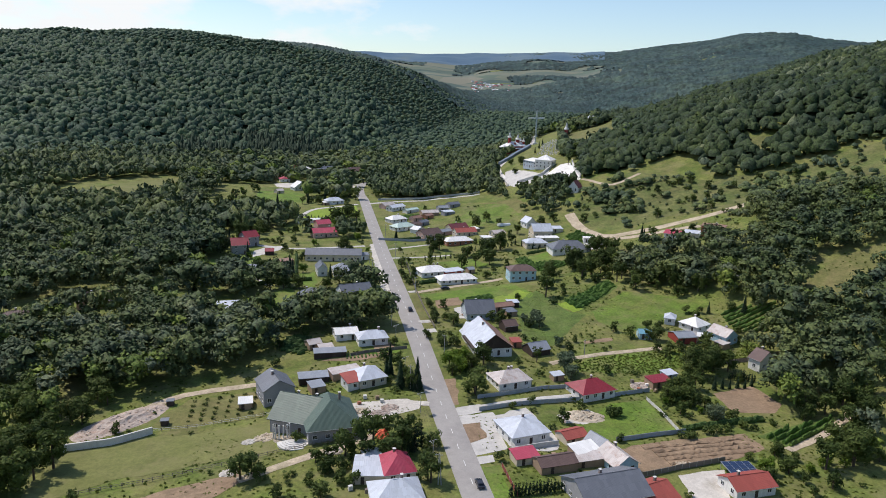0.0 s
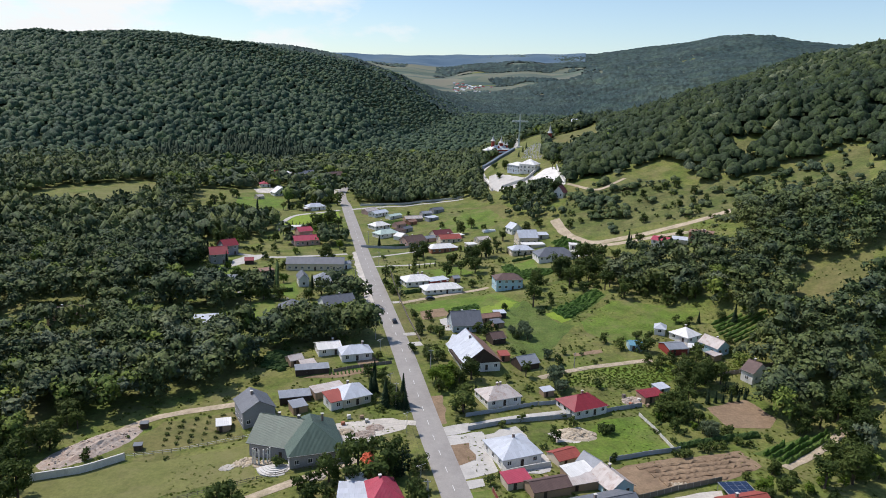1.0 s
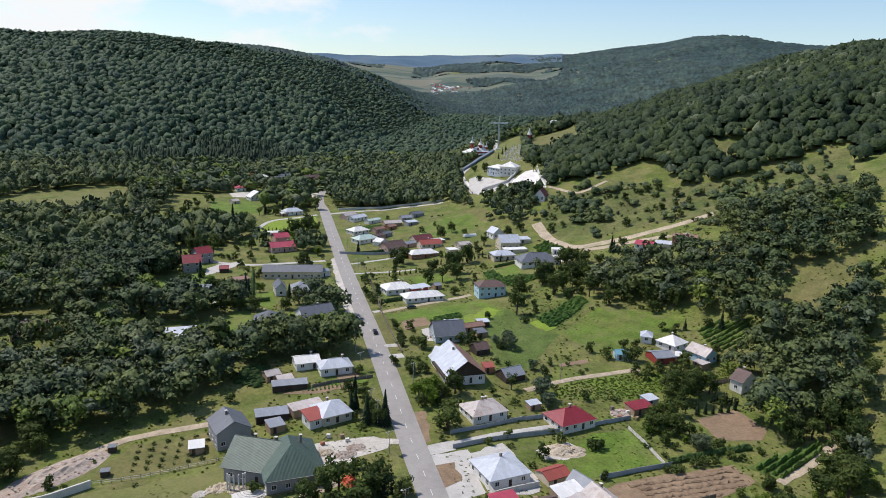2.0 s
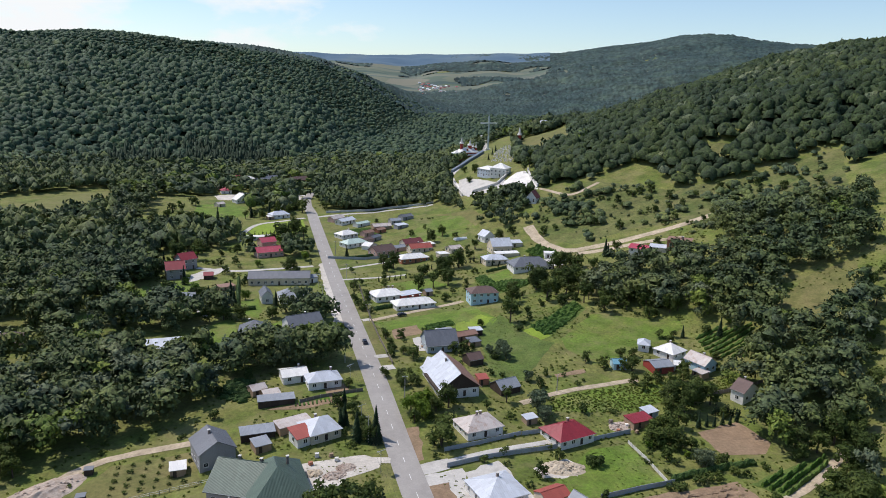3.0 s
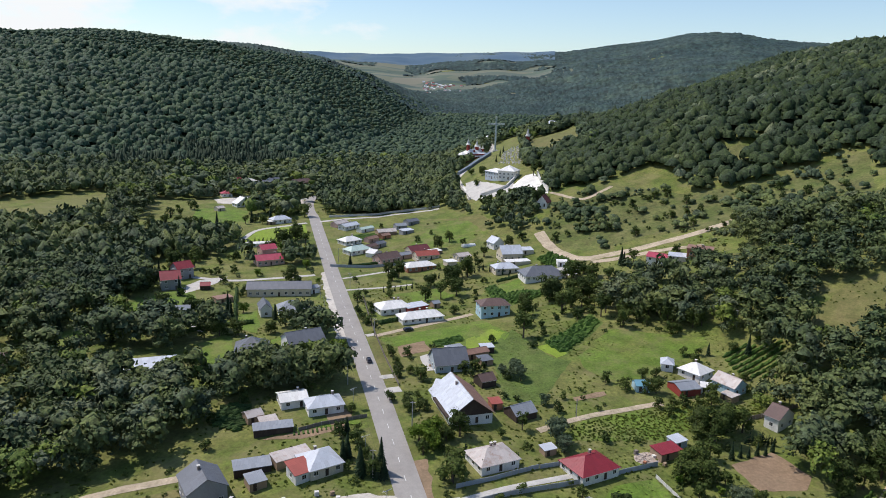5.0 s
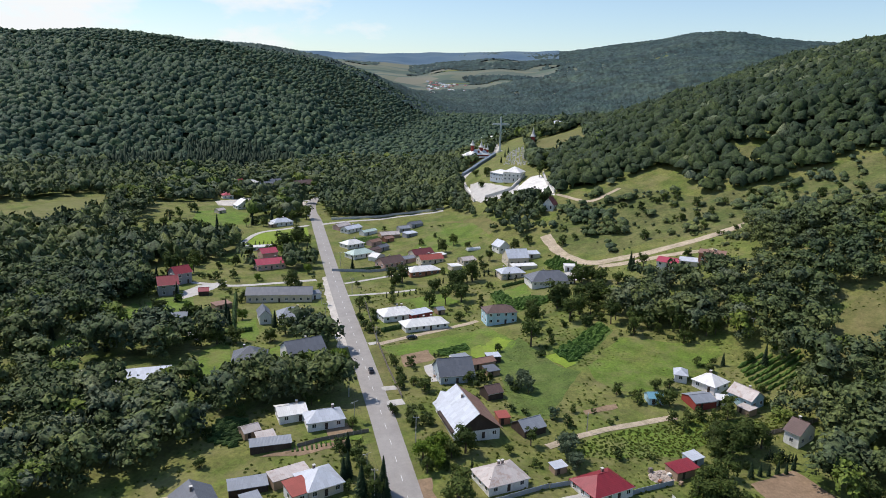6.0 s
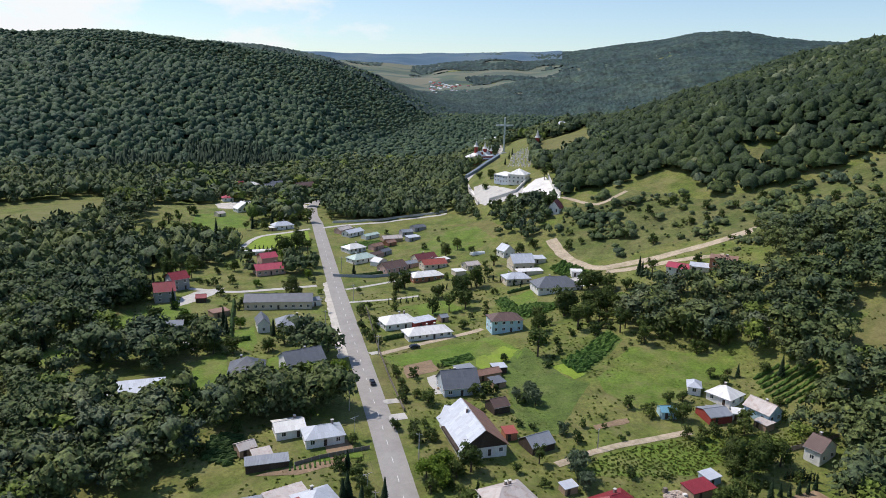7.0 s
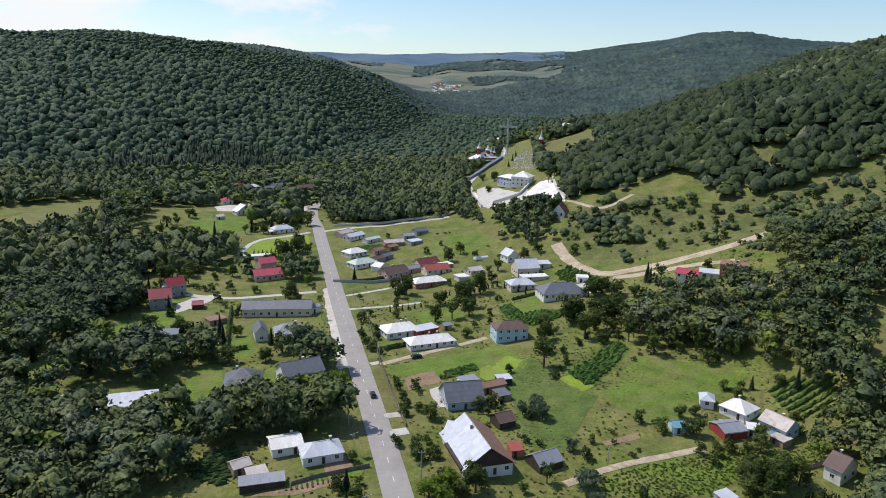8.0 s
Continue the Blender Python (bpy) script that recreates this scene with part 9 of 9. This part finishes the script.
CHURCHYARD = [
    ('spruce', 121.4, 721.0, 0.80),
    ('spruce', 128.3, 742.4, 0.80),
    ('spruce', 114.1, 699.6, 0.70),
    ('spruce', 140.2, 696.6, 0.90),
    ('broad', 139.3, 683.4, 0.80),
    ('broad', 85.8, 627.4, 0.80),
    ('broad', 94.8, 658.1, 0.70),
    ('fruit', 99.6, 645.4, 1.00),
    ('broad', 117.5, 621.4, 0.70),
    ('broad', 126.0, 595.2, 0.90),
    ('broad', 133.9, 611.2, 1.00),
    ('broad', 129.0, 643.0, 0.80),
    ('broad', 140.4, 632.7, 1.00),
    ('broad', 85.0, 561.6, 0.90),
    ('broad', 92.7, 554.6, 0.90),
    ('broad', 100.4, 548.5, 0.90),
    ('spruce', 106.5, 535.2, 0.90),
    ('broad', 112.3, 521.6, 0.80),
    ('broad', 88.2, 679.1, 0.70),
    ('broad', 89.5, 721.6, 0.80),
]
for kind, x, y, size in ROADSIDE + YARDS + WOOD_EDGE + CHURCHYARD:
    if free(x, y, -2.0, False):
        plant(kind, x, y, size)


# leafy treetops for the closed woods, joined
def wood_crown(rnd, lobe_n=5, leaves=14):
    lobes = [(0, 0, 0.55, 0.62)]
    for k in range(lobe_n):
        a = k * 2.4 + rnd.uniform(-0.5, 0.5)
        q = rnd.uniform(0.45, 0.75)
        lobes.append((q * math.cos(a), q * math.sin(a), rnd.uniform(-0.05, 0.75), rnd.uniform(0.34, 0.5)))
    verts, faces = [], []
    for cx, cy, cz, r in lobes:
        v, f = crown_lump(rnd, 1, 1.0, 0.26)
        o = len(verts)
        verts += [(cx + p[0] * r * 0.8, cy + p[1] * r * 0.8, cz + p[2] * r * 0.8) for p in v]
        faces += [[i + o for i in q] for q in f]
        for _ in range(int(leaves * 5.5 * r)):
            d = Vector((rnd.gauss(0, 1), rnd.gauss(0, 1), rnd.gauss(0.35, 0.8))).normalized()
            p = Vector((cx, cy, cz)) + d * r * rnd.uniform(0.75, 1.12)
            nrm = (d + Vector((rnd.gauss(0, 0.5), rnd.gauss(0, 0.5), rnd.gauss(0.2, 0.5)))).normalized()
            a = nrm.orthogonal().normalized()
            a.rotate(Matrix.Rotation(rnd.uniform(0, math.tau), 3, nrm))
            b, s, o = nrm.cross(a), 0.12 * rnd.uniform(0.6, 1.3), len(verts)
            verts += [p - a * s, p - b * s * 0.7, p + a * s, p + b * s * 0.7]
            faces += [[o, o + 1, o + 2], [o, o + 2, o + 3]]
    return np.array([tuple(v) for v in verts]), np.array(faces)


TOPS_MID = [leafy_top(rt, 16) for _ in range(6)]
WOOD_TOPS = [wood_crown(rt) for _ in range(6)]
near_spots, willow_spots, lime_spots, far_spots = [], [], [], []
for k, region in enumerate(WOODS):
    xs, ys = [p[0] for p in region], [p[1] for p in region]
    sp = scatter(max(min(xs), -450), min(max(xs), 450), max(min(ys), 70), min(max(ys), 1150), 7.0, 100 + k, lambda a, b: inside(region, a, b) & ~in_any(CLEARINGS, a, b) & free(a, b, 1.8))
    pick = np.random.RandomState(k).uniform(0, 1, len(sp))
    far_spots.append(sp[(sp[:, 1] > 430)])
    pick = pick + 0.1 * wave(sp[:, 0], sp[:, 1], 24, 3)
    willow_spots.append(sp[(sp[:, 1] <= 430) & (pick > 0.93)])
    lime_spots.append(sp[(sp[:, 1] <= 430) & (pick > 0.84) & (pick <= 0.93)])
    near_spots.append(sp[(sp[:, 1] <= 430) & (pick <= 0.84)])
near_spots, willow_spots, lime_spots, far_spots = (np.concatenate(q) for q in (near_spots, willow_spots, lime_spots, far_spots))
order = np.argsort(near_spots[:, 1])
for k in order[:110]:
    plant("broad", near_spots[k, 0], near_spots[k, 1], ra.uniform(0.75, 1.05))
rest = near_spots[order[110:]]
wood("woodland", rest, sized(rest, 3.6, 7.4, 21), WOOD_TOPS, WOOD_LEAF, "dense dark green broadleaf wood beside the village", 0.85)
wood("pale_woodland", willow_spots, sized(willow_spots, 3.8, 6.4, 22), WOOD_TOPS, WOOD_PALE, "silvery willows and poplars in the wood", 0.95)
wood("lime_woodland", lime_spots, sized(lime_spots, 3.4, 6.2, 24), WOOD_TOPS, WOOD_LIME, "bright yellow-green trees in the wood", 0.9)
wood("far_woodland", far_spots, np.where((far_spots[:, 1] < 640) & (far_spots[:, 0] > 30), 0.72, 1.0) * sized(far_spots, 3.6, 6.0, 23), TOPS_NEAR, WOOD_LEAF, "green woods beyond the village", 1.0, 1.25)

# the wooded valley floor west and north of the village
s = scatter(-520, -105, 330, 660, 8.4, 31, lambda a, b: free(a, b, 5.0) & ~in_any(WOODS, a, b) & ~in_any(CLEARINGS, a, b) & (a - axis_x(b) < -118) & (left_hill(a, b) < 1.5))
WEST = s
s = scatter(-620, 330, 592, 1000, 8.0, 32, lambda a, b: free(a, b, 1.0) & ~in_any(WOODS, a, b) & ~in_any(CLEARINGS, a, b) & ~in_any(OPEN_SLOPES, a, b) & (left_hill(a, b) < 1.2) & (right_hill(a, b) < 60) & ((a < -60) | (b > 640)) & ((a > -105) | (b > 655)))
for spots, seed, label in ((WEST, 31, "broadleaf trees filling the valley floor"), (s, 32, "broadleaf trees beyond the last houses")):
    pick = np.random.RandomState(seed).uniform(0, 1, len(spots)) + 0.12 * wave(spots[:, 0], spots[:, 1], 28, 4)
    for name, ok, mat, words in (("valley_wood", pick < 0.8, WOOD_LEAF, label), ("pale_valley_wood", pick >= 0.9, WOOD_PALE, "silvery willows among the valley trees"), ("lime_valley_wood", (pick >= 0.8) & (pick < 0.9), WOOD_LIME, "bright yellow-green trees in the valley wood")):
        wood(name, spots[ok], sized(spots[ok], 4.0, 7.6, seed), WOOD_TOPS if seed == 31 else TOPS_MID, mat, words, 0.85, 1.1)

# gardens: fruit trees, bushes and a few taller trees between the houses
for k, (x0, x1, y0, y1, step, mix) in enumerate((
        (-150, -10, 265, 620, 7.4, (("fruit", 4), ("broad", 2.4), ("spruce", 1.4), ("shrub", 4), ("lime", 0.6))),
        (0, 110, 150, 360, 10, (("fruit", 3), ("shrub", 6), ("broad", 0.5))),
        (-30, 130, 340, 560, 8.5, (("fruit", 3), ("shrub", 6), ("broad", 1.6))),
        (-120, 5, 120, 265, 12, (("fruit", 3), ("shrub", 4), ("broad", 0.5))),
        (105, 240, 180, 420, 9, (("broad", 3), ("shrub", 3), ("fruit", 3))),
        (-150, -90, 300, 560, 8, (("broad", 5), ("spruce", 1.5), ("fruit", 2))))):
    rs = random.Random(500 + k)
    for x, y in scatter(x0, x1, y0, y1, step, 500 + k, lambda a, b: free(a, b, 0.4) & ~in_any(WOODS, a, b) & ~in_any(OPEN_SLOPES, a, b) & ~in_any(CLEARINGS, a, b)):
        if rs.random() < 0.6:
            plant(rs.choices([m[0] for m in mix], [m[1] for m in mix])[0], x, y, rs.uniform(0.6, 1.0))

# weeds and tussocks over the rough grass
def tussocks(name, x0, x1, y0, y1, step, seed, mat, label, keep, tall=1.0):
    rnd = np.random.RandomState(seed)
    sp = scatter(x0, x1, y0, y1, step, seed, keep)
    zs = ground_z(sp[:, 0], sp[:, 1])
    V, Fc = [], []
    for (x, y), z in zip(sp, zs):
        for _ in range(3):
            a, s, hh, o = rnd.uniform(0, 6.28), rnd.uniform(0.25, 0.7), tall * rnd.uniform(0.2, 0.6), len(V)
            dx, dy = math.cos(a) * s, math.sin(a) * s
            V += [(x - dx, y - dy, z), (x + dx, y + dy, z), (x + dx * 0.7 + dy * 0.4, y + dy * 0.7 - dx * 0.4, z + hh), (x - dx * 0.6 + dy * 0.4, y - dy * 0.6 - dx * 0.4, z + hh * 0.8)]
            Fc.append([o, o + 1, o + 2, o + 3])
    tagged(new(name, mesh_from(name, V, Fc, mat)), label, "grass", "", "stuff")


WEEDY = [(57.2, 244.5), (68.7, 255.7), (97.2, 263.1), (122.6, 263.9), (140.8, 264.1), (132.1, 258.8), (108.2, 253.5), (90.1, 243.5)]
tussocks("weeds", min(q[0] for q in WEEDY), max(q[0] for q in WEEDY), min(q[1] for q in WEEDY), max(q[1] for q in WEEDY), 1.1, 62, TUSSOCK, "tall green weeds over an untended field", lambda a, b: inside(WEEDY, a, b) & free(a, b, -1.0, False))
tussocks("meadow_tufts", -60, 170, 150, 340, 2.1, 63, TUSSOCK, "low tufts over the mown meadows", lambda a, b: free(a, b, -1.0, False) & ~in_any(WOODS, a, b) & (wave(a, b, 14, 5) > 0.1), 0.4)
tussocks("weeds", -160, 260, 130, 420, 3.0, 61, TUSSOCK, "tussocks of weeds and tall grass", lambda a, b: free(a, b, -1.0) & ~in_any(WOODS, a, b) & (wave(a, b, 9, 2) > -0.2))
